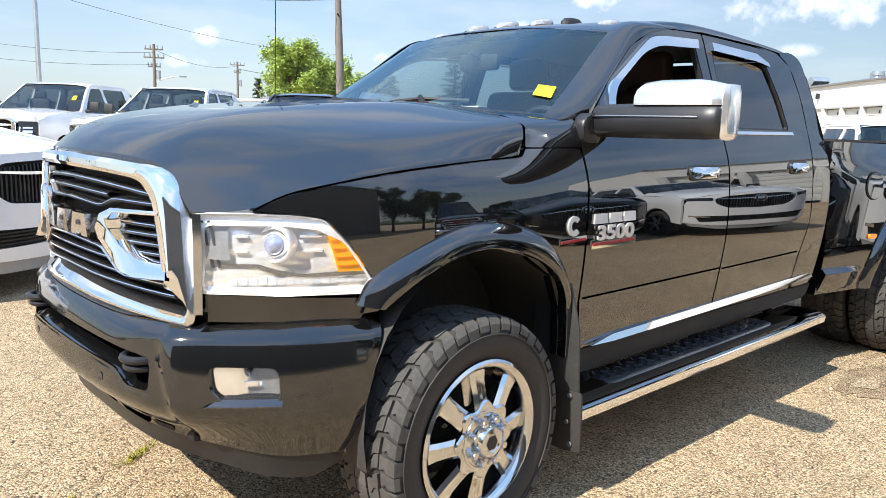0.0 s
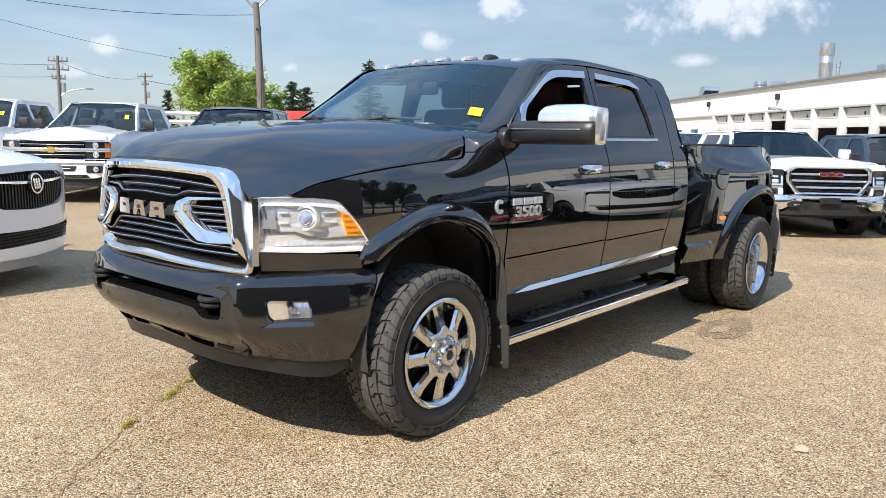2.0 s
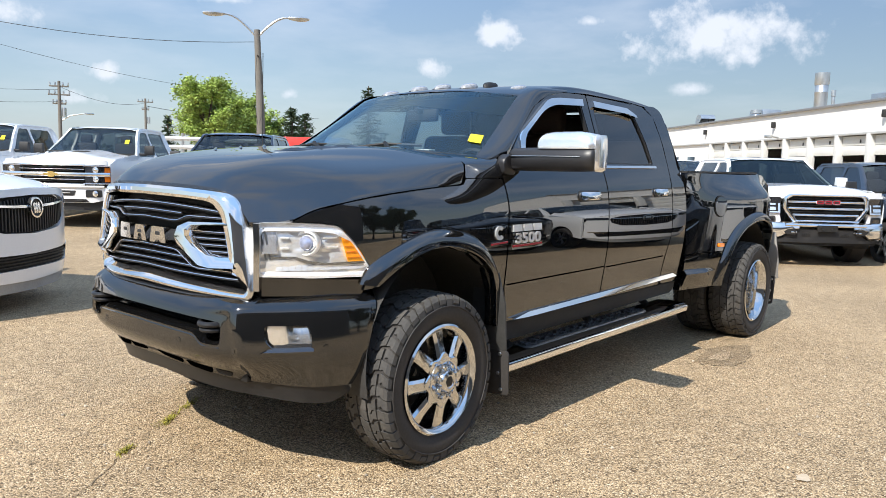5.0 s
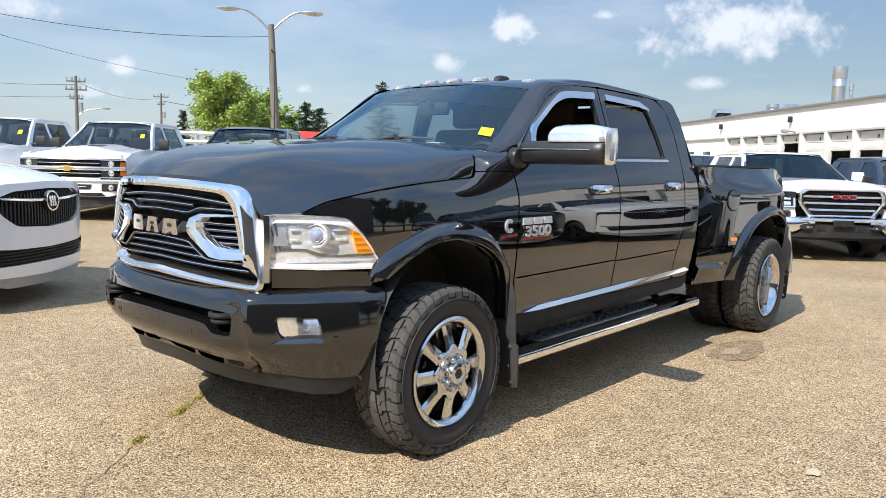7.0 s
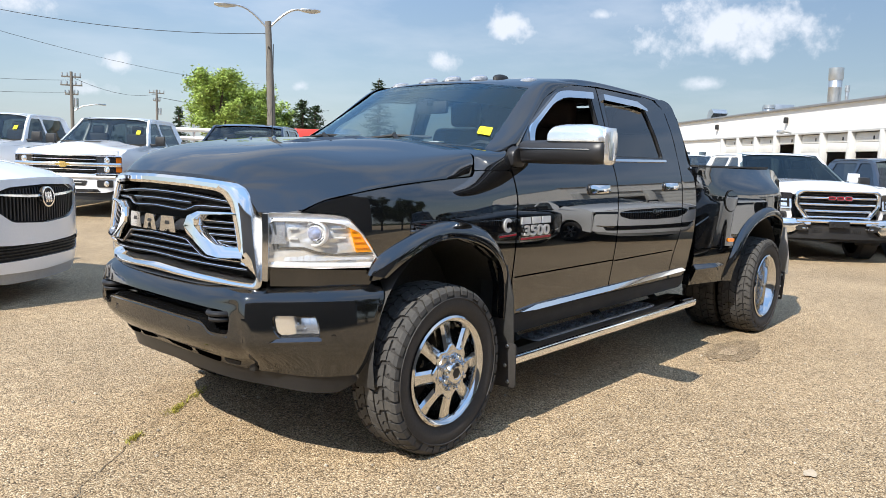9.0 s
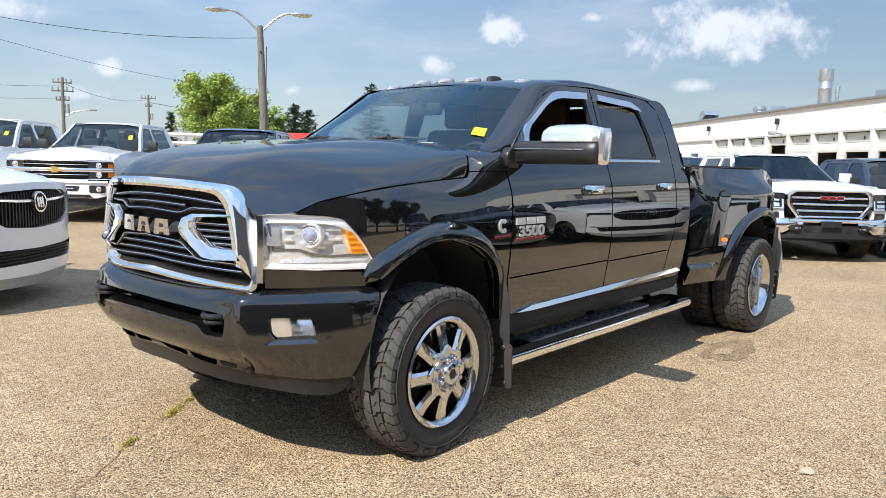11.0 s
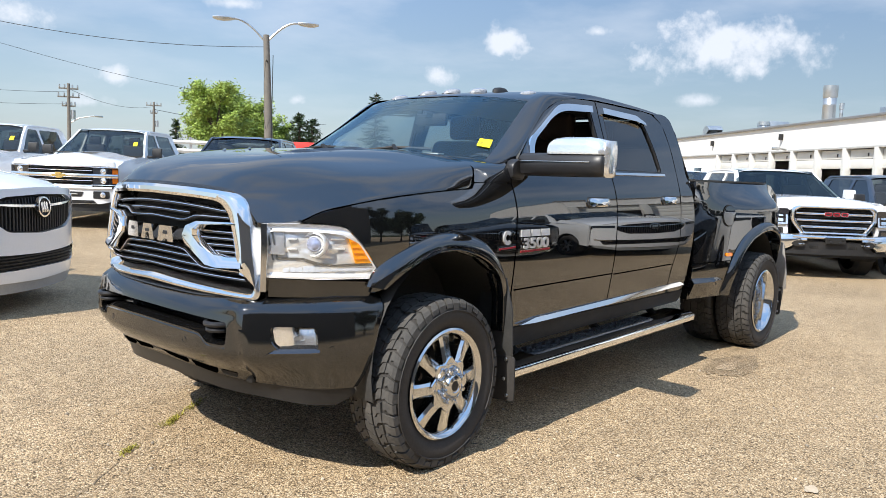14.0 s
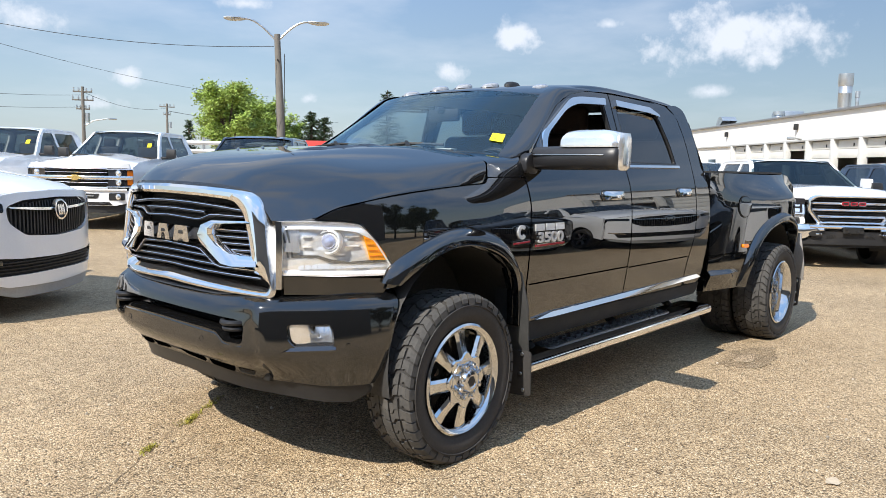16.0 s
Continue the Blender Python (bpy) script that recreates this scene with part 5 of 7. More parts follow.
        part("lower_bezel", net([[bumper(s * u, z, o) for u in np.linspace(.845 - (.668 - z) * 1.9, 1.014, 9)] for z, o in ((.674, -.022), (.662, -.006), (.651, .009), (.645, .012), (.640, .008), (.637, -.003))]), material("bezel_black", (.05, .055, .065), .18, .55, coat=1.0, var=.05), F, "glossy dark ledge under the lamp")
        # valance between bumper and lamp
        val = [(-.845, .955), (-.411, .93), (-.45, .865), (-.845, .875)]
        part("valance", sheet(val, lambda x, z: body(s)(x, z) + Vector((.01, -s * .012, 0)), .06, (0, -s, 0), .03), BUMPERPAINT, T, "glossy black filler panel")
        build_headlamp(T, s)
    build_grille(T)


def build_headlamp(T, s):
    H = new("headlight")
    H.parent = T
    H["label"] = "large clear headlight with projector and amber reflector"
    lay = lambda k: (lambda x, z: body(s)(x, z) + Vector((k * .75, -s * k * .65, 0)))
    silver = material("lamp_back", (.93, .94, .95), .22, .55, var=.12, scale=26)
    white = material("lamp_inner", (.95, .95, .95), .28, .08, var=.08, scale=12)
    pale = material("pale_chrome", (.96, .96, .96), .32, .5, var=.04)
    facet = material("lamp_facet", (.80, .81, .83), .18, .75, var=.10, scale=40)
    back = (.5, -s * .5, 0)
    out = rounded([(-.862, 1.192), (-.743, 1.192), (-.636, 1.187), (-.558, 1.176), (-.484, 1.093), (-.406, .973), (-.428, .948), (-.66, .951), (-.868, .962)], .02, 3)
    # upper reflector leans back to the sky, cut in facets
    bowl = lambda x, z: lay(.018 + .10 * max(0, z - 1.03) + .0016 * math.sin(x * 88 + 2.5 * math.sin(z * 60)) * math.sin(z * 118 + 1.5 * math.sin(x * 45)) + .0016 * math.sin(x * 31 - z * 70))(x, z)
    part("bowl", sheet(out, bowl, (.009, .007)), silver, H, "mirrored lamp housing")
    rows = [[lay(k)(x, z) for x, z in out] for k in (.0, .06)]
    part("lamp_wall", net(rows, closed=True), white, H)
    # broad bright band along the top, narrow along the rest
    cx, cz = -.64, 1.07
    inn = [(cx + (x - cx) * .945, (z - .034 * smooth(1.12, 1.17, z)) if z > cz else cz + (z - cz) * .93) for x, z in out]
    part("chrome_rim", sheet(keyhole(out, inn), lambda x, z: lay(.004 + .55 * max(0, z - 1.15))(x, z), .02, (.7, -s * .6, 0), .02), pale, H, "bright chrome surround")
    # projector: dished ring, bright bezel, small bluish lens
    P = body(s)(-.690, 1.102) + Vector((.014, -s * .014, 0))
    rot = Matrix.Translation(P) @ Matrix.Rotation(s * radians(-34), 4, "Z")
    bm = lathe(bmesh.new(), [(.054, .045), (.057, .004), (.054, -.008), (.049, -.011), (.045, -.005), (.043, .008), (.040, .012)], 36, "x")
    part("projector_ring", shift(bm, rot), pale, H, "bright chrome projector ring")
    bm = lathe(bmesh.new(), [(.041, .014), (.038, -.002), (.034, -.008), (.031, -.005), (.030, .006)], 36, "x")
    part("projector_bezel", shift(bm, rot), silver, H)
    bm = lathe(bmesh.new(), [(.032, .008), (.030, -.010), (.022, -.022), (.011, -.028), (.0, -.030)], 32, "x")
    part("projector_lens", shift(bm, rot), material("projector_glass", (.40, .44, .60), .03, .35, coat=1.0, var=.3, scale=40), H, "bluish projector lens")
    # flat side reflector, and bars on both sides of the projector
    panel = rounded([(-.846, 1.062), (-.792, 1.058), (-.800, 1.100), (-.800, 1.160), (-.850, 1.160)], .006, 2)
    part("reflector", sheet(panel, lambda x, z: lay(.004 + .20 * (z - 1.06))(x, z), .03, back, .02), facet, H)
    for z in (1.078, 1.122):
        for x0, x1 in ((-.785, -.755), (-.625, -.565)):
            part("reflector_bar", sheet([(x0, z), (x1, z), (x1, z + .006), (x0, z + .006)], lay(.014), .04, back, .02), pale, H)
    for x in (-.853, -.838):
        part("divider", sheet([(x - .006, 1.170), (x, 1.170), (x + .022, 1.035), (x + .016, 1.035)], lay(.012), .04, back, .05), material("divider_grey", (.10, .11, .12), .3, .3), H)
    # curved brow under the projector and the row of running lamps
    brow = [(-.825, 1.047), (-.73, 1.045), (-.68, 1.026), (-.62, 1.014), (-.50, 1.018), (-.43, 1.014), (-.43, 1.006), (-.60, 1.003), (-.69, 1.014), (-.735, 1.034), (-.825, 1.036)]
    part("brow", sheet(brow, lay(.014), .04, back, .03), material("brow_grey", (.30, .31, .32), .22, .8), H, "grey brow over the running lamps")
    drl = rounded([(-.815, .978), (-.45, .974), (-.43, 1.002), (-.60, .999), (-.70, 1.018), (-.735, 1.030), (-.815, 1.032)], .008, 2)
    part("running_lamp", sheet(drl, lambda x, z: lay(.018 + .25 * (z - .975))(x, z), .02), silver, H, "row of clear running lamps")
    for k in range(15):
        x = -.800 + k * .0235
        top = 1.022 if k < 3 else 1.008 if k < 5 else .997
        part("led_cell", sheet(rounded([(x, .984), (x + .021, .984), (x + .020, top), (x + .001, top)], .004, 2), lambda xx, z: lay(.012 + .30 * (z - .984))(xx, z), .04, back, .004), silver, H)
    part("lower_bar", sheet([(-.845, .966), (-.44, .954), (-.425, .968), (-.80, .980), (-.845, .984)], lambda x, z: lay(.004 + .5 * (z - .955))(x, z), .05, back, .015), pale, H)
    am = [(-.553, 1.146), (-.536, 1.152), (-.440, 1.038), (-.441, 1.018), (-.517, 1.018)]
    A = part("amber_reflector", sheet(am, lay(.006), .03, back, .03), AMBER, H, "amber side reflector")
    for z in (1.035, 1.06, 1.085, 1.11):
        x0, x1 = -.512 - (z - 1.017) * .27, -.452 - (z - 1.03) * .80
        part("amber_rib", sheet([(x0, z), (x1, z), (x1, z + .004), (x0, z + .004)], lay(.002), .05, back, .006), material("amber_dark", (.80, .25, .006), .3, coat=.3), A)
    part("lens", sheet(out, lay(-.004), .04), CLEAR, H, "clear outer lens")


def build_grille(T):
    G = new("grille")
    G.parent = T
    G["label"] = "chrome framed grille with black and chrome bars"
    # face of the grille: (y, z) to its curved surface
    def face(k=0.0):
        return lambda y, z: Vector((-1.0 + .115 * (y / .62) ** 2 + .10 * (z - 1.08) + k, y, z))
    outer = [(0, .903), (.23, .892), (.41, .882), (.56, .875), (.645, .872), (.657, .90), (.625, 1.073), (.603, 1.192), (.580, 1.262), (.54, 1.303), (.48, 1.318), (.30, 1.328), (0, 1.334)]
    inner = [(0, .944), (.2, .932), (.38, .920), (.53, .911), (.600, .907), (.612, .925), (.585, .996), (.552, 1.116), (.520, 1.215), (.470, 1.262), (.43, 1.272), (.30, 1.281), (0, 1.287)]
    close = lambda h: rounded([h[0]] + h[1:-1] + [h[-1]] + [(-y, z) for y, z in h[1:-1][::-1]], .05, 5)
    O, I = close(outer), close(inner)
    rows = []
    for t, k in ((-.10, .004), (.02, -.018), (.28, -.030), (.65, -.030), (.92, -.020), (1.0, .0), (1.0, .07)):
        foot = lambda z: smooth(1.02, .93, z)   # the lower limb leans back
        rows.append([face(k * (1 - .8 * foot(o[1])) + foot(o[1]) * (.010 + .046 * t))(o[0] + (i[0] - o[0]) * t, o[1] + (i[1] - o[1]) * (t if t > 0 or o[1] < 1.0 else t * .35)) for o, i in zip(O, I)])
    part("surround", net([list(r) for r in rows], closed=True), CHROME, G, "broad chrome surround")
    # flank of the same chrome, its shade put into a darker colour
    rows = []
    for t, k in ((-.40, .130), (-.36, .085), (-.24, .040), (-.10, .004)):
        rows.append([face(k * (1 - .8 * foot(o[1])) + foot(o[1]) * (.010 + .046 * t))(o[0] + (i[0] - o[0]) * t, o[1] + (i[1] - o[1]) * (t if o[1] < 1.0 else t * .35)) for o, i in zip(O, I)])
    part("surround_side", net(rows, closed=True), material("shaded_chrome", (.74, .74, .74), .24, 1.0, var=.1), G, "shaded chrome flank of the surround")
    part("backing", sheet(I, face(.09), .1), DARK, G, "dark mesh behind the bars")

    def bar(path, h=.015, depth=.045, k=.012):
        """A blade along (y, z) points: bright rounded front, dark depth behind."""
        rws, edge = [], []
        for y, z in path:
            rws.append([face(k)(y, z - h * .55) + Vector((depth, 0, .004)), face(k + .002)(y, z - h * .55), face(k - .002)(y, z - h * .3), face(k)(y, z + h * .4), face(k)(y, z + h * .4) + Vector((depth, 0, .004))])
            edge.append([face(k - .001)(y, z - h * .15), face(k - .006)(y, z + h * .02), face(k - .005)(y, z + h * .22), face(k + .004)(y, z + h * .5), face(k + .020)(y, z + h * .6)])
        EDGES.append(edge)
        return net(rws)
    EDGES = []
    BAR = PLASTIC
    TRIM = material("satin_bar", (.80, .80, .81), .16, 1.0, var=.05)
    for path in ([(0, 1.254), (.092, 1.253), (.348, 1.240), (.478, 1.228)],):
        part("bar", bar(fair([(-y, z) for y, z in path[:0:-1]] + path, 24)), BAR, G)
    part("bar", bar(fair([(-.265, 1.212), (0, 1.219), (.265, 1.212)], 12), .014), BAR, G)
    part("bar", bar(fair([(-.30, 1.020), (0, 1.028), (.30, 1.020)], 12), .014), BAR, G)
    part("bar", bar(fair([(-.36, .984), (0, .996), (.36, .984)], 12), .014), BAR, G)
    part("bar", bar(fair([(-.606, .942), (-.193, .959), (0, .966), (.193, .959), (.606, .942)], 24), .014), BAR, G)
    for s in (-1, 1):
        for path in ([(0, 1.187), (.22, 1.178), (.25, 1.180), (.305, 1.200), (.34, 1.203), (.505, 1.201)], [(0, 1.062), (.235, 1.051), (.265, 1.045), (.365, .984), (.40, .977), (.605, .972)]):
            part("bar", bar([(s * y, z) for y, z in path], .013, .045, .004), BAR, G)
        for z, y0, y1 in ((1.138, .335, .552), (1.110, .335, .560), (1.082, .372, .568), (1.055, .425, .578)):
            part("bar", bar([(s * y, z) for y in np.linspace(y0, y1, 5)], .014), BAR, G)
        # chrome frame of the side cell: wraps the middle badge and sweeps down and out
        oc = [(.566, 1.187), (.350, 1.181), (.285, 1.158), (.270, 1.112), (.285, 1.083), (.436, .994), (.497, .985), (.622, .992)]
        ic = [(.567, 1.174), (.372, 1.166), (.345, 1.142), (.345, 1.117), (.405, 1.074), (.468, 1.045), (.53, 1.040), (.604, 1.040)]
        rws = []
        for (oy, oz), (iy, iz) in zip(oc, ic):
            zm = (oz + iz) / 2
            at_ = lambda t, k: face(k + .42 * (oz + (iz - oz) * t - zm))(s * (oy + (iy - oy) * t), oz + (iz - oz) * t)
            rws.append([at_(0, .04), at_(0, -.016), at_(.08, -.029), at_(.5, -.032), at_(.92, -.029), at_(1, -.016), at_(1, .05)])
        part("cell_frame", net(rws), CHROME, G, "bright chrome cell frame", 25)
    for e in EDGES:
        part("bar_trim", net(e), TRIM, G, "bright chrome edge of a bar")
    # middle badge: three raised block shapes in the place of its letters, on a dark bar
    part("badge_bar", sheet(rounded([(-.275, 1.088), (.275, 1.088), (.275, 1.134), (-.275, 1.134)], .008, 2), face(.004), .06, (1, 0, 0), .03), PLASTIC, G, "dark badge bar")
    steel = material("badge_steel", (.62, .62, .62), .14, 1.0, var=.1, scale=30)
    for y, cut in ((-.150, .012), (0, .030), (.150, .0)):
        lean = lambda k: (lambda yy, z: face(k - .10 * (z - 1.11))(yy, z))
        o = rounded([(y - .060, 1.074), (y - .020, 1.074), (y - .012, 1.074 + cut), (y + .014, 1.074 + cut), (y + .022, 1.074), (y + .062, 1.074), (y + .052 - cut * .5, 1.146), (y - .052 + cut * .5, 1.146)], .006, 2)
        blk = part("badge_block", sheet(o, lean(-.022), .04, (1, 0, 0), .03), steel, G, "raised chrome badge block")
        part("badge_inset", sheet(rounded([(y - .016, 1.108), (y + .018, 1.108), (y + .014, 1.124), (y - .012, 1.124)], .005, 2), lean(-.0238), .05, (1, 0, 0), .004), PLASTIC, blk)
    # panel between grille and headlamp
    for s in (-1, 1):
        bm = net([[face(.09)(s * (.66 - .01 * (z - .9)), z), body(s)(-.868, z) + Vector((-.006, -s * .0, 0)), body(s)(-.852, z) + Vector((-.004, s * .004, 0))] for z in (.90, 1.0, 1.1, 1.19)])
        part("side_filler", bm, material("satin_filler", (.50, .50, .51), .08, 1.0), G)


build_truck()

# ---- ground ----
def build_ground():
    bm = bmesh.new()
    rise = lambda y: .0155 * max(0, min(y, 16) - 2.6)
    net([[(x, y, rise(y)) for x in (-400, -40, 0, 12, 60, 400)] for y in (-400, -40, 0, 2.6, 3.5, 5, 8, 12, 16, 60, 400)], bm)
    g = piece("ground", bm, ground_material(), "worn tan chip-sealed asphalt lot with cracks and stains", "ground", kind="structure")
    rnd = random.Random(11)
    # cracks: narrow dark ribbons
    for pts, w in (([(-1.75, -.48), (-1.4, -.16), (-1.02, .19), (-.64, .45), (.3, 1.1), (1.6, 2.2), (3.2, 3.4)], .0036), ([(6.0, -2.2), (8.5, -2.9), (12, -3.6)], .02), ([(1.2, 4.7), (2.8, 5.4), (5.5, 6.2)], .02)):
        left, right = [], []
        fine = []
        for a, b in zip(pts, pts[1:]):
            for k in range(14):
                fine.append(Vector(a).lerp(Vector(b), k / 14) + Vector((rnd.uniform(-.02, .02), rnd.uniform(-.02, .02))))
        for i, p in enumerate(fine[:-1]):
            d = (fine[i + 1] - p).normalized()
            n = Vector((-d.y, d.x)) * w * rnd.uniform(.2, 1)
            left.append((p.x + n.x, p.y + n.y, .004))
            right.append((p.x - n.x, p.y - n.y, .004))
        part("crack", net([left, right]), CRACK, g, "dark crack in the asphalt")
    # oily patch and pale spot
    for cx, cy, rx, ry, mat, lab in ((3.15, -1.28, .42, .17, ground_material("worn_patch", (.72, .72, .73)), "rough darker patch with a pale middle"), (3.08, -1.27, .16, .06, ground_material("pale_patch", (1.0, 1.02, 1.08)), "pale worn patch"),
                                     (1.01, -2.43, .05, .03, material("pale_chip", (.52, .42, .30), .85, var=.2), "pale chip")):
        ring = [(cx + rx * (1 + .18 * math.sin(3 * a + 1) + rnd.uniform(-.12, .12)) * math.cos(a), cy + ry * (1 + .15 * math.sin(2 * a) + rnd.uniform(-.12, .12)) * math.sin(a)) for a in np.linspace(0, 2 * math.pi, 33)[:-1]]
        bm = bmesh.new()
        bm.faces.new([bm.verts.new((x, y, .0045 if rx > .3 else .0085)) for x, y in ring])
        part("ground_patch", bm, mat, g, lab)
    # weeds in the crack
    bm = bmesh.new()
    for cx, cy, n, spread, hh in ((-1.02, .185, 110, .05, .020), (-.64, .445, 150, .09, .022), (-.42, .60, 80, .10, .02)):
        for _ in range(n):
            t = rnd.gauss(0, .6)
            x, y = cx + t * spread * .8 + rnd.gauss(0, .012), cy + t * spread * .6 + rnd.gauss(0, .012)
            a, h, l = rnd.uniform(0, 6.28), rnd.uniform(.4, 1) * hh, rnd.uniform(.01, .03)
            dx, dy = math.cos(a), math.sin(a)
            w = .0022
            v = [bm.verts.new(c) for c in ((x - dy * w, y + dx * w, 0), (x + dy * w, y - dx * w, 0), (x + dx * l * .5 + dy * w * .7, y + dy * l * .5 - dx * w * .7, h * .7), (x + dx * l, y + dy * l, h), (x + dx * l * .5 - dy * w * .7, y + dy * l * .5 + dx * w * .7, h * .7))]
            bm.faces.new(v)
    piece("weed_tuft", bm, GRASS, "small green weeds growing from a crack", "weed", kind="stuff")
    # stray pebbles and chips
    bm = bmesh.new()
    for _ in range(160):
        x, y = rnd.uniform(-2.2, 4), rnd.uniform(-2.9, 1.5)
        r = rnd.uniform(.004, .011)
        k = bmesh.ops.create_icosphere(bm, subdivisions=1, radius=r)
        bmesh.ops.translate(bm, vec=(x, y, r * .5), verts=k["verts"])
    piece("pebbles", bm, material("pebble", (.42, .36, .28), .85, random_by="island"), "loose tan pebbles scattered on the asphalt", "pebbles", kind="stuff")


build_ground()


# ---- other vehicles ----
def simple_wheel(parent, x, y, R, w=.25, rim_mat=None, s=-1):
    W = new("wheel")
    W.parent, W.location = parent, (x, y, R)
    o = s * w / 2
    bm = lathe(bmesh.new(), [(R * .62, o * .9), (R * .70, o), (R * .88, o * 1.02), (R * .97, o * .85), (R, o * .5), (R, -o * .5), (R * .97, -o * .85), (R * .7, -o)], 32)
    part("tyre", bm, RUBBER, W)
    bm = lathe(bmesh.new(), [(R * .63, o * .92), (R * .61, o * .80), (R * .58, o * .2), (R * .2, o * .3), (.01, o * .35)], 32)
    rim = part("rim", bm, DARK, W)
    for k in range(6):
        bm = bmesh.new()
        box(bm, (R * .36, o * .78, 0), (R * .50, .03, R * .14), .008, m=None)
        shift(bm, Matrix.Rotation(k * math.pi / 3, 4, "Y"))
        part("spoke", bm, rim_mat or ALU, rim)


def clip(poly, x0, x1):
    """The stretch of a flat outline between two upright lines."""
    for c, sg in ((x0, 1), (x1, -1)):
        out = []
        for a, b in zip(poly, poly[1:] + poly[:1]):
            da, db = sg * (a[0] - c), sg * (b[0] - c)
            if da >= 0:
                out.append(a)
            if da * db < 0:
                t = da / (da - db)
                out.append((a[0] + (b[0] - a[0]) * t, a[1] + (b[1] - a[1]) * t))
        poly = out
    return poly


def build_vehicle(name, label, category, spec, m, front, group=""):
    """A parked pickup or family car; nose at x = 0 pointing to -x, on z = 0."""
    V = thing(name, label, category, m, group)
    paint, W, H = spec["paint"], spec["w"], spec["h"]
    belt, hood0, hood1 = spec["belt"], spec["hood0"], spec["hood1"]
    xf, xr, R = spec["xf"], spec["xr"], spec["r"]
    xw, xt, xe, xb, L = spec["xw"], spec["xt"], spec["xe"], spec["xb"], spec["len"]
    zb = spec["zb"]
    yz = spline([0, zb, .75, belt - .12, belt, H - .12, H + .1], [W - .05, W - .03, W, W - .015, W - .06, W - .27, W - .32])
    nx = spec.get("nose_x", .22)
    xn = .02 + nx * .80
    taper = lambda x: 1 - spec.get("nose", .05) * smooth(.75, -.05, x) ** 2 - .05 * smooth(L - .5, L, x)
    lay = lambda s, k=0.0: (lambda x, z: Vector((x, s * (yz(z) * taper(x) + k), z)))
    ar = R * 1.22
    arch = lambda cx: [(cx + ar * math.cos(radians(a)), R + ar * math.sin(radians(a))) for a in range(-8, 189, 14)]
    xa, xm, xc = spec["doors"]
    low = zb + .12
    for s in (-1, 1):
        wing = [(xn + .02, zb + .1), (xn, hood0 - .06), (.5, hood0 + .03), (xw, hood1), (xa, belt), (xa, low)] + [p for p in arch(xf) if p[1] > low - .05]
        part("front_fender", sheet(wing, lay(s), .16, (0, -s, 0), .03), paint, V)
        d1 = part("front_door", sheet([(xa + .01, low), (xa + .01, belt), (xm - .006, belt), (xm - .006, low)], lay(s), .16, (0, -s, 0), .03), paint, V)
        d2 = part("rear_door", sheet([(xm + .006, low), (xm + .006, belt), (xc, belt), (xc, low)], lay(s), .16, (0, -s, 0), .03), paint, V)
        rear_top = spec.get("rear_top", belt)
        quarter = [(xc + .012, low), (xc + .012, belt)] + ([(xb - .01, belt), (xb, rear_top)] if spec["kind"] == "pickup" else [(L - .25, belt)]) + [(L - .04, rear_top), (L, .7), (L - .05, zb + .1)] + [p for p in arch(xr) if p[1] > zb + .05]
        part("rear_quarter", sheet(quarter, lay(s), .16, (0, -s, 0), .03), paint, V)
        part("sill", sheet([(xf + ar, zb + .02), (xr - ar, zb + .02), (xr - ar, low - .005), (xf + ar, low - .005)], lay(s, -.02), .3, (0, -s, 0), .1), spec.get("sill", PLASTIC), V)
        for d, (a, b) in ((d1, (xm - .28, xm - .08)), (d2, (xc - .26, xc - .06))):
            bm = bmesh.new()
            box(bm, ((a + b) / 2, s * (yz(belt - .12) + .02), belt - .13), (b - a, .03, .04), .012)
            part("door_handle", bm, spec.get("handle", paint), d)
        # upper cab: painted frame and glass
        up = [(xw + .02, belt - .01), (xt, H - .06), (xt + .25, H - .03), (xe - .15, H - .04), (xe + .02, H - .12), (xb - .02, belt - .01)]
        f = (xt - xw) / (H - .06 - belt)
        zh = H - .12
        A = xa + .06
        w1 = [(A, belt + .015), (max(A + .02, xw + f * (zh - belt) + .10), zh), (xm - .05, zh), (xm - .05, belt + .015)]
        w2 = [(xm + .04, belt + .015), (xm + .04, zh), (xc - .10, zh), (xc - .02, belt + .015)]
        holes = [w1, w2]
        if spec["kind"] == "suv":
            holes.append([(xc + .06, belt + .02), (xc + .0, zh), (xe - .22, zh), (xe + .10, belt + .06)])
        edges = [-9, xm - .005, (xc + .02 if len(holes) > 2 else 99), 99]
        for h, e0, e1 in zip(holes, edges, edges[1:]):
            part("cab_frame", sheet(keyhole(clip(up, e0, e1), rounded(h, .05, 3)), lay(s), .14, (0, -s, 0), .04), paint, V)
        for h in holes:
            part("side_window", sheet(rounded(h, .05, 3), lay(s, -.012), .14), spec.get("glass", SIDEGLASS), V, "tinted side glass", inward=s == spec.get("far", 1))
        # mirrors
        M = part("side_mirror", net([[(xa + .12 + dx, s * y, belt + .12 + dz) for dx, dz in ((-.06, -.07), (-.08, 0), (-.05, .11), (.03, .12), (.05, -.07))] for y in (W + .03, W + .06, W + .17, W + .20)], closed=True, cap=True), spec.get("mirror", PLASTIC), V, "door mirror")
        bm = bmesh.new()
        box(bm, (xa + .12, s * (W - .02), belt + .06), (.09, .16, .05), .015)
        part("arm", bm, PLASTIC, M)
        for x in (xf, xr):
            simple_wheel(V, x, s * (W - .14), R, .26, spec.get("rim"), s)
            bm = bmesh.new()
            net([[(x + ar * math.cos(radians(a)), s * y, R + ar * math.sin(radians(a))) for a in range(-10, 191, 20)] for y in (W - .05, W - .45)], bm)
            part("wheel_housing", bm, DARK, V)
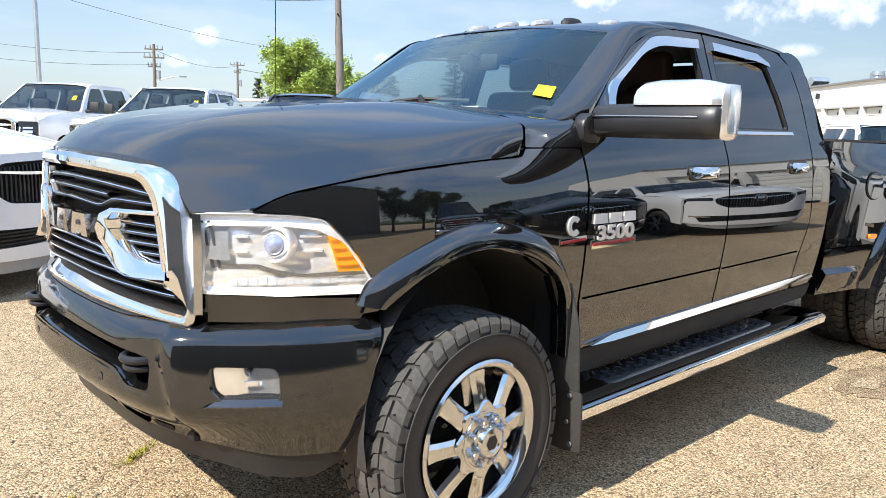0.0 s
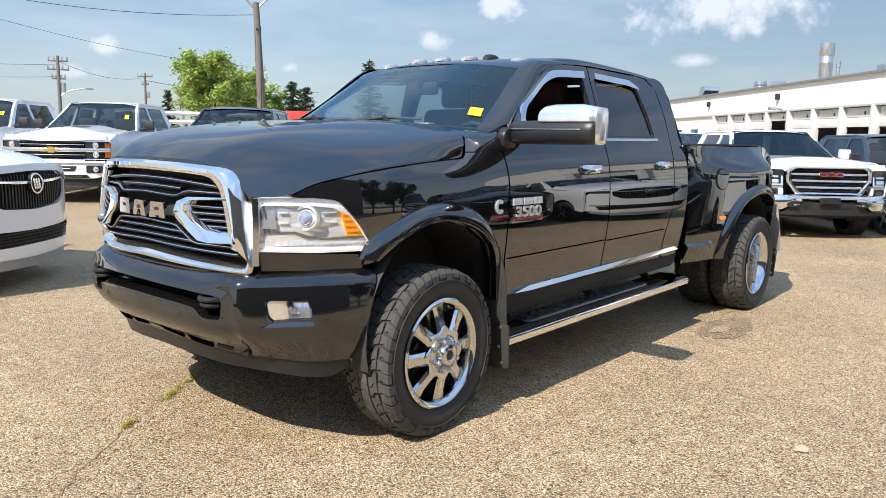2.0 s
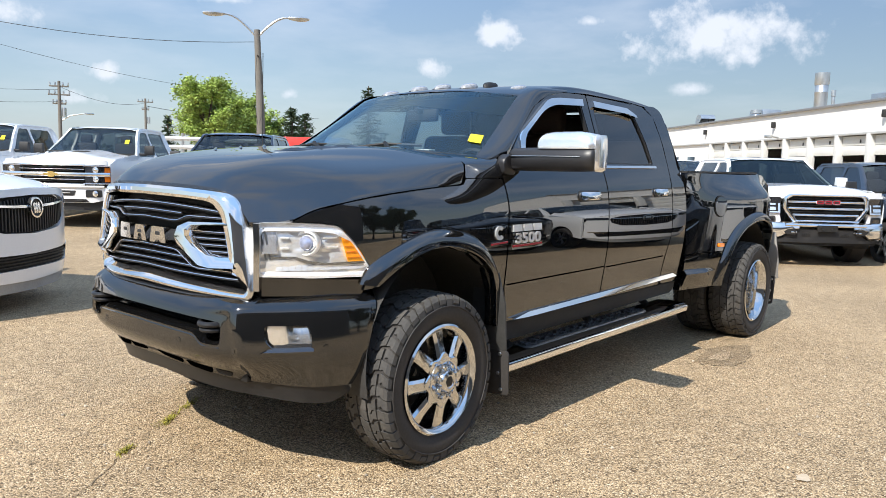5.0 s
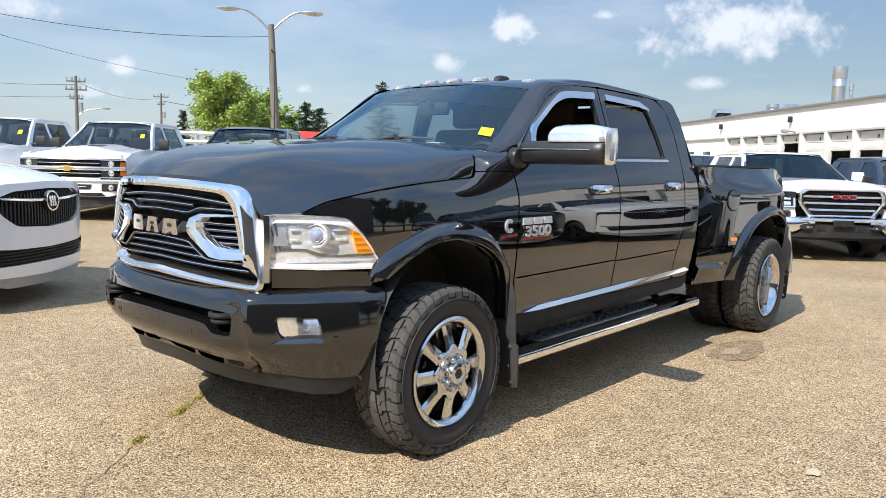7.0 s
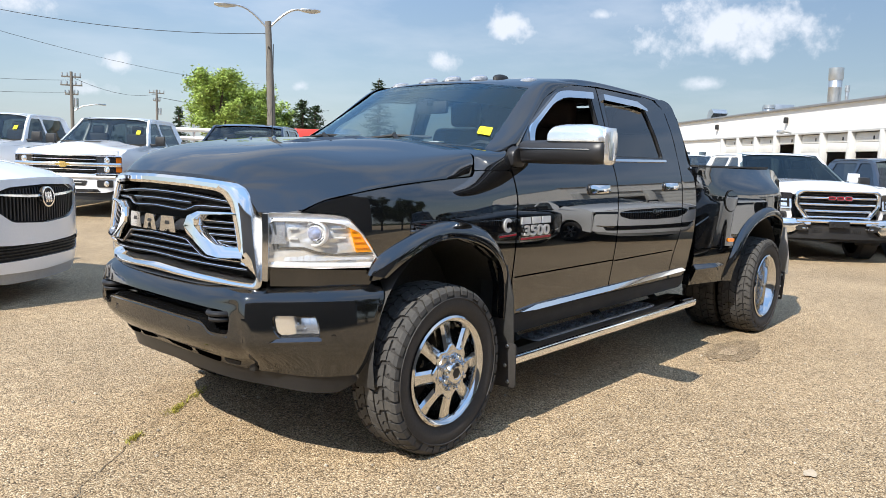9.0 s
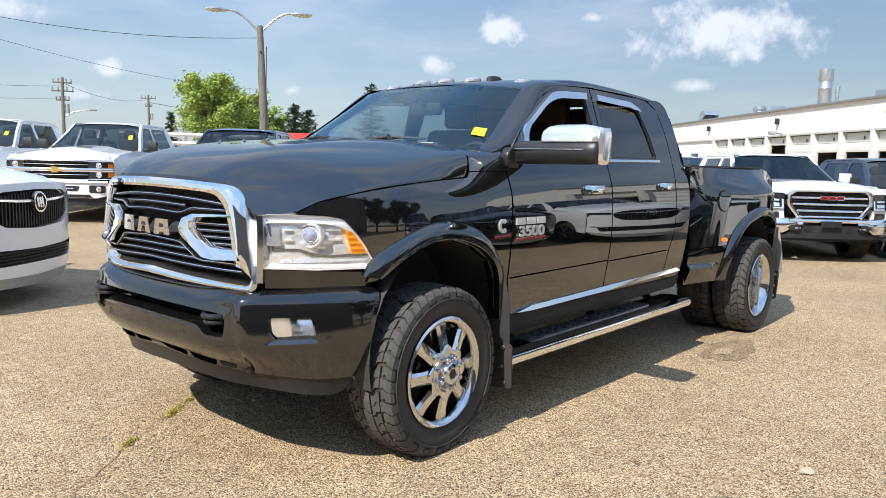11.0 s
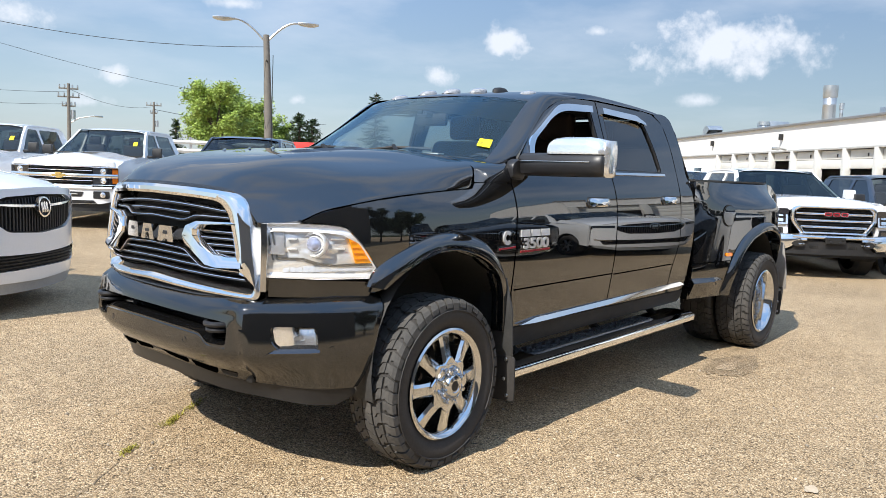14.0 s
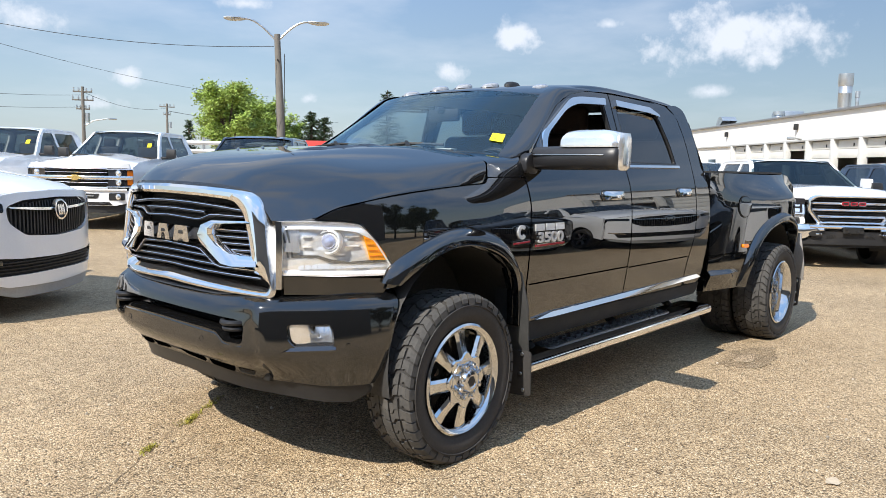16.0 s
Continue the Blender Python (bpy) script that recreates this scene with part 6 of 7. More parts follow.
    # hood, cowl, windshield, roof, back
    hw = lambda x: yz(hood0) * taper(x)
    rows = [[(x + nx * abs(y) ** 3 * .85 * (1 - x / (xw + .06)), y * hw(x + .2), z - .10 * abs(y) ** 5 + spec.get("dome", .03) * min(1, (x - .05) * 1.6) * math.exp(-(y / .45) ** 4)) for y in np.linspace(-1, 1, 17)] for x, z in zip(np.linspace(.05, xw + .06, 9), [hood0 - .01, hood0 + .055] + list(np.linspace(hood0 + .085, hood1 + .01, 7)))]
    part("hood", net(rows), paint, V)
    bw, tw = yz(belt) - .04, yz(H - .1) - .04
    rows = [[(xw + (xt - xw) * t + .10 * (1 - t) * y * y + .06 * t * y * y, y * (bw + (tw - bw) * t), (hood1 + .02) + (H - .045 - hood1 - .02) * t) for y in np.linspace(-1, 1, 9)] for t in np.linspace(0, 1, 5)]
    part("windshield", net(rows), spec.get("ws", CARGLASS), V, "windshield glass")
    rows = [[(x, y * (tw + .05), z - .06 * abs(y) ** 4) for y in np.linspace(-1, 1, 11)] for x, z in ((xt - .03, H - .05), (xt + .15, H - .01), (xt + .6, H), (xe - .4, H - .005), (xe - .1, H - .03), (xe + .02, H - .09))]
    part("roof", net(rows), paint, V)
    rows = [[(xe + (xb - xe) * t, y * (tw + (bw - tw) * t), H - .09 + (belt - H + .09) * t) for y in np.linspace(-1, 1, 5)] for t in (0, 1)]
    part("rear_window", net(rows), SIDEGLASS, V, inward=True)
    bm = bmesh.new()
    box(bm, (L - .05, 0, (zb + belt) / 2), (.06, 2 * W - .2, belt - zb), .03)
    part("tailgate", bm, paint, V)
    bm = bmesh.new()
    box(bm, (L / 2 + .2, 0, zb + .12), (L - 1.0, 1.5 * W, .10))
    box(bm, ((xw + xb) / 2, 0, belt - .25), (xb - xw - .1, 2 * W - .3, .06))
    if spec["kind"] == "pickup":
        box(bm, ((xb + L) / 2, 0, belt - .35), (L - xb - .1, 2 * W - .3, .05))
        box(bm, (xb, 0, (belt + zb) / 2), (.05, 2 * W - .3, belt - zb - .1))
    part("underbody", bm, DARK, V)
    for y in (-.42, .42):
        bm = bmesh.new()
        box(bm, (xm - .35, y, belt - .02), (.14, .46, .62), .06)
        box(bm, (xm - .33, y, belt + .36), (.09, .25, .17), .04)
        part("seat", bm, CABIN, V)
    bm = bmesh.new()
    box(bm, (xw + .42, 0, belt - .06), (.5, 2 * W - .35, .14), .05)
    part("dashboard", bm, CABIN, V)
    # yellow slip and inspection label low in the windshield corner
    if spec.get("slip"):
        at = lambda t, y: Vector((xw + (xt - xw) * t + .10 * (1 - t) * y * y + .06 * t * y * y - .012, y * (bw + (tw - bw) * t), (hood1 + .02) + (H - .045 - hood1 - .02) * t + .012))
        part("window_sticker", net([[at(.36, -.82), at(.36, -.72)], [at(.52, -.82), at(.52, -.72)]]), YELLOW, V, "yellow paper slip on the windshield")
    before = set(V.children)
    front(V, spec, lambda y: .02 + spec.get("nose_x", .22) * (abs(y) / W) ** 3)
    for ob in set(V.children) - before:   # taller noses
        ob.scale.z = spec.get("front_z", 1.0)
    return V


def fascia(V, outline, px, mat, name, label="", k=0.0, thick=.04, step=.14):
    return part(name, sheet(outline, lambda y, z: Vector((px(y) + k, y, z)), step, (1, 0, 0), thick), mat, V, label)


def bright_bar(V, y0, y1, z, h, px, k, mat, name="grille_bar", label="", depth=.03):
    """A bar with a rounded face, so that its top shows the sky and its foot the ground."""
    rows = [[(px(y) + k + depth * (1 - math.cos(a)) - depth * .5, y, z + h / 2 * math.sin(a)) for y in np.linspace(y0, y1, 13)] for a in np.linspace(-1.5, 1.5, 9)]
    return part(name, net(rows), mat, V, label)


def bright_ring(V, out, inn, px, k, mat, name, label, bulge=.05):
    """A frame between two outlines with a rounded face."""
    rows = []
    for t, o in ((0, .03), (0, -.01), (.12, -.035), (.4, -.05), (.7, -.045), (.92, -.025), (1, 0), (1, .05)):
        rows.append([(px(a[0] + (b[0] - a[0]) * t) + k + o * bulge / .05, a[0] + (b[0] - a[0]) * t, a[1] + (b[1] - a[1]) * t) for a, b in zip(out, inn)])
    return part(name, net(rows, closed=True), mat, V, label)


def chevy_front(V, sp, px):
    W, zb, h0 = sp["w"], sp["zb"], sp["hood0"]
    w = W * .92
    smoke = material("smoked_lamp", (.03, .03, .034), .08, .3, coat=1.0, var=.4, scale=14)
    fascia(V, rounded([(-w, zb + .06), (-w, .72), (w, .72), (w, zb + .06), (.72, zb + .01), (-.72, zb + .01)], .03, 3), px, sp["paint"], "bumper", "painted bumper", -.07, .12)
    bright_bar(V, -w * .97, w * .97, .728, .05, px, -.075, sp["paint"], "bumper_top", "rounded upper edge of the bumper", .05)
    fascia(V, rounded([(-.40, .575), (.40, .575), (.44, .665), (-.44, .665)], .02, 2), px, PLASTIC, "lower_intake", "dark slot in the bumper", -.078, .02)
    bright_bar(V, -.34, .34, .62, .022, px, -.084, TRIMGREY, "intake_strip")
    fascia(V, [(-.66, zb + .02), (.66, zb + .02), (.60, zb + .075), (-.60, zb + .075)], px, DARK, "lower_opening", "", -.078, .02)
    fascia(V, [(-w * .9, zb - .12), (w * .9, zb - .12), (w * .95, zb + .06), (-w * .95, zb + .06)], px, PLASTIC, "air_dam", "black plastic air dam", -.02, .06)
    for s in (-1, 1):
        fascia(V, rounded([(s * .60, .545), (s * .86, .545), (s * .86, .675), (s * .60, .675)], .02, 2), px, PLASTIC, "fog_recess", "", -.077, .02)
        bm = lathe(bmesh.new(), [(.052, .0), (.052, -.02), (.04, -.03), (0, -.032)], 16, "x")
        part("fog_lamp", shift(bm, Matrix.Translation((px(.75) - .075, s * .76, .61))), REFLECTOR, V, "round fog lamp")
        bm = tube(bmesh.new(), [(px(.5) - .05, s * .45, zb + .04), (px(.5) - .12, s * .47, zb + .04), (px(.5) - .12, s * .55, zb + .04), (px(.5) - .05, s * .57, zb + .04)], .016, 6)
        part("tow_hook", bm, DARK, V)
        for z0, z1 in ((.80, .93), (.97, 1.09)):
            hl = fascia(V, rounded([(s * .58, z0), (s * .97 * W, z0), (s * .97 * W, z1), (s * .58, z1)], .02, 2), px, smoke, "headlight", "stacked headlight with amber corner", -.03, .06)
            bm = lathe(bmesh.new(), [(.054, .0), (.054, -.010), (.044, -.012), (.036, -.004), (.026, -.016), (0, -.024)], 18, "x")
            part("bulb", shift(bm, Matrix.Translation((px(.75) - .034, s * .755, (z0 + z1) / 2))), REFLECTOR, hl)
            part("amber_corner", sheet([(s * .885 * W, z0 + .018), (s * .968 * W, z0 + .018), (s * .968 * W, z1 - .018), (s * .885 * W, z1 - .018)], lambda y, z: Vector((px(y) - .036, y, z)), .1, (1, 0, 0), .01), AMBER_DULL if s < 0 else smoke, hl)
        for z, hh in ((1.100, .022), (.787, .022)):
            bright_bar(V, s * .56, s * .97 * W, z, hh, px, -.045, VCHROME, "lamp_trim")
    fascia(V, [(-.57, .74), (.57, .74), (.57, 1.13), (-.57, 1.13)], px, DARK, "grille_back", "", .02, .02)
    for z, hh in ((1.112, .040), (1.040, .022), (.948, .085), (.862, .022), (.772, .045)):
        wide = .97 * W if hh > .08 else .58
        bright_bar(V, -wide, wide, z, hh, px, -.040, VCHROME, "grille_bar", "chrome grille bar", .045)
    for z in (1.075, 1.008, .892, .83):
        bright_bar(V, -.56, .56, z, .012, px, -.01, PLASTIC, "grille_rib")
    fascia(V, [(-.15, .925), (-.11, .968), (-.05, .968), (-.05, .998), (.06, .998), (.06, .968), (.15, .968), (.11, .925), (.05, .925), (.05, .895), (-.06, .895), (-.06, .925)], px, GOLD, "emblem", "gold emblem shape", -.085, .03)
    fascia(V, [(-w, 1.12), (w, 1.12), (w * .98, h0 + .01), (-w * .98, h0 + .01)], px, sp["paint"], "nose_panel", "", -.01, .05)
    for y in (-.24, .24):
        for dx in (0, .07):
            bm = bmesh.new()
            box(bm, (.66 + dx, y, h0 + .165 + dx * .12), (.030, .30, .014), .005)
            part("hood_vent", bm, PLASTIC, V, "dark hood vent")


def gmc_front(V, sp, px):
    W, zb, h0 = sp["w"], sp["zb"], sp["hood0"]
    w = W * .93
    top = max(1.172, (h0 + .004) / sp.get("front_z", 1.0))
    smoke = material("smoked_lamp", (.03, .03, .034), .08, .3, coat=1.0, var=.4, scale=14)
    # chrome bumper: rounded upper band, flat corners, black lower half with openings
    bright_bar(V, -.62, .62, .690, .07, px, -.085, VCHROME, "bumper", "chrome bumper", .06)
    for s in (-1, 1):
        rows = [[(px(y) - .10 + o, y, z + dz * (1 - smooth(.48, .72, abs(y)))) for y in np.linspace(s * .42, s * w, 15)] for z, dz, o in ((.735, .0, .07), (.722, .0, .025), (.695, .0, .0), (.61, .03, -.010), (.50, .13, -.002), (.475, .15, .04))]
        part("bumper_corner", net(rows), VCHROME, V, "chrome bumper corner")
    fascia(V, rounded([(-w * .98, .42), (w * .98, .42), (w, .46), (.66, .47), (.46, .625), (-.46, .625), (-.66, .47), (-w, .46)], .02, 3), px, PLASTIC, "lower_bumper", "black plastic lower bumper", -.060, .10)
    for s in (-1, 1):
        fascia(V, [(s * w, .70), (s * .66, .74), (s * .70, .98), (s * w, 1.0)], px, sp["paint"], "cheek_panel", "", -.02, .05)
        fascia(V, rounded([(s * .46, .545), (s * .60, .545), (s * .64, .585), (s * .58, .63), (s * .48, .63)], .02, 3), px, DARK, "tow_opening", "dark tow hook opening", -.118, .02)
        bm = tube(bmesh.new(), [(px(.5) - .05, s * .44, .58), (px(.5) - .11, s * .46, .58), (px(.5) - .11, s * .53, .58), (px(.5) - .05, s * .55, .58)], .014, 6)
        part("tow_hook", bm, ALU, V)
        for k in range(5):
            bm = bmesh.new()
            box(bm, (px(.3) - .068, s * (.24 + .028 * k), .545), (.012, .012, .045), .002)
            part("vent_rib", bm, DARK, V)
    fascia(V, [(-.15, .60), (.15, .60), (.15, .695), (-.15, .695)], px, DARK, "plate_holder", "dark empty plate holder", -.130, .02)
    for y, z in ((-.07, .625), (.07, .625), (-.11, .67), (.11, .67)):
        bm = lathe(bmesh.new(), [(.018, 0), (.018, -.008), (0, -.010)], 10, "x")
        part("plate_bolt", shift(bm, Matrix.Translation((px(0) - .130, y, z))), PLASTIC, V)
    fascia(V, [(-w * .9, zb), (w * .9, zb), (w * .95, .44), (-w * .95, .44)], px, DARK, "air_dam", "", -.03, .06)
    out = rounded([(-.36, .735), (-.50, .728), (-.655, .93), (-.655, 1.12), (-.58, 1.165), (.58, 1.165), (.655, 1.12), (.655, .93), (.50, .728), (.36, .735)], .03, 3)
    inn = [(y * .885, .955 + (z - .955) * .80) for y, z in out]
    bright_ring(V, out, inn, px, -.045, VCHROME, "grille_frame", "chrome grille frame", .05)
    fascia(V, inn, px, DARK, "grille_back", "", .0, .02)
    for z, e in ((.845, .50), (.945, .57), (1.045, .575)):
        bright_bar(V, -e, e, z, .048, px, -.035, VCHROME, "grille_bar", "chrome grille bar", .04)
    for z in (.795, .895, .995, 1.095):
        bright_bar(V, -.55, .55, z, .014, px, -.005, PLASTIC, "grille_rib")
    for y in (-.125, .0, .125):
        fascia(V, rounded([(y - .058, 1.010), (y + .058, 1.010), (y + .058, 1.080), (y - .058, 1.080)], .02, 3), px, VCHROME, "badge_edge", "", -.080, .02)
        fascia(V, rounded([(y - .050, 1.018), (y + .050, 1.018), (y + .050, 1.072), (y - .050, 1.072)], .016, 3), px, BADGERED, "badge_block", "red badge block with chrome edge", -.086, .01)
        fascia(V, rounded([(y - .030, 1.034), (y + .038, 1.034), (y + .038, 1.057), (y - .030, 1.057)], .008, 2), px, PLASTIC, "badge_slit", "", -.089, .005)
    for s in (-1, 1):
        hl = fascia(V, rounded([(s * .68, .86), (s * .94 * W, .86), (s * .96 * W, 1.11), (s * .68, 1.11)], .02, 2), px, smoke, "headlight", "clear C-shaped headlight", -.03, .06)
        for o in ([(.69, 1.075), (.94, 1.080), (.94, 1.100), (.69, 1.100)], [(.69, .87), (.715, .87), (.715, 1.09), (.69, 1.09)], [(.69, .868), (.90, .868), (.90, .890), (.69, .890)], [(.75, .985), (.90, .985), (.90, 1.045), (.75, 1.045)], [(.75, .905), (.90, .905), (.90, .955), (.75, .955)]):
            part("lamp_bar", sheet(rounded([(s * y, z) for y, z in o], .008, 2), lambda y, zz: Vector((px(y) - .038 + .25 * (zz - .98), y, zz)), .1, (1, 0, 0), .02), REFLECTOR, hl)
        fascia(V, rounded([(s * .73, .715), (s * .92 * W, .70), (s * .92 * W, .815), (s * .74, .82)], .02, 2), px, PLASTIC, "fog_recess", "", -.035, .02)
        fascia(V, rounded([(s * .76, .74), (s * .88 * W, .73), (s * .88 * W, .79), (s * .77, .795)], .01, 2), px, smoke, "fog_lamp", "dark fog lamp", -.040, .01)
    fascia(V, [(-w, 1.0), (-.66, 1.09), (-.58, 1.165), (.58, 1.165), (.66, 1.09), (w, 1.0), (w * .98, top), (-w * .98, top)], px, sp["paint"], "nose_panel", "", -.01, .05)


def buick_front(V, sp, px):
    W = sp["w"]
    w = W * .93
    grille = rounded([(-.62, 1.00), (-.60, .86), (-.44, .745), (0, .715), (.44, .745), (.60, .86), (.62, 1.00), (.45, 1.055), (0, 1.07), (-.45, 1.055)], .05, 4)
    slot = rounded([(-.76, .40), (.76, .40), (.84, .575), (.5, .545), (0, .53), (-.5, .545), (-.84, .575)], .03, 3)
    skin = [(-w, .40), (-.6, .30), (0, .28), (.6, .30), (w, .40), (w * 1.0, .90), (w * .94, 1.06), (.5, 1.12), (0, 1.135), (-.5, 1.12), (-w * .94, 1.06), (-w * 1.0, .90)]
    bow = lambda k: (lambda y, z: Vector((px(y) - .05 + k + .25 * max(0, z - .95) ** 1.3 + .10 * max(0, .5 - z), y, z)))
    lay = lambda o, mat, name, label="", k=0., t=.04, st=.08: part(name, sheet(o, bow(k), st, (1, 0, 0), t), mat, V, label)
    flip = lambda p: [(b, a) for a, b in p]
    lay(keyhole(flip(clip(flip(skin), .64, 9)), grille), sp["paint"], "bumper_skin", "white bumper skin")
    lay(keyhole(flip(clip(flip(skin), -9, .64)), slot), sp["paint"], "lower_bumper_skin", "white lower bumper skin")
    lay(grille, DARK, "grille_back", "black grille", .05, .01)
    for y in np.arange(-.56, .57, .04):
        zl, zh = .735 + .10 * (abs(y) / .6) ** 3, 1.045 - .05 * (abs(y) / .6) ** 2
        lay([(y - .008, zl), (y + .008, zl), (y + .008, zh), (y - .008, zh)], PLASTIC, "grille_slat", "", .015, .03)
    for s in (-1, 1):
        lay([(s * .10, .955), (s * .30, .962), (s * .58, .985), (s * .60, 1.0), (s * .30, .985), (s * .10, .978)], VCHROME, "wing_bar", "chrome wing bar", -.01, .03)
        lay(rounded([(s * .64, .95), (s * .92, .98), (s * .93, 1.06), (s * .64, 1.03)], .02, 2), DARKGLASS, "headlight", "slim headlight", -.006, .02)
        lay(rounded([(s * .66, .50), (s * .90, .56), (s * .90, .60), (s * .66, .54)], .01, 2), VCHROME, "lower_trim", "chrome lower trim", -.004, .02)
    ring = keyhole(arc(0, .955, .096, 0, 360, 28)[:-1], arc(0, .955, .080, 0, 360, 28)[:-1])
    lay(ring, VCHROME, "emblem_ring", "round chrome emblem", -.03, .03)
    for dy in (-.035, .0, .035):
        lay([(dy - .022, .91), (dy + .004, .90), (dy + .022, .99), (dy - .004, 1.005)], VCHROME, "emblem_shape", "", -.03, .02)
    lay(arc(0, .955, .084, 0, 360, 24)[:-1], PLASTIC, "emblem_back", "", -.012, .02)
    lay(slot, DARK, "lower_grille", "dark lower grille", .03, .01)
    for z in (.425, .455, .485, .51):
        lay([(-.70, z), (.70, z), (.70, z + .01), (-.70, z + .01)], PLASTIC, "slot_bar", "", .01, .02)
    lay([(-w * .98, .40), (-.6, .305), (0, .285), (.6, .305), (w * .98, .40), (w * .9, .30), (.5, .20), (0, .19), (-.5, .20), (-w * .9, .30)], material("grey_skid", (.33, .33, .32), .5), "skid_plate", "grey lower skid plate", .015, .05)


PICKUP = dict(kind="pickup", w=1.01, h=1.93, belt=1.26, hood0=1.20, hood1=1.32, xf=.98, xr=4.62, r=.40, xw=1.62, xt=2.42, xe=4.02, xb=4.22, len=5.90, zb=.38, doors=(1.78, 2.86, 3.86), rear_top=1.34)
SUV = dict(kind="suv", w=1.0, h=1.78, belt=1.20, hood0=1.13, hood1=1.35, xf=.98, xr=4.04, r=.37, xw=1.45, xt=2.30, xe=4.75, xb=5.0, len=5.18, zb=.26, doors=(1.66, 2.72, 3.66), nose=.10, nose_x=.36, rim=ALU)
place = lambda x, y, heading, tall=1.0, drop=0.0: Matrix.Translation((x, y, .0155 * max(0, min(y, 16) - 2.6) + drop)) @ Matrix.Rotation(radians(heading - 180), 4, "Z") @ Matrix.Diagonal((1, 1, tall, 1))
ROW = "pickups parked in rows"
build_vehicle("pickup_truck", "white heavy-duty pickup with chrome grille and gold emblem, parked nose out", "pickup truck",
              dict(PICKUP, paint=WHITE, h=1.90, belt=1.27, hood0=1.19, hood1=1.32, zb=.44, r=.40, dome=.07, slip=True), place(3.08, 11.1, 223, 1.04), chevy_front, ROW)
build_vehicle("pickup_truck", "white crew pickup with chrome bumper beside another white pickup", "pickup truck",
              dict(PICKUP, paint=SILVERPAINT, slip=True, h=1.90, belt=1.27, hood0=1.19, hood1=1.32, zb=.44, r=.40), place(1.36, 13.0, 223, 1.04), gmc_front, ROW)
build_vehicle("pickup_truck", "dark blue crew pickup parked between rows", "pickup truck",
              dict(PICKUP, paint=NAVY, glass=TINTED, h=1.97, belt=1.30), place(4.6, 8.5, 222, .98), gmc_front, ROW)
build_vehicle("pickup_truck", "white pickup with chrome bumper and red badge, facing the aisle", "pickup truck",
              dict(PICKUP, paint=WHITE, h=1.89, belt=1.29, hood0=1.285, hood1=1.36, far=-1, front_z=1.075, glass=TINTED, mirror=WHITE, ws=glass("shaded_windshield", (.11, .15, .165), ior=1.6, shine=(.42, .56, .64))), place(9.95, -.30, 219, .94, -.04), gmc_front, ROW)
build_vehicle("pickup_truck", "dark blue crew pickup with black mirrors beside a white one", "pickup truck",
              dict(PICKUP, paint=NAVY, glass=TINTED, h=1.92, belt=1.28, far=-1), place(11.4, -2.2, 219, .91, -.05), chevy_front, ROW)
build_vehicle("family_car", "white seven-seat car with black grille and chrome wing bar", "car",
              dict(SUV, paint=WHITE), place(.03, 4.03, 307), buick_front, "white family cars")
build_vehicle("family_car", "white seven-seat car facing the black pickup's doors", "car",
              dict(SUV, paint=WHITE), place(8.1, -3.75, 121), buick_front, "white family cars")
build_vehicle("family_car", "white car parked far off near the service building", "car",
              dict(SUV, paint=WHITE), place(21, 6.0, 222), buick_front, "white family cars")
# dark cars in the row across the aisle, mirrored in the black paint
for k in range(1, 3):
    build_vehicle("family_car" if k == 1 else "pickup_truck", "black seven-seat car beside a white one, nose to the aisle" if k == 1 else "black crew pickup parked nose out across the aisle", "car" if k == 1 else "pickup truck",
                  dict(SUV, paint=BLACKPAINT) if k == 1 else dict(PICKUP, paint=BLACKPAINT, glass=TINTED, h=1.92, belt=1.28), place(8.1 - 2.14 * k, -3.75 - 1.23 * k, 121), buick_front if k == 1 else gmc_front, "cars across the aisle")

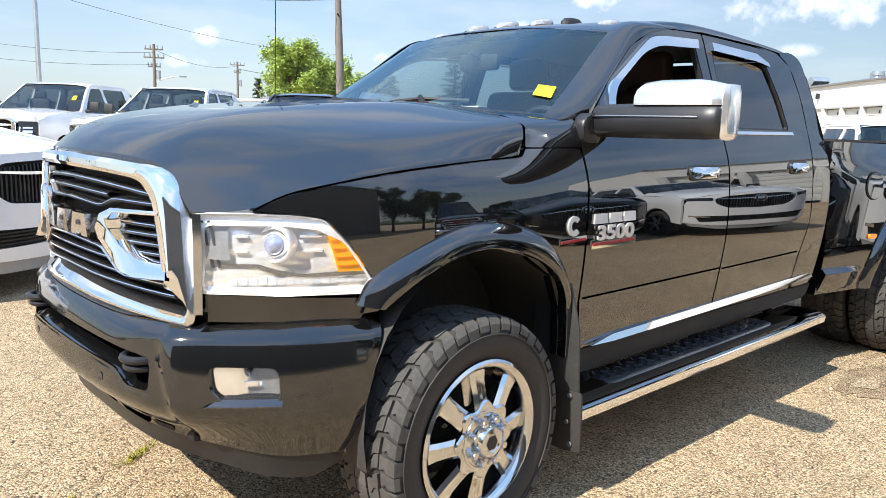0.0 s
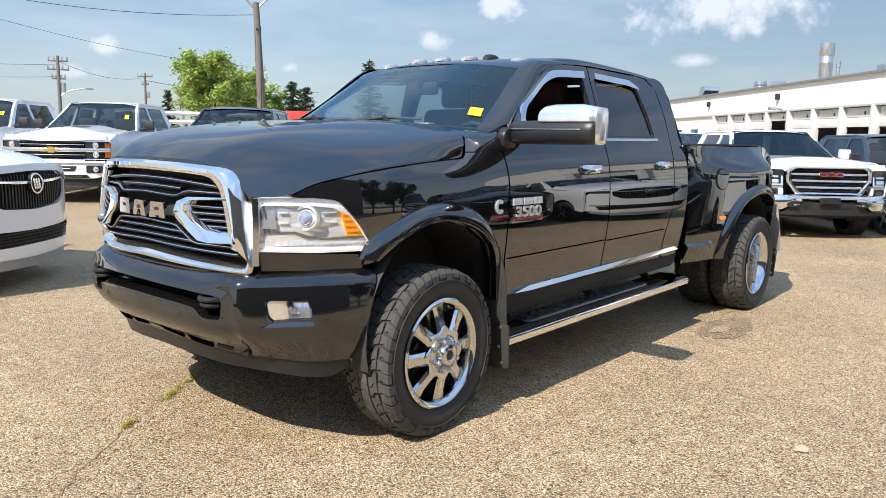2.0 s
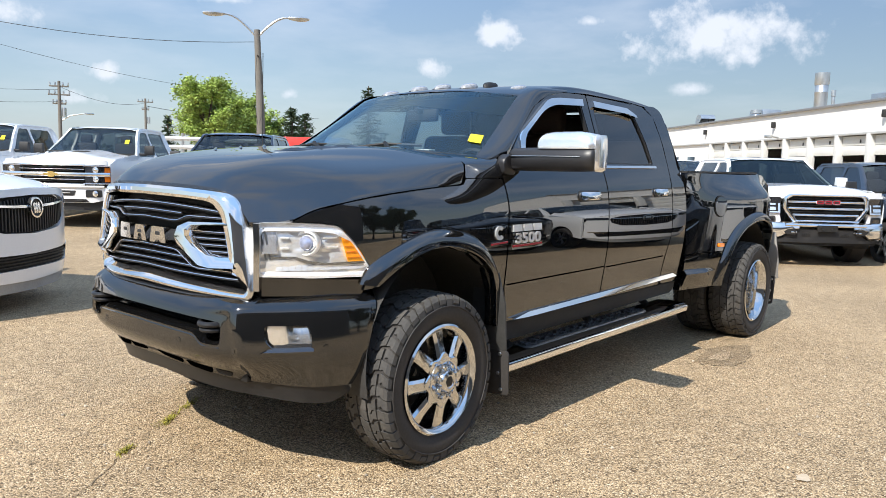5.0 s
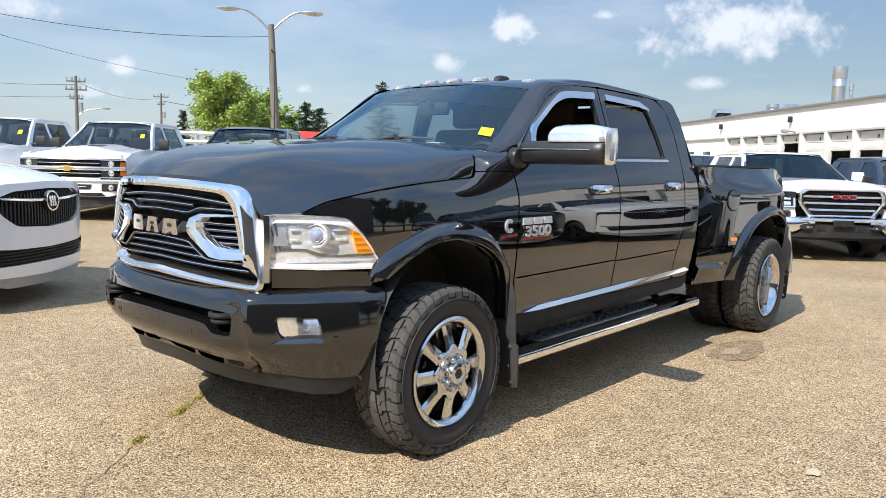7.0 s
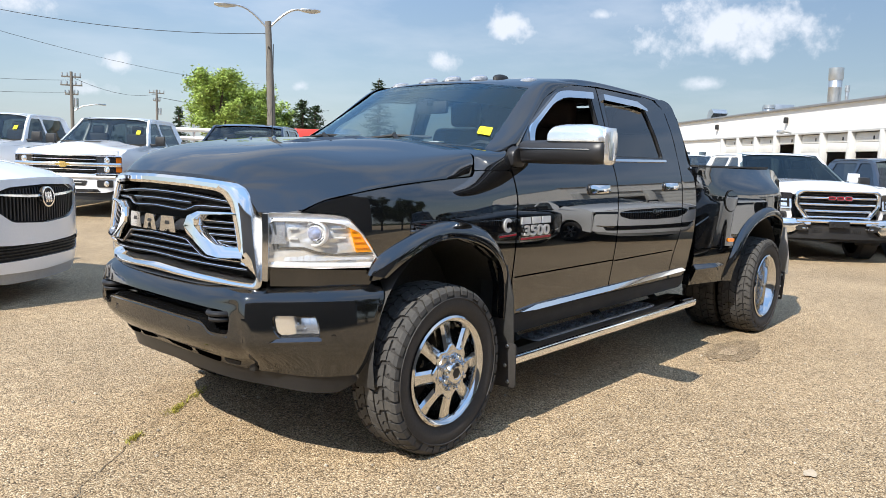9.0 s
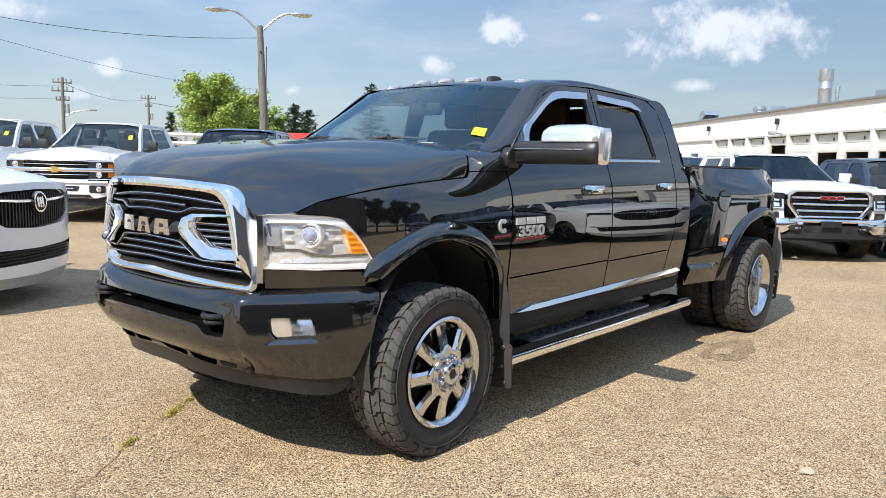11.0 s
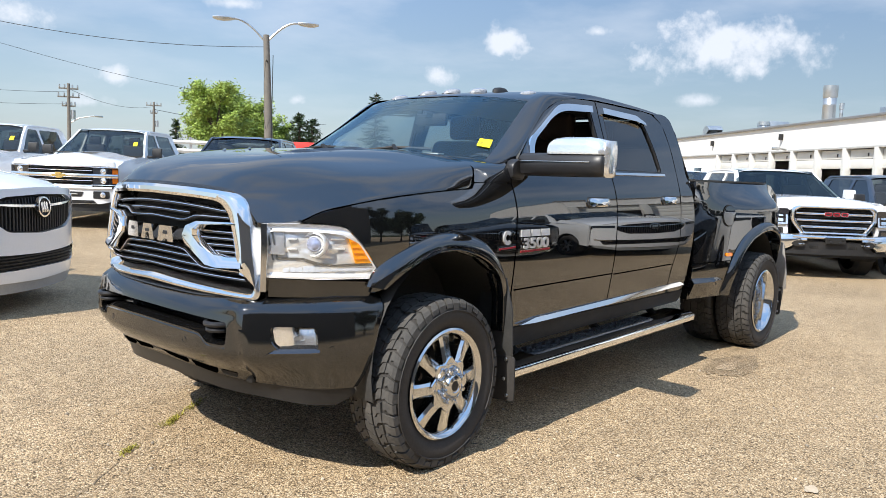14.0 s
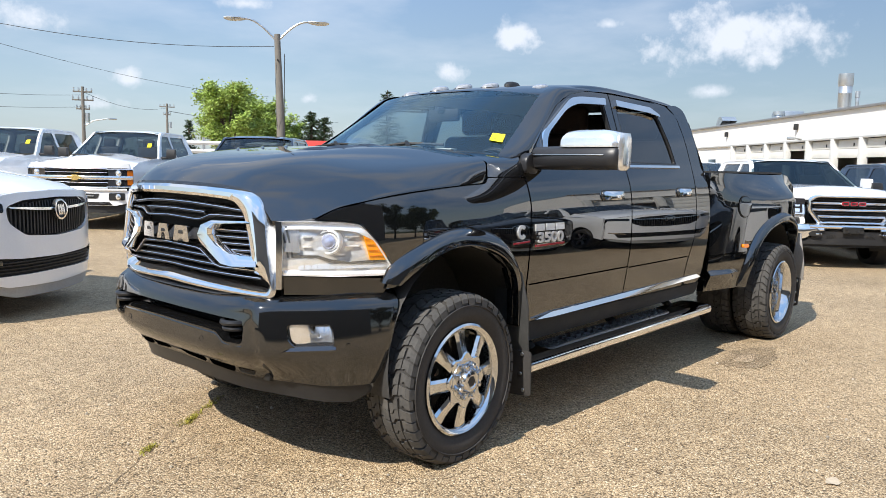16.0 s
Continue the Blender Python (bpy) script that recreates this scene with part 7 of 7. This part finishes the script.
# ---- service building ----
def build_building():
    U, O = Vector((.727, .687, 0)), Vector((33.0, 3.4, 0))   # along the front, and a point on it
    Nn = Vector((-U.y, U.x, 0))                              # out of the front, towards the lot
    m = Matrix.Translation(O) @ Matrix(((U.x, Nn.x, 0, 0), (U.y, Nn.y, 0, 0), (0, 0, 1, 0), (0, 0, 0, 1)))
    B = thing("service_building", "long white service building with roll-up bay doors and grey roof trim", "building", m)
    a0, a1 = -21.0, 29.0
    bm = bmesh.new()
    box(bm, ((a0 + a1) / 2, -.15, 3.86), (a1 - a0, .30, 1.32))
    part("upper_wall", bm, STUCCO, B, "white stucco band above the doors")
    bm = bmesh.new()
    box(bm, ((a0 + a1) / 2, -.10, 4.57), (a1 - a0 + .3, .5, .12), .02)
    part("roof_trim", bm, TRIMGREY, B, "grey metal roof edge")
    bm = bmesh.new()
    box(bm, ((a0 + a1) / 2, .06, 3.22), (a1 - a0, .16, .10), .01)
    part("door_header", bm, material("grey_beam", (.42, .42, .41), .6), B, "grey beam above the bay doors")
    bm = bmesh.new()
    box(bm, ((a0 + a1) / 2, -9, 4.50), (a1 - a0, 17.6, .1))
    part("roof", bm, material("roof_gravel", (.3, .29, .28), .9), B)
    bm = bmesh.new()
    box(bm, ((a0 + a1) / 2, -17.8, 2.25), (a1 - a0, .3, 4.5))
    part("back_wall", bm, STUCCO, B)
    for x in (a0 + .15, a1 - .15):
        bm = bmesh.new()
        box(bm, (x, -8.9, 2.25), (.3, 17.5, 4.5))
        part("end_wall", bm, STUCCO, B)
    bm = bmesh.new()
    box(bm, ((a0 + a1) / 2, -9, .01), (a1 - a0 - .6, 17.4, .02))
    part("shop_floor", bm, material("shop_floor", (.16, .15, .14), .7), B)
    step = 2.38
    n = int((17.2 - a0) / step)
    for i in range(n + 1):
        x = 17.2 - i * step
        P = bmesh.new()
        box(P, (x, .0, 1.60), (.26, .34, 3.2), .02)
        part("pillar", P, material("pale_grey_pillar", (.55, .55, .53), .7, var=.08), B)
        if i == n:
            break
        cx, w = x - step / 2, step - .26
        bottom = (2.28, 2.28, 2.28, 2.7, .02, 2.28, 2.28, 2.28, 2.28, 2.28)[i % 10]
        door = new("bay_door")
        door.parent = B
        door["label"] = "white panelled roll-up door, part open" if bottom > .4 else "white panelled roll-up door, nearly shut"
        hgt = .43
        z = 3.15
        while z - hgt > bottom - .01:
            bm = bmesh.new()
            box(bm, (cx, -.12, z - hgt / 2), (w, .05, hgt - .015), .008)
            part("panel", bm, DOORPANEL, door)
            z -= hgt
        if i == 4:
            for k in range(4):
                bm = bmesh.new()
                box(bm, (cx - w * .36 + k * w * .24, -.10, 1.85), (w * .18, .03, .34), .01)
                part("window_pane", bm, DARKGLASS, door)
        bm = bmesh.new()
        box(bm, (cx - .3, -.085, 2.9), (.10, .02, .16), .01)
        part("door_sign", bm, PLASTIC, door)
    # office end with windows and doors
    bm = bmesh.new()
    box(bm, (23.2, -.1, 1.6), (11.6, .25, 3.2))
    part("office_wall", bm, STUCCO, B)
    for cx, w, z, h in ((18.3, .9, 1.05, 2.1), (20.4, 1.3, 1.75, 1.3), (23.4, 1.3, 1.75, 1.3), (26.4, 1.3, 1.75, 1.3)):
        W = new("window" if z > 1.2 else "door")
        W.parent = B
        bm = bmesh.new()
        box(bm, (cx, .06, z), (w + .14, .10, h + .14), .01)
        part("frame", bm, STUCCO, W)
        bm = bmesh.new()
        box(bm, (cx, .09, z), (w, .06, h), .005)
        part("pane", bm, DARKGLASS if z > 1.2 else DOORPANEL, W)
        if z > 1.2:
            bm = bmesh.new()
            box(bm, (cx, .13, z), (w, .03, .06), .005)
            part("glazing_bar", bm, STUCCO, W)
    # wall lamps
    for x in (18.2, 9.0, -.4, -9.5):
        bm = bmesh.new()
        box(bm, (x, .12, 3.98), (.16, .22, .32), .04)
        part("wall_lamp", bm, PLASTIC, B, "dark wall lamp")
    # camera bracket on the beam
    bm = bmesh.new()
    tube(bm, [(8.3, .1, 3.30), (8.3, .6, 3.36)], .05, 8)
    box(bm, (8.3, .7, 3.33), (.22, .36, .18), .04)
    part("flood_lamp", bm, GALV, B)

    # things on the roof
    def on_roof(name, label, cat, x, y, build):
        T = thing(name, label, cat, m @ Matrix.Translation((x, y, 4.55)))
        build(T)

    def stack(r, h, rim):
        def b(T):
            part("pipe", lathe(bmesh.new(), [(r, 0), (r, h * .5), (r * 1.04, h * .5 + .02), (r, h * .5 + .04), (r, h)], 24, "z"), GALV, T, "galvanised pipe")
            part("collar", lathe(bmesh.new(), [(r * 1.02, h * .68), (r * rim, h * .72), (r * rim, h), (r * rim * .94, h), (r * rim * .94, h * .8)], 24, "z"), GALV, T, "wider top collar")
        return b

    def hood(T):
        rows = []
        for a in np.linspace(0, 150, 9):
            c, s2 = math.cos(radians(a)), math.sin(radians(a))
            rows.append([(-.55 + .6 * c, y, .25 + .6 * s2) for y in (-.5, .5)])
        bm = net(rows)
        part("cowl", bm, GALV, T, "curved sheet-metal cowl")
        for y in (-.5, .5):
            bm = bmesh.new()
            vs = [bm.verts.new((r[0][0], y, r[0][2])) for r in rows] + [bm.verts.new((-.55, y, .2))]
            bm.faces.new(vs)
            part("cheek", bm, GALV, T)
        bm = bmesh.new()
        box(bm, (-.2, 0, .12), (.7, .9, .25))
        part("curb", bm, TRIMGREY, T)

    on_roof("flue_pipe", "tall galvanised flue with a wide collar on the roof", "flue", 6.9, -1.2, stack(.31, 1.95, 1.12))
    on_roof("flue_pipe", "thin galvanised vent pipe beside the tall flue", "flue", 6.3, -1.5, stack(.08, 1.05, 1.4))
    on_roof("roof_vent", "short galvanised vent with a wide collar", "vent", 15.6, -2, stack(.24, .75, 1.35))
    on_roof("roof_hood", "curved galvanised exhaust hood on the roof", "vent", 22.6, -1.4, hood)

    def unit(T):
        bm = bmesh.new()
        box(bm, (0, 0, .4), (1.8, 1.2, .8), .03)
        part("case", bm, GALV, T)
    on_roof("roof_unit", "low grey rooftop unit behind the flue", "roof unit", 4.4, -3.4, unit)
    on_roof("roof_unit", "low grey rooftop unit near the roof edge", "roof unit", 16.5, -3.0, unit)


build_building()


# ---- poles and wires ----
def ray_at(az, el, d, eye=(-2.76, -3.334, 1.453)):
    a, e = radians(az), radians(el)
    return Vector((eye[0] + d * math.cos(a), eye[1] + d * math.sin(a), eye[2] + d * math.tan(e)))


def build_lamp_pole(x, y, h, arm, facing):
    P = thing("street_lamp", "weathered pole with twin cobra-head lamps on curved arms", "street lamp", Matrix.Translation((x, y, 0)))
    part("pole", tube(bmesh.new(), [(0, 0, 0), (-.02, .02, h * .5), (-.10, .10, h)], [.17, .14, .10], 12), WOODPOLE, P)
    d = Vector((math.cos(facing), math.sin(facing), 0))
    for s in (-1, 1):
        pts = [Vector((-.10, .10, h - .25)) + d * s * arm * t + Vector((0, 0, .72 * math.sin(t * math.pi / 2))) for t in np.linspace(0, 1, 9)]
        A = part("arm", tube(bmesh.new(), pts, .04, 8), GALV, P, "curved galvanised arm")
        e = pts[-1]
        rows = []
        for t, w, hh in ((0, .05, .05), (.15, .10, .08), (.45, .16, .11), (.75, .15, .10), (.95, .06, .05)):
            rows.append([e + d * s * t * .75 + Vector((-d.y, d.x, 0)) * w * math.cos(a) + Vector((0, 0, hh * math.sin(a) * (.6 if math.sin(a) > 0 else 1.0))) for a in np.linspace(0, 2 * math.pi, 11)[:-1]])
        part("lamp_head", net(rows, closed=True, cap=True), GALV, A, "grey cobra-head lamp")
    # insulator and drop wire
    part("wire_bracket", tube(bmesh.new(), [(-.3, -.2, h - .9), (.1, .25, h - .9)], .03, 6), DARK, P)
    part("drop_wire", tube(bmesh.new(), [(-.25, -.1, h - .9), (-.42, -.25, h - 1.6), (-.30, -.1, h - 2.8), (-.18, -.05, h - 3.2)], .007, 5), WIRE, P)


def build_utility_pole(x, y, h, arms, street=False):
    P = thing("utility_pole", "weathered wooden utility pole with crossarms and insulators", "utility pole", Matrix.Translation((x, y, 0)), "utility poles")
    part("pole", tube(bmesh.new(), [(0, 0, 0), (0, 0, h)], [.15, .10], 10), WOODPOLE, P)
    for z, w in arms:
        bm = bmesh.new()
        box(bm, (0, 0, 0), (w, .09, .10), .01, m=Matrix.Translation((0, 0, z)) @ Matrix.Rotation(radians(-28), 4, "Z"))
        A = part("crossarm", bm, WOODPOLE, P)
        for k in (-.46, -.2, .2, .46):
            bm = lathe(bmesh.new(), [(.05, .06), (.07, .16), (.05, .22), (.06, .28), (0, .30)], 8, "z")
            part("insulator", shift(bm, Matrix.Translation((k * w * math.cos(radians(-28)), k * w * math.sin(radians(-28)), z))), GALV, A)
    bm = lathe(bmesh.new(), [(.0, -.35), (.16, -.34), (.16, .3), (.0, .34)], 14, "z")
    part("transformer", shift(bm, Matrix.Translation((.28, -.1, h - 2.2))), GALV, P, "grey can transformer")
    if street:
        pts = [(0, 0, h - 2.9), (.6, -.3, h - 2.45), (1.5, -.7, h - 2.25)]
        part("lamp_arm", tube(bmesh.new(), pts, .05, 6), GALV, P)
        bm = bmesh.new()
        box(bm, (1.8, -.82, h - 2.26), (.6, .2, .12), .05, m=None)
        part("lamp_head", bm, GALV, P)
    return P


lp = ray_at(54.1, 0, 27)
build_lamp_pole(lp.x, lp.y, 1.453 + 27 * math.tan(radians(9.3)), 1.05, radians(54 - 90))
u1, u2 = ray_at(67.42, 0, 62), ray_at(62.05, 0, 85)
build_utility_pole(u1.x, u1.y, 1.453 + 62 * math.tan(radians(4.95)), ((6.45, 1.3), (5.85, 1.45), (5.2, .9)), True)
build_utility_pole(u2.x, u2.y, 1.453 + 85 * math.tan(radians(4.1)), ((7.2, 1.5), (6.4, .7)))
post = thing("lamp_post", "slender white metal lamp post behind the parked pickups", "lamp post", Matrix.Translation((6.92, 30.2, 0)))
part("pole", tube(bmesh.new(), [(0, 0, 0), (0, 0, 6.4), (-.15, .1, 7.0), (-.6, .4, 7.4)], [.10, .08, .07, .05], 8), GALV, post)
part("head", box(bmesh.new(), (-.9, .55, 7.42), (.7, .3, .14), .05), GALV, post)


def build_wire(points, r=.02):
    bm = tube(bmesh.new(), points, r, 5)
    piece("overhead_wire", bm, WIRE, "thin black overhead wire sagging between poles", "wire", group="overhead wires")


def sag(a, b, s, n=14):
    return [a.lerp(b, t) - Vector((0, 0, 4 * s * t * (1 - t))) for t in np.linspace(0, 1, n)]


top = ray_at(54.6, 8.45, 27)
build_wire(sag(top, ray_at(77, 9.2, 30), .42), .010)
build_wire(sag(ray_at(55, 4.9, 60), ray_at(76, 8.2, 36), .55), .009)
build_wire(sag(ray_at(67.4, 4.4, 62), ray_at(80, 4.6, 60), .35), .012)
build_wire(sag(ray_at(67.4, 3.6, 62), ray_at(80, 3.6, 60), .30), .012)
build_wire(sag(ray_at(67.4, 4.6, 62), ray_at(62.05, 3.8, 85), .6), .014)
build_wire(sag(ray_at(62.05, 3.6, 85), ray_at(50, 3.2, 120), .8), .025)


# ---- trees ----
def build_tree(x, y, h, spread, seed, label, mat=None, squat=.55):
    rnd = random.Random(seed)
    T = thing("tree", label, "tree", Matrix.Translation((x, y, 0)), "broadleaf trees")
    bm = tube(bmesh.new(), [(0, 0, 0), (.1, 0, h * .25), (0, .1, h * .45)], [.32, .25, .16], 8)
    tips = []
    for k in range(13):
        a = k * 2.4 + rnd.uniform(-.4, .4)
        z0 = h * rnd.uniform(.18, .45)
        rr = spread * rnd.uniform(.35, .95)
        e = Vector((rr * math.cos(a), rr * math.sin(a), h * rnd.uniform(.35, .95)))
        mid = Vector((0, 0, z0)).lerp(e, .5) + Vector((0, 0, h * .06))
        tube(bm, [(0, 0, z0), mid, e], [.12, .08, .03], 6)
        tips += [e, mid.lerp(e, .5)]
    part("trunk", bm, BARK, T, "grey-brown trunk and limbs")
    bm = bmesh.new()
    clumps = []
    for e in tips:
        for _ in range(5):
            clumps.append(e + Vector((rnd.gauss(0, .5), rnd.gauss(0, .5), rnd.gauss(0, .45))) * spread * .30)
    vs, fs = [], []
    for c in clumps:
        cr = spread * rnd.uniform(.12, .24)
        if c.z < h * .12:
            continue
        for _ in range(230):
            p = c + Vector((rnd.gauss(0, 1), rnd.gauss(0, 1), rnd.gauss(0, .8))) * cr * .62
            q = Euler((rnd.uniform(-1, 1), rnd.uniform(-1, 1), rnd.uniform(0, 6.28))).to_matrix()
            l = rnd.uniform(.07, .14)
            i = len(vs)
            for u, v in ((0, -l), (l * .45, 0), (0, l), (-l * .45, .02)):
                vs.append(p + q @ Vector((u, v, .04 * abs(u))))
            fs.append((i, i + 1, i + 2, i + 3))
    me = bpy.data.meshes.new("crown")
    me.from_pydata([tuple(v) for v in vs], [], fs)
    me.materials.append(mat or LEAF)
    ob = new("crown", me)
    ob.parent = T
    ob["label"] = "loose bright green leaf crown with gaps"


def build_pine(x, y, h, spread, seed, label):
    rnd = random.Random(seed)
    T = thing("conifer", label, "tree", Matrix.Translation((x, y, 0)), "conifers")
    part("trunk", tube(bmesh.new(), [(0, 0, 0), (0, 0, h)], [.25, .03], 8), BARK, T)
    vs, fs = [], []
    z = h * .12
    while z < h * .99:
        r = spread * (1 - z / h) ** .8 * rnd.uniform(.75, 1.1) + .15
        nb = max(5, int(9 * (1 - z / h) + 4))
        for k in range(nb):
            a = rnd.uniform(0, 6.28)
            l = r * rnd.uniform(.7, 1.15)
            for t in np.linspace(.15, 1, max(4, int(l / .22))):
                c = Vector((math.cos(a) * l * t, math.sin(a) * l * t, z - .18 * l * t + .10 * l * t * t + rnd.uniform(-.05, .05)))
                for _ in range(5):
                    q = Euler((rnd.uniform(-.7, .7), rnd.uniform(-.7, .7), a + rnd.uniform(-1, 1))).to_matrix()
                    s = rnd.uniform(.16, .34)
                    i = len(vs)
                    for u, v in ((-.1 * s, -.22 * s), (s, 0), (-.1 * s, .22 * s)):
                        vs.append(c + q @ Vector((u, v, 0)))
                    fs.append((i, i + 1, i + 2))
        z += h * rnd.uniform(.022, .034)
    me = bpy.data.meshes.new("needles")
    me.from_pydata([tuple(v) for v in vs], [], fs)
    me.materials.append(NEEDLE)
    ob = new("crown", me)
    ob.parent = T
    ob["label"] = "dense dark needles in drooping tiers"


for az, top, d, sp, seed in ((57.9, 5.7, 55, 2.3, 3), (55.6, 4.6, 60, 2.2, 8), (53.9, 3.6, 62, 1.7, 12)):
    p = ray_at(az, 0, d)
    build_tree(p.x, p.y, 1.453 + d * math.tan(radians(top)), sp, seed, "bright green broadleaf tree beyond the parked cars")
# out-of-view trees for the reflections, shade put into their leaf colour
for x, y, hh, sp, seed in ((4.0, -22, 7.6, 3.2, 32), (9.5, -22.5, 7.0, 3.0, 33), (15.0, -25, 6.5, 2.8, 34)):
    build_tree(x, y, hh, sp, seed, "broadleaf tree across the road, mirrored in the black doors", SHADEDLEAF)
for az, top, d, sp, seed in ((51.9, 3.9, 55, 2.0, 2), (51.0, 3.5, 58, 2.2, 5), (46.3, 5.7, 60, 2.0, 7), (60.6, 3.0, 80, 1.2, 9), (19.2, 3.4, 95, 1.3, 13), (17.5, 3.0, 98, 1.0, 14)):
    p = ray_at(az, 0, d)
    build_pine(p.x, p.y, 1.453 + d * math.tan(radians(top)), sp, seed, "dark green conifer standing behind the lot")


# ---- red sign, fence and far edge ----
def build_sign():
    p = ray_at(50.3, 0, 44)
    S = thing("roadside_sign", "red sign board with a white leaf shape on two posts", "sign", Matrix.Translation((p.x, p.y, 0)) @ Matrix.Rotation(radians(50.3 - 90), 4, "Z"))
    bm = bmesh.new()
    box(bm, (0, 0, 2.2), (3.4, .15, 1.25), .02)
    part("board", bm, material("sign_red", (.75, .04, .03), .5), S, "red board")
    half = [(0, .62), (.14, .38), (.28, .44), (.24, .10), (.42, .22), (.60, .10), (.52, -.02), (.60, -.10), (.30, -.34), (.32, -.46), (.04, -.42), (.04, -.62)]
    leaf = half + [(-x, z) for x, z in half[::-1] if x > 0]
    bm = prism(bmesh.new(), leaf, lambda x, z: (x * .75 + .5, -.09, z * .75 + 2.2), lambda x, z: (x * .75 + .5, -.07, z * .75 + 2.2))
    part("leaf_shape", bm, PAPER, S, "white leaf shape")
    for x in (-1.4, 1.4):
        part("post", tube(bmesh.new(), [(x, .0, 0), (x, 0, 1.4)], .07, 8), GALV, S)
    a, b = ray_at(64, 0, 40), ray_at(53, 0, 40)
    F = thing("guard_fence", "low white horizontal rail fence behind the parked pickups", "fence")
    for k in range(5):
        z = .75 + k * .42
        bm = tube(bmesh.new(), [(a.x, a.y, z), (b.x, b.y, z)], .12, 6)
        part("rail", bm, material("rail_white", (.72, .73, .73), .5), F)
    for t in np.linspace(0, 1, 6):
        q = a.lerp(b, t)
        part("post", tube(bmesh.new(), [(q.x, q.y, 0), (q.x, q.y, 2.7)], .08, 8), GALV, F)


build_sign()


def build_far_edge():
    """A low, broken line of woods along the horizon."""
    rnd = random.Random(21)
    vs, fs = [], []
    for az in np.arange(-180, 180, .35):
        d = rnd.uniform(170, 230)
        h = rnd.uniform(2.2, 4.2) + 1.5 * max(0, math.sin(az * .21)) 
        c = Vector((d * math.cos(radians(az)), d * math.sin(radians(az)), 0))
        for _ in range(26):
            p = c + Vector((rnd.gauss(0, 1.6), rnd.gauss(0, 1.6), abs(rnd.gauss(0, .5)) * h))
            q = Euler((rnd.uniform(0, 3), rnd.uniform(0, 3), rnd.uniform(0, 6))).to_matrix()
            s = rnd.uniform(.5, 1.1)
            i = len(vs)
            for u, v in ((0, -s), (s * .8, 0), (0, s), (-s * .8, 0)):
                vs.append(p + q @ Vector((u, v, 0)))
            fs.append((i, i + 1, i + 2, i + 3))
    me = bpy.data.meshes.new("far_woods")
    me.from_pydata([tuple(v) for v in vs], [], fs)
    me.materials.append(material("far_leaf", (.07, .09, .05), .9, var=.3, random_by="island"))
    tagged(new("far_woods", me), "low broken line of far green woods", "woods", kind="stuff")


build_far_edge()


# ---- showroom behind the camera, seen mirrored in paint and chrome ----
def build_showroom():
    d = Vector((-.60, -.80, 0))
    p = Vector((-1, -.8, 0)) + d * 25
    m = Matrix.Translation(p) @ Matrix.Rotation(math.atan2(d.y, d.x) + math.pi / 2, 4, "Z")
    S = thing("showroom_building", "plain grey-brown showroom building with dark windows beside the lot", "building", m)
    # wall colour darkened to give the mirrored side its shade
    tan = material("shaded_stucco", (.17, .15, .13), .85, var=.08, scale=1.5, bump=.2)
    bm = bmesh.new()
    box(bm, (0, 6, 3.1), (26, 12, 6.2), .03)
    part("wall", bm, tan, S, "stucco wall with its shade in the colour")
    bm = bmesh.new()
    box(bm, (0, 6, 6.25), (26.5, 12.5, .3), .03)
    part("roof_edge", bm, TRIMGREY, S)
    for k in range(6):
        W = new("window")
        W.parent = S
        bm = bmesh.new()
        box(bm, (-10.5 + 4.2 * k, -.02, 1.7), (3.3, .12, 2.6), .014)
        part("frame", bm, TRIMGREY, W)
        bm = bmesh.new()
        box(bm, (-10.5 + 4.2 * k, -.06, 1.7), (3.1, .08, 2.4), .01)
        part("pane", bm, DARKGLASS, W)


build_showroom()
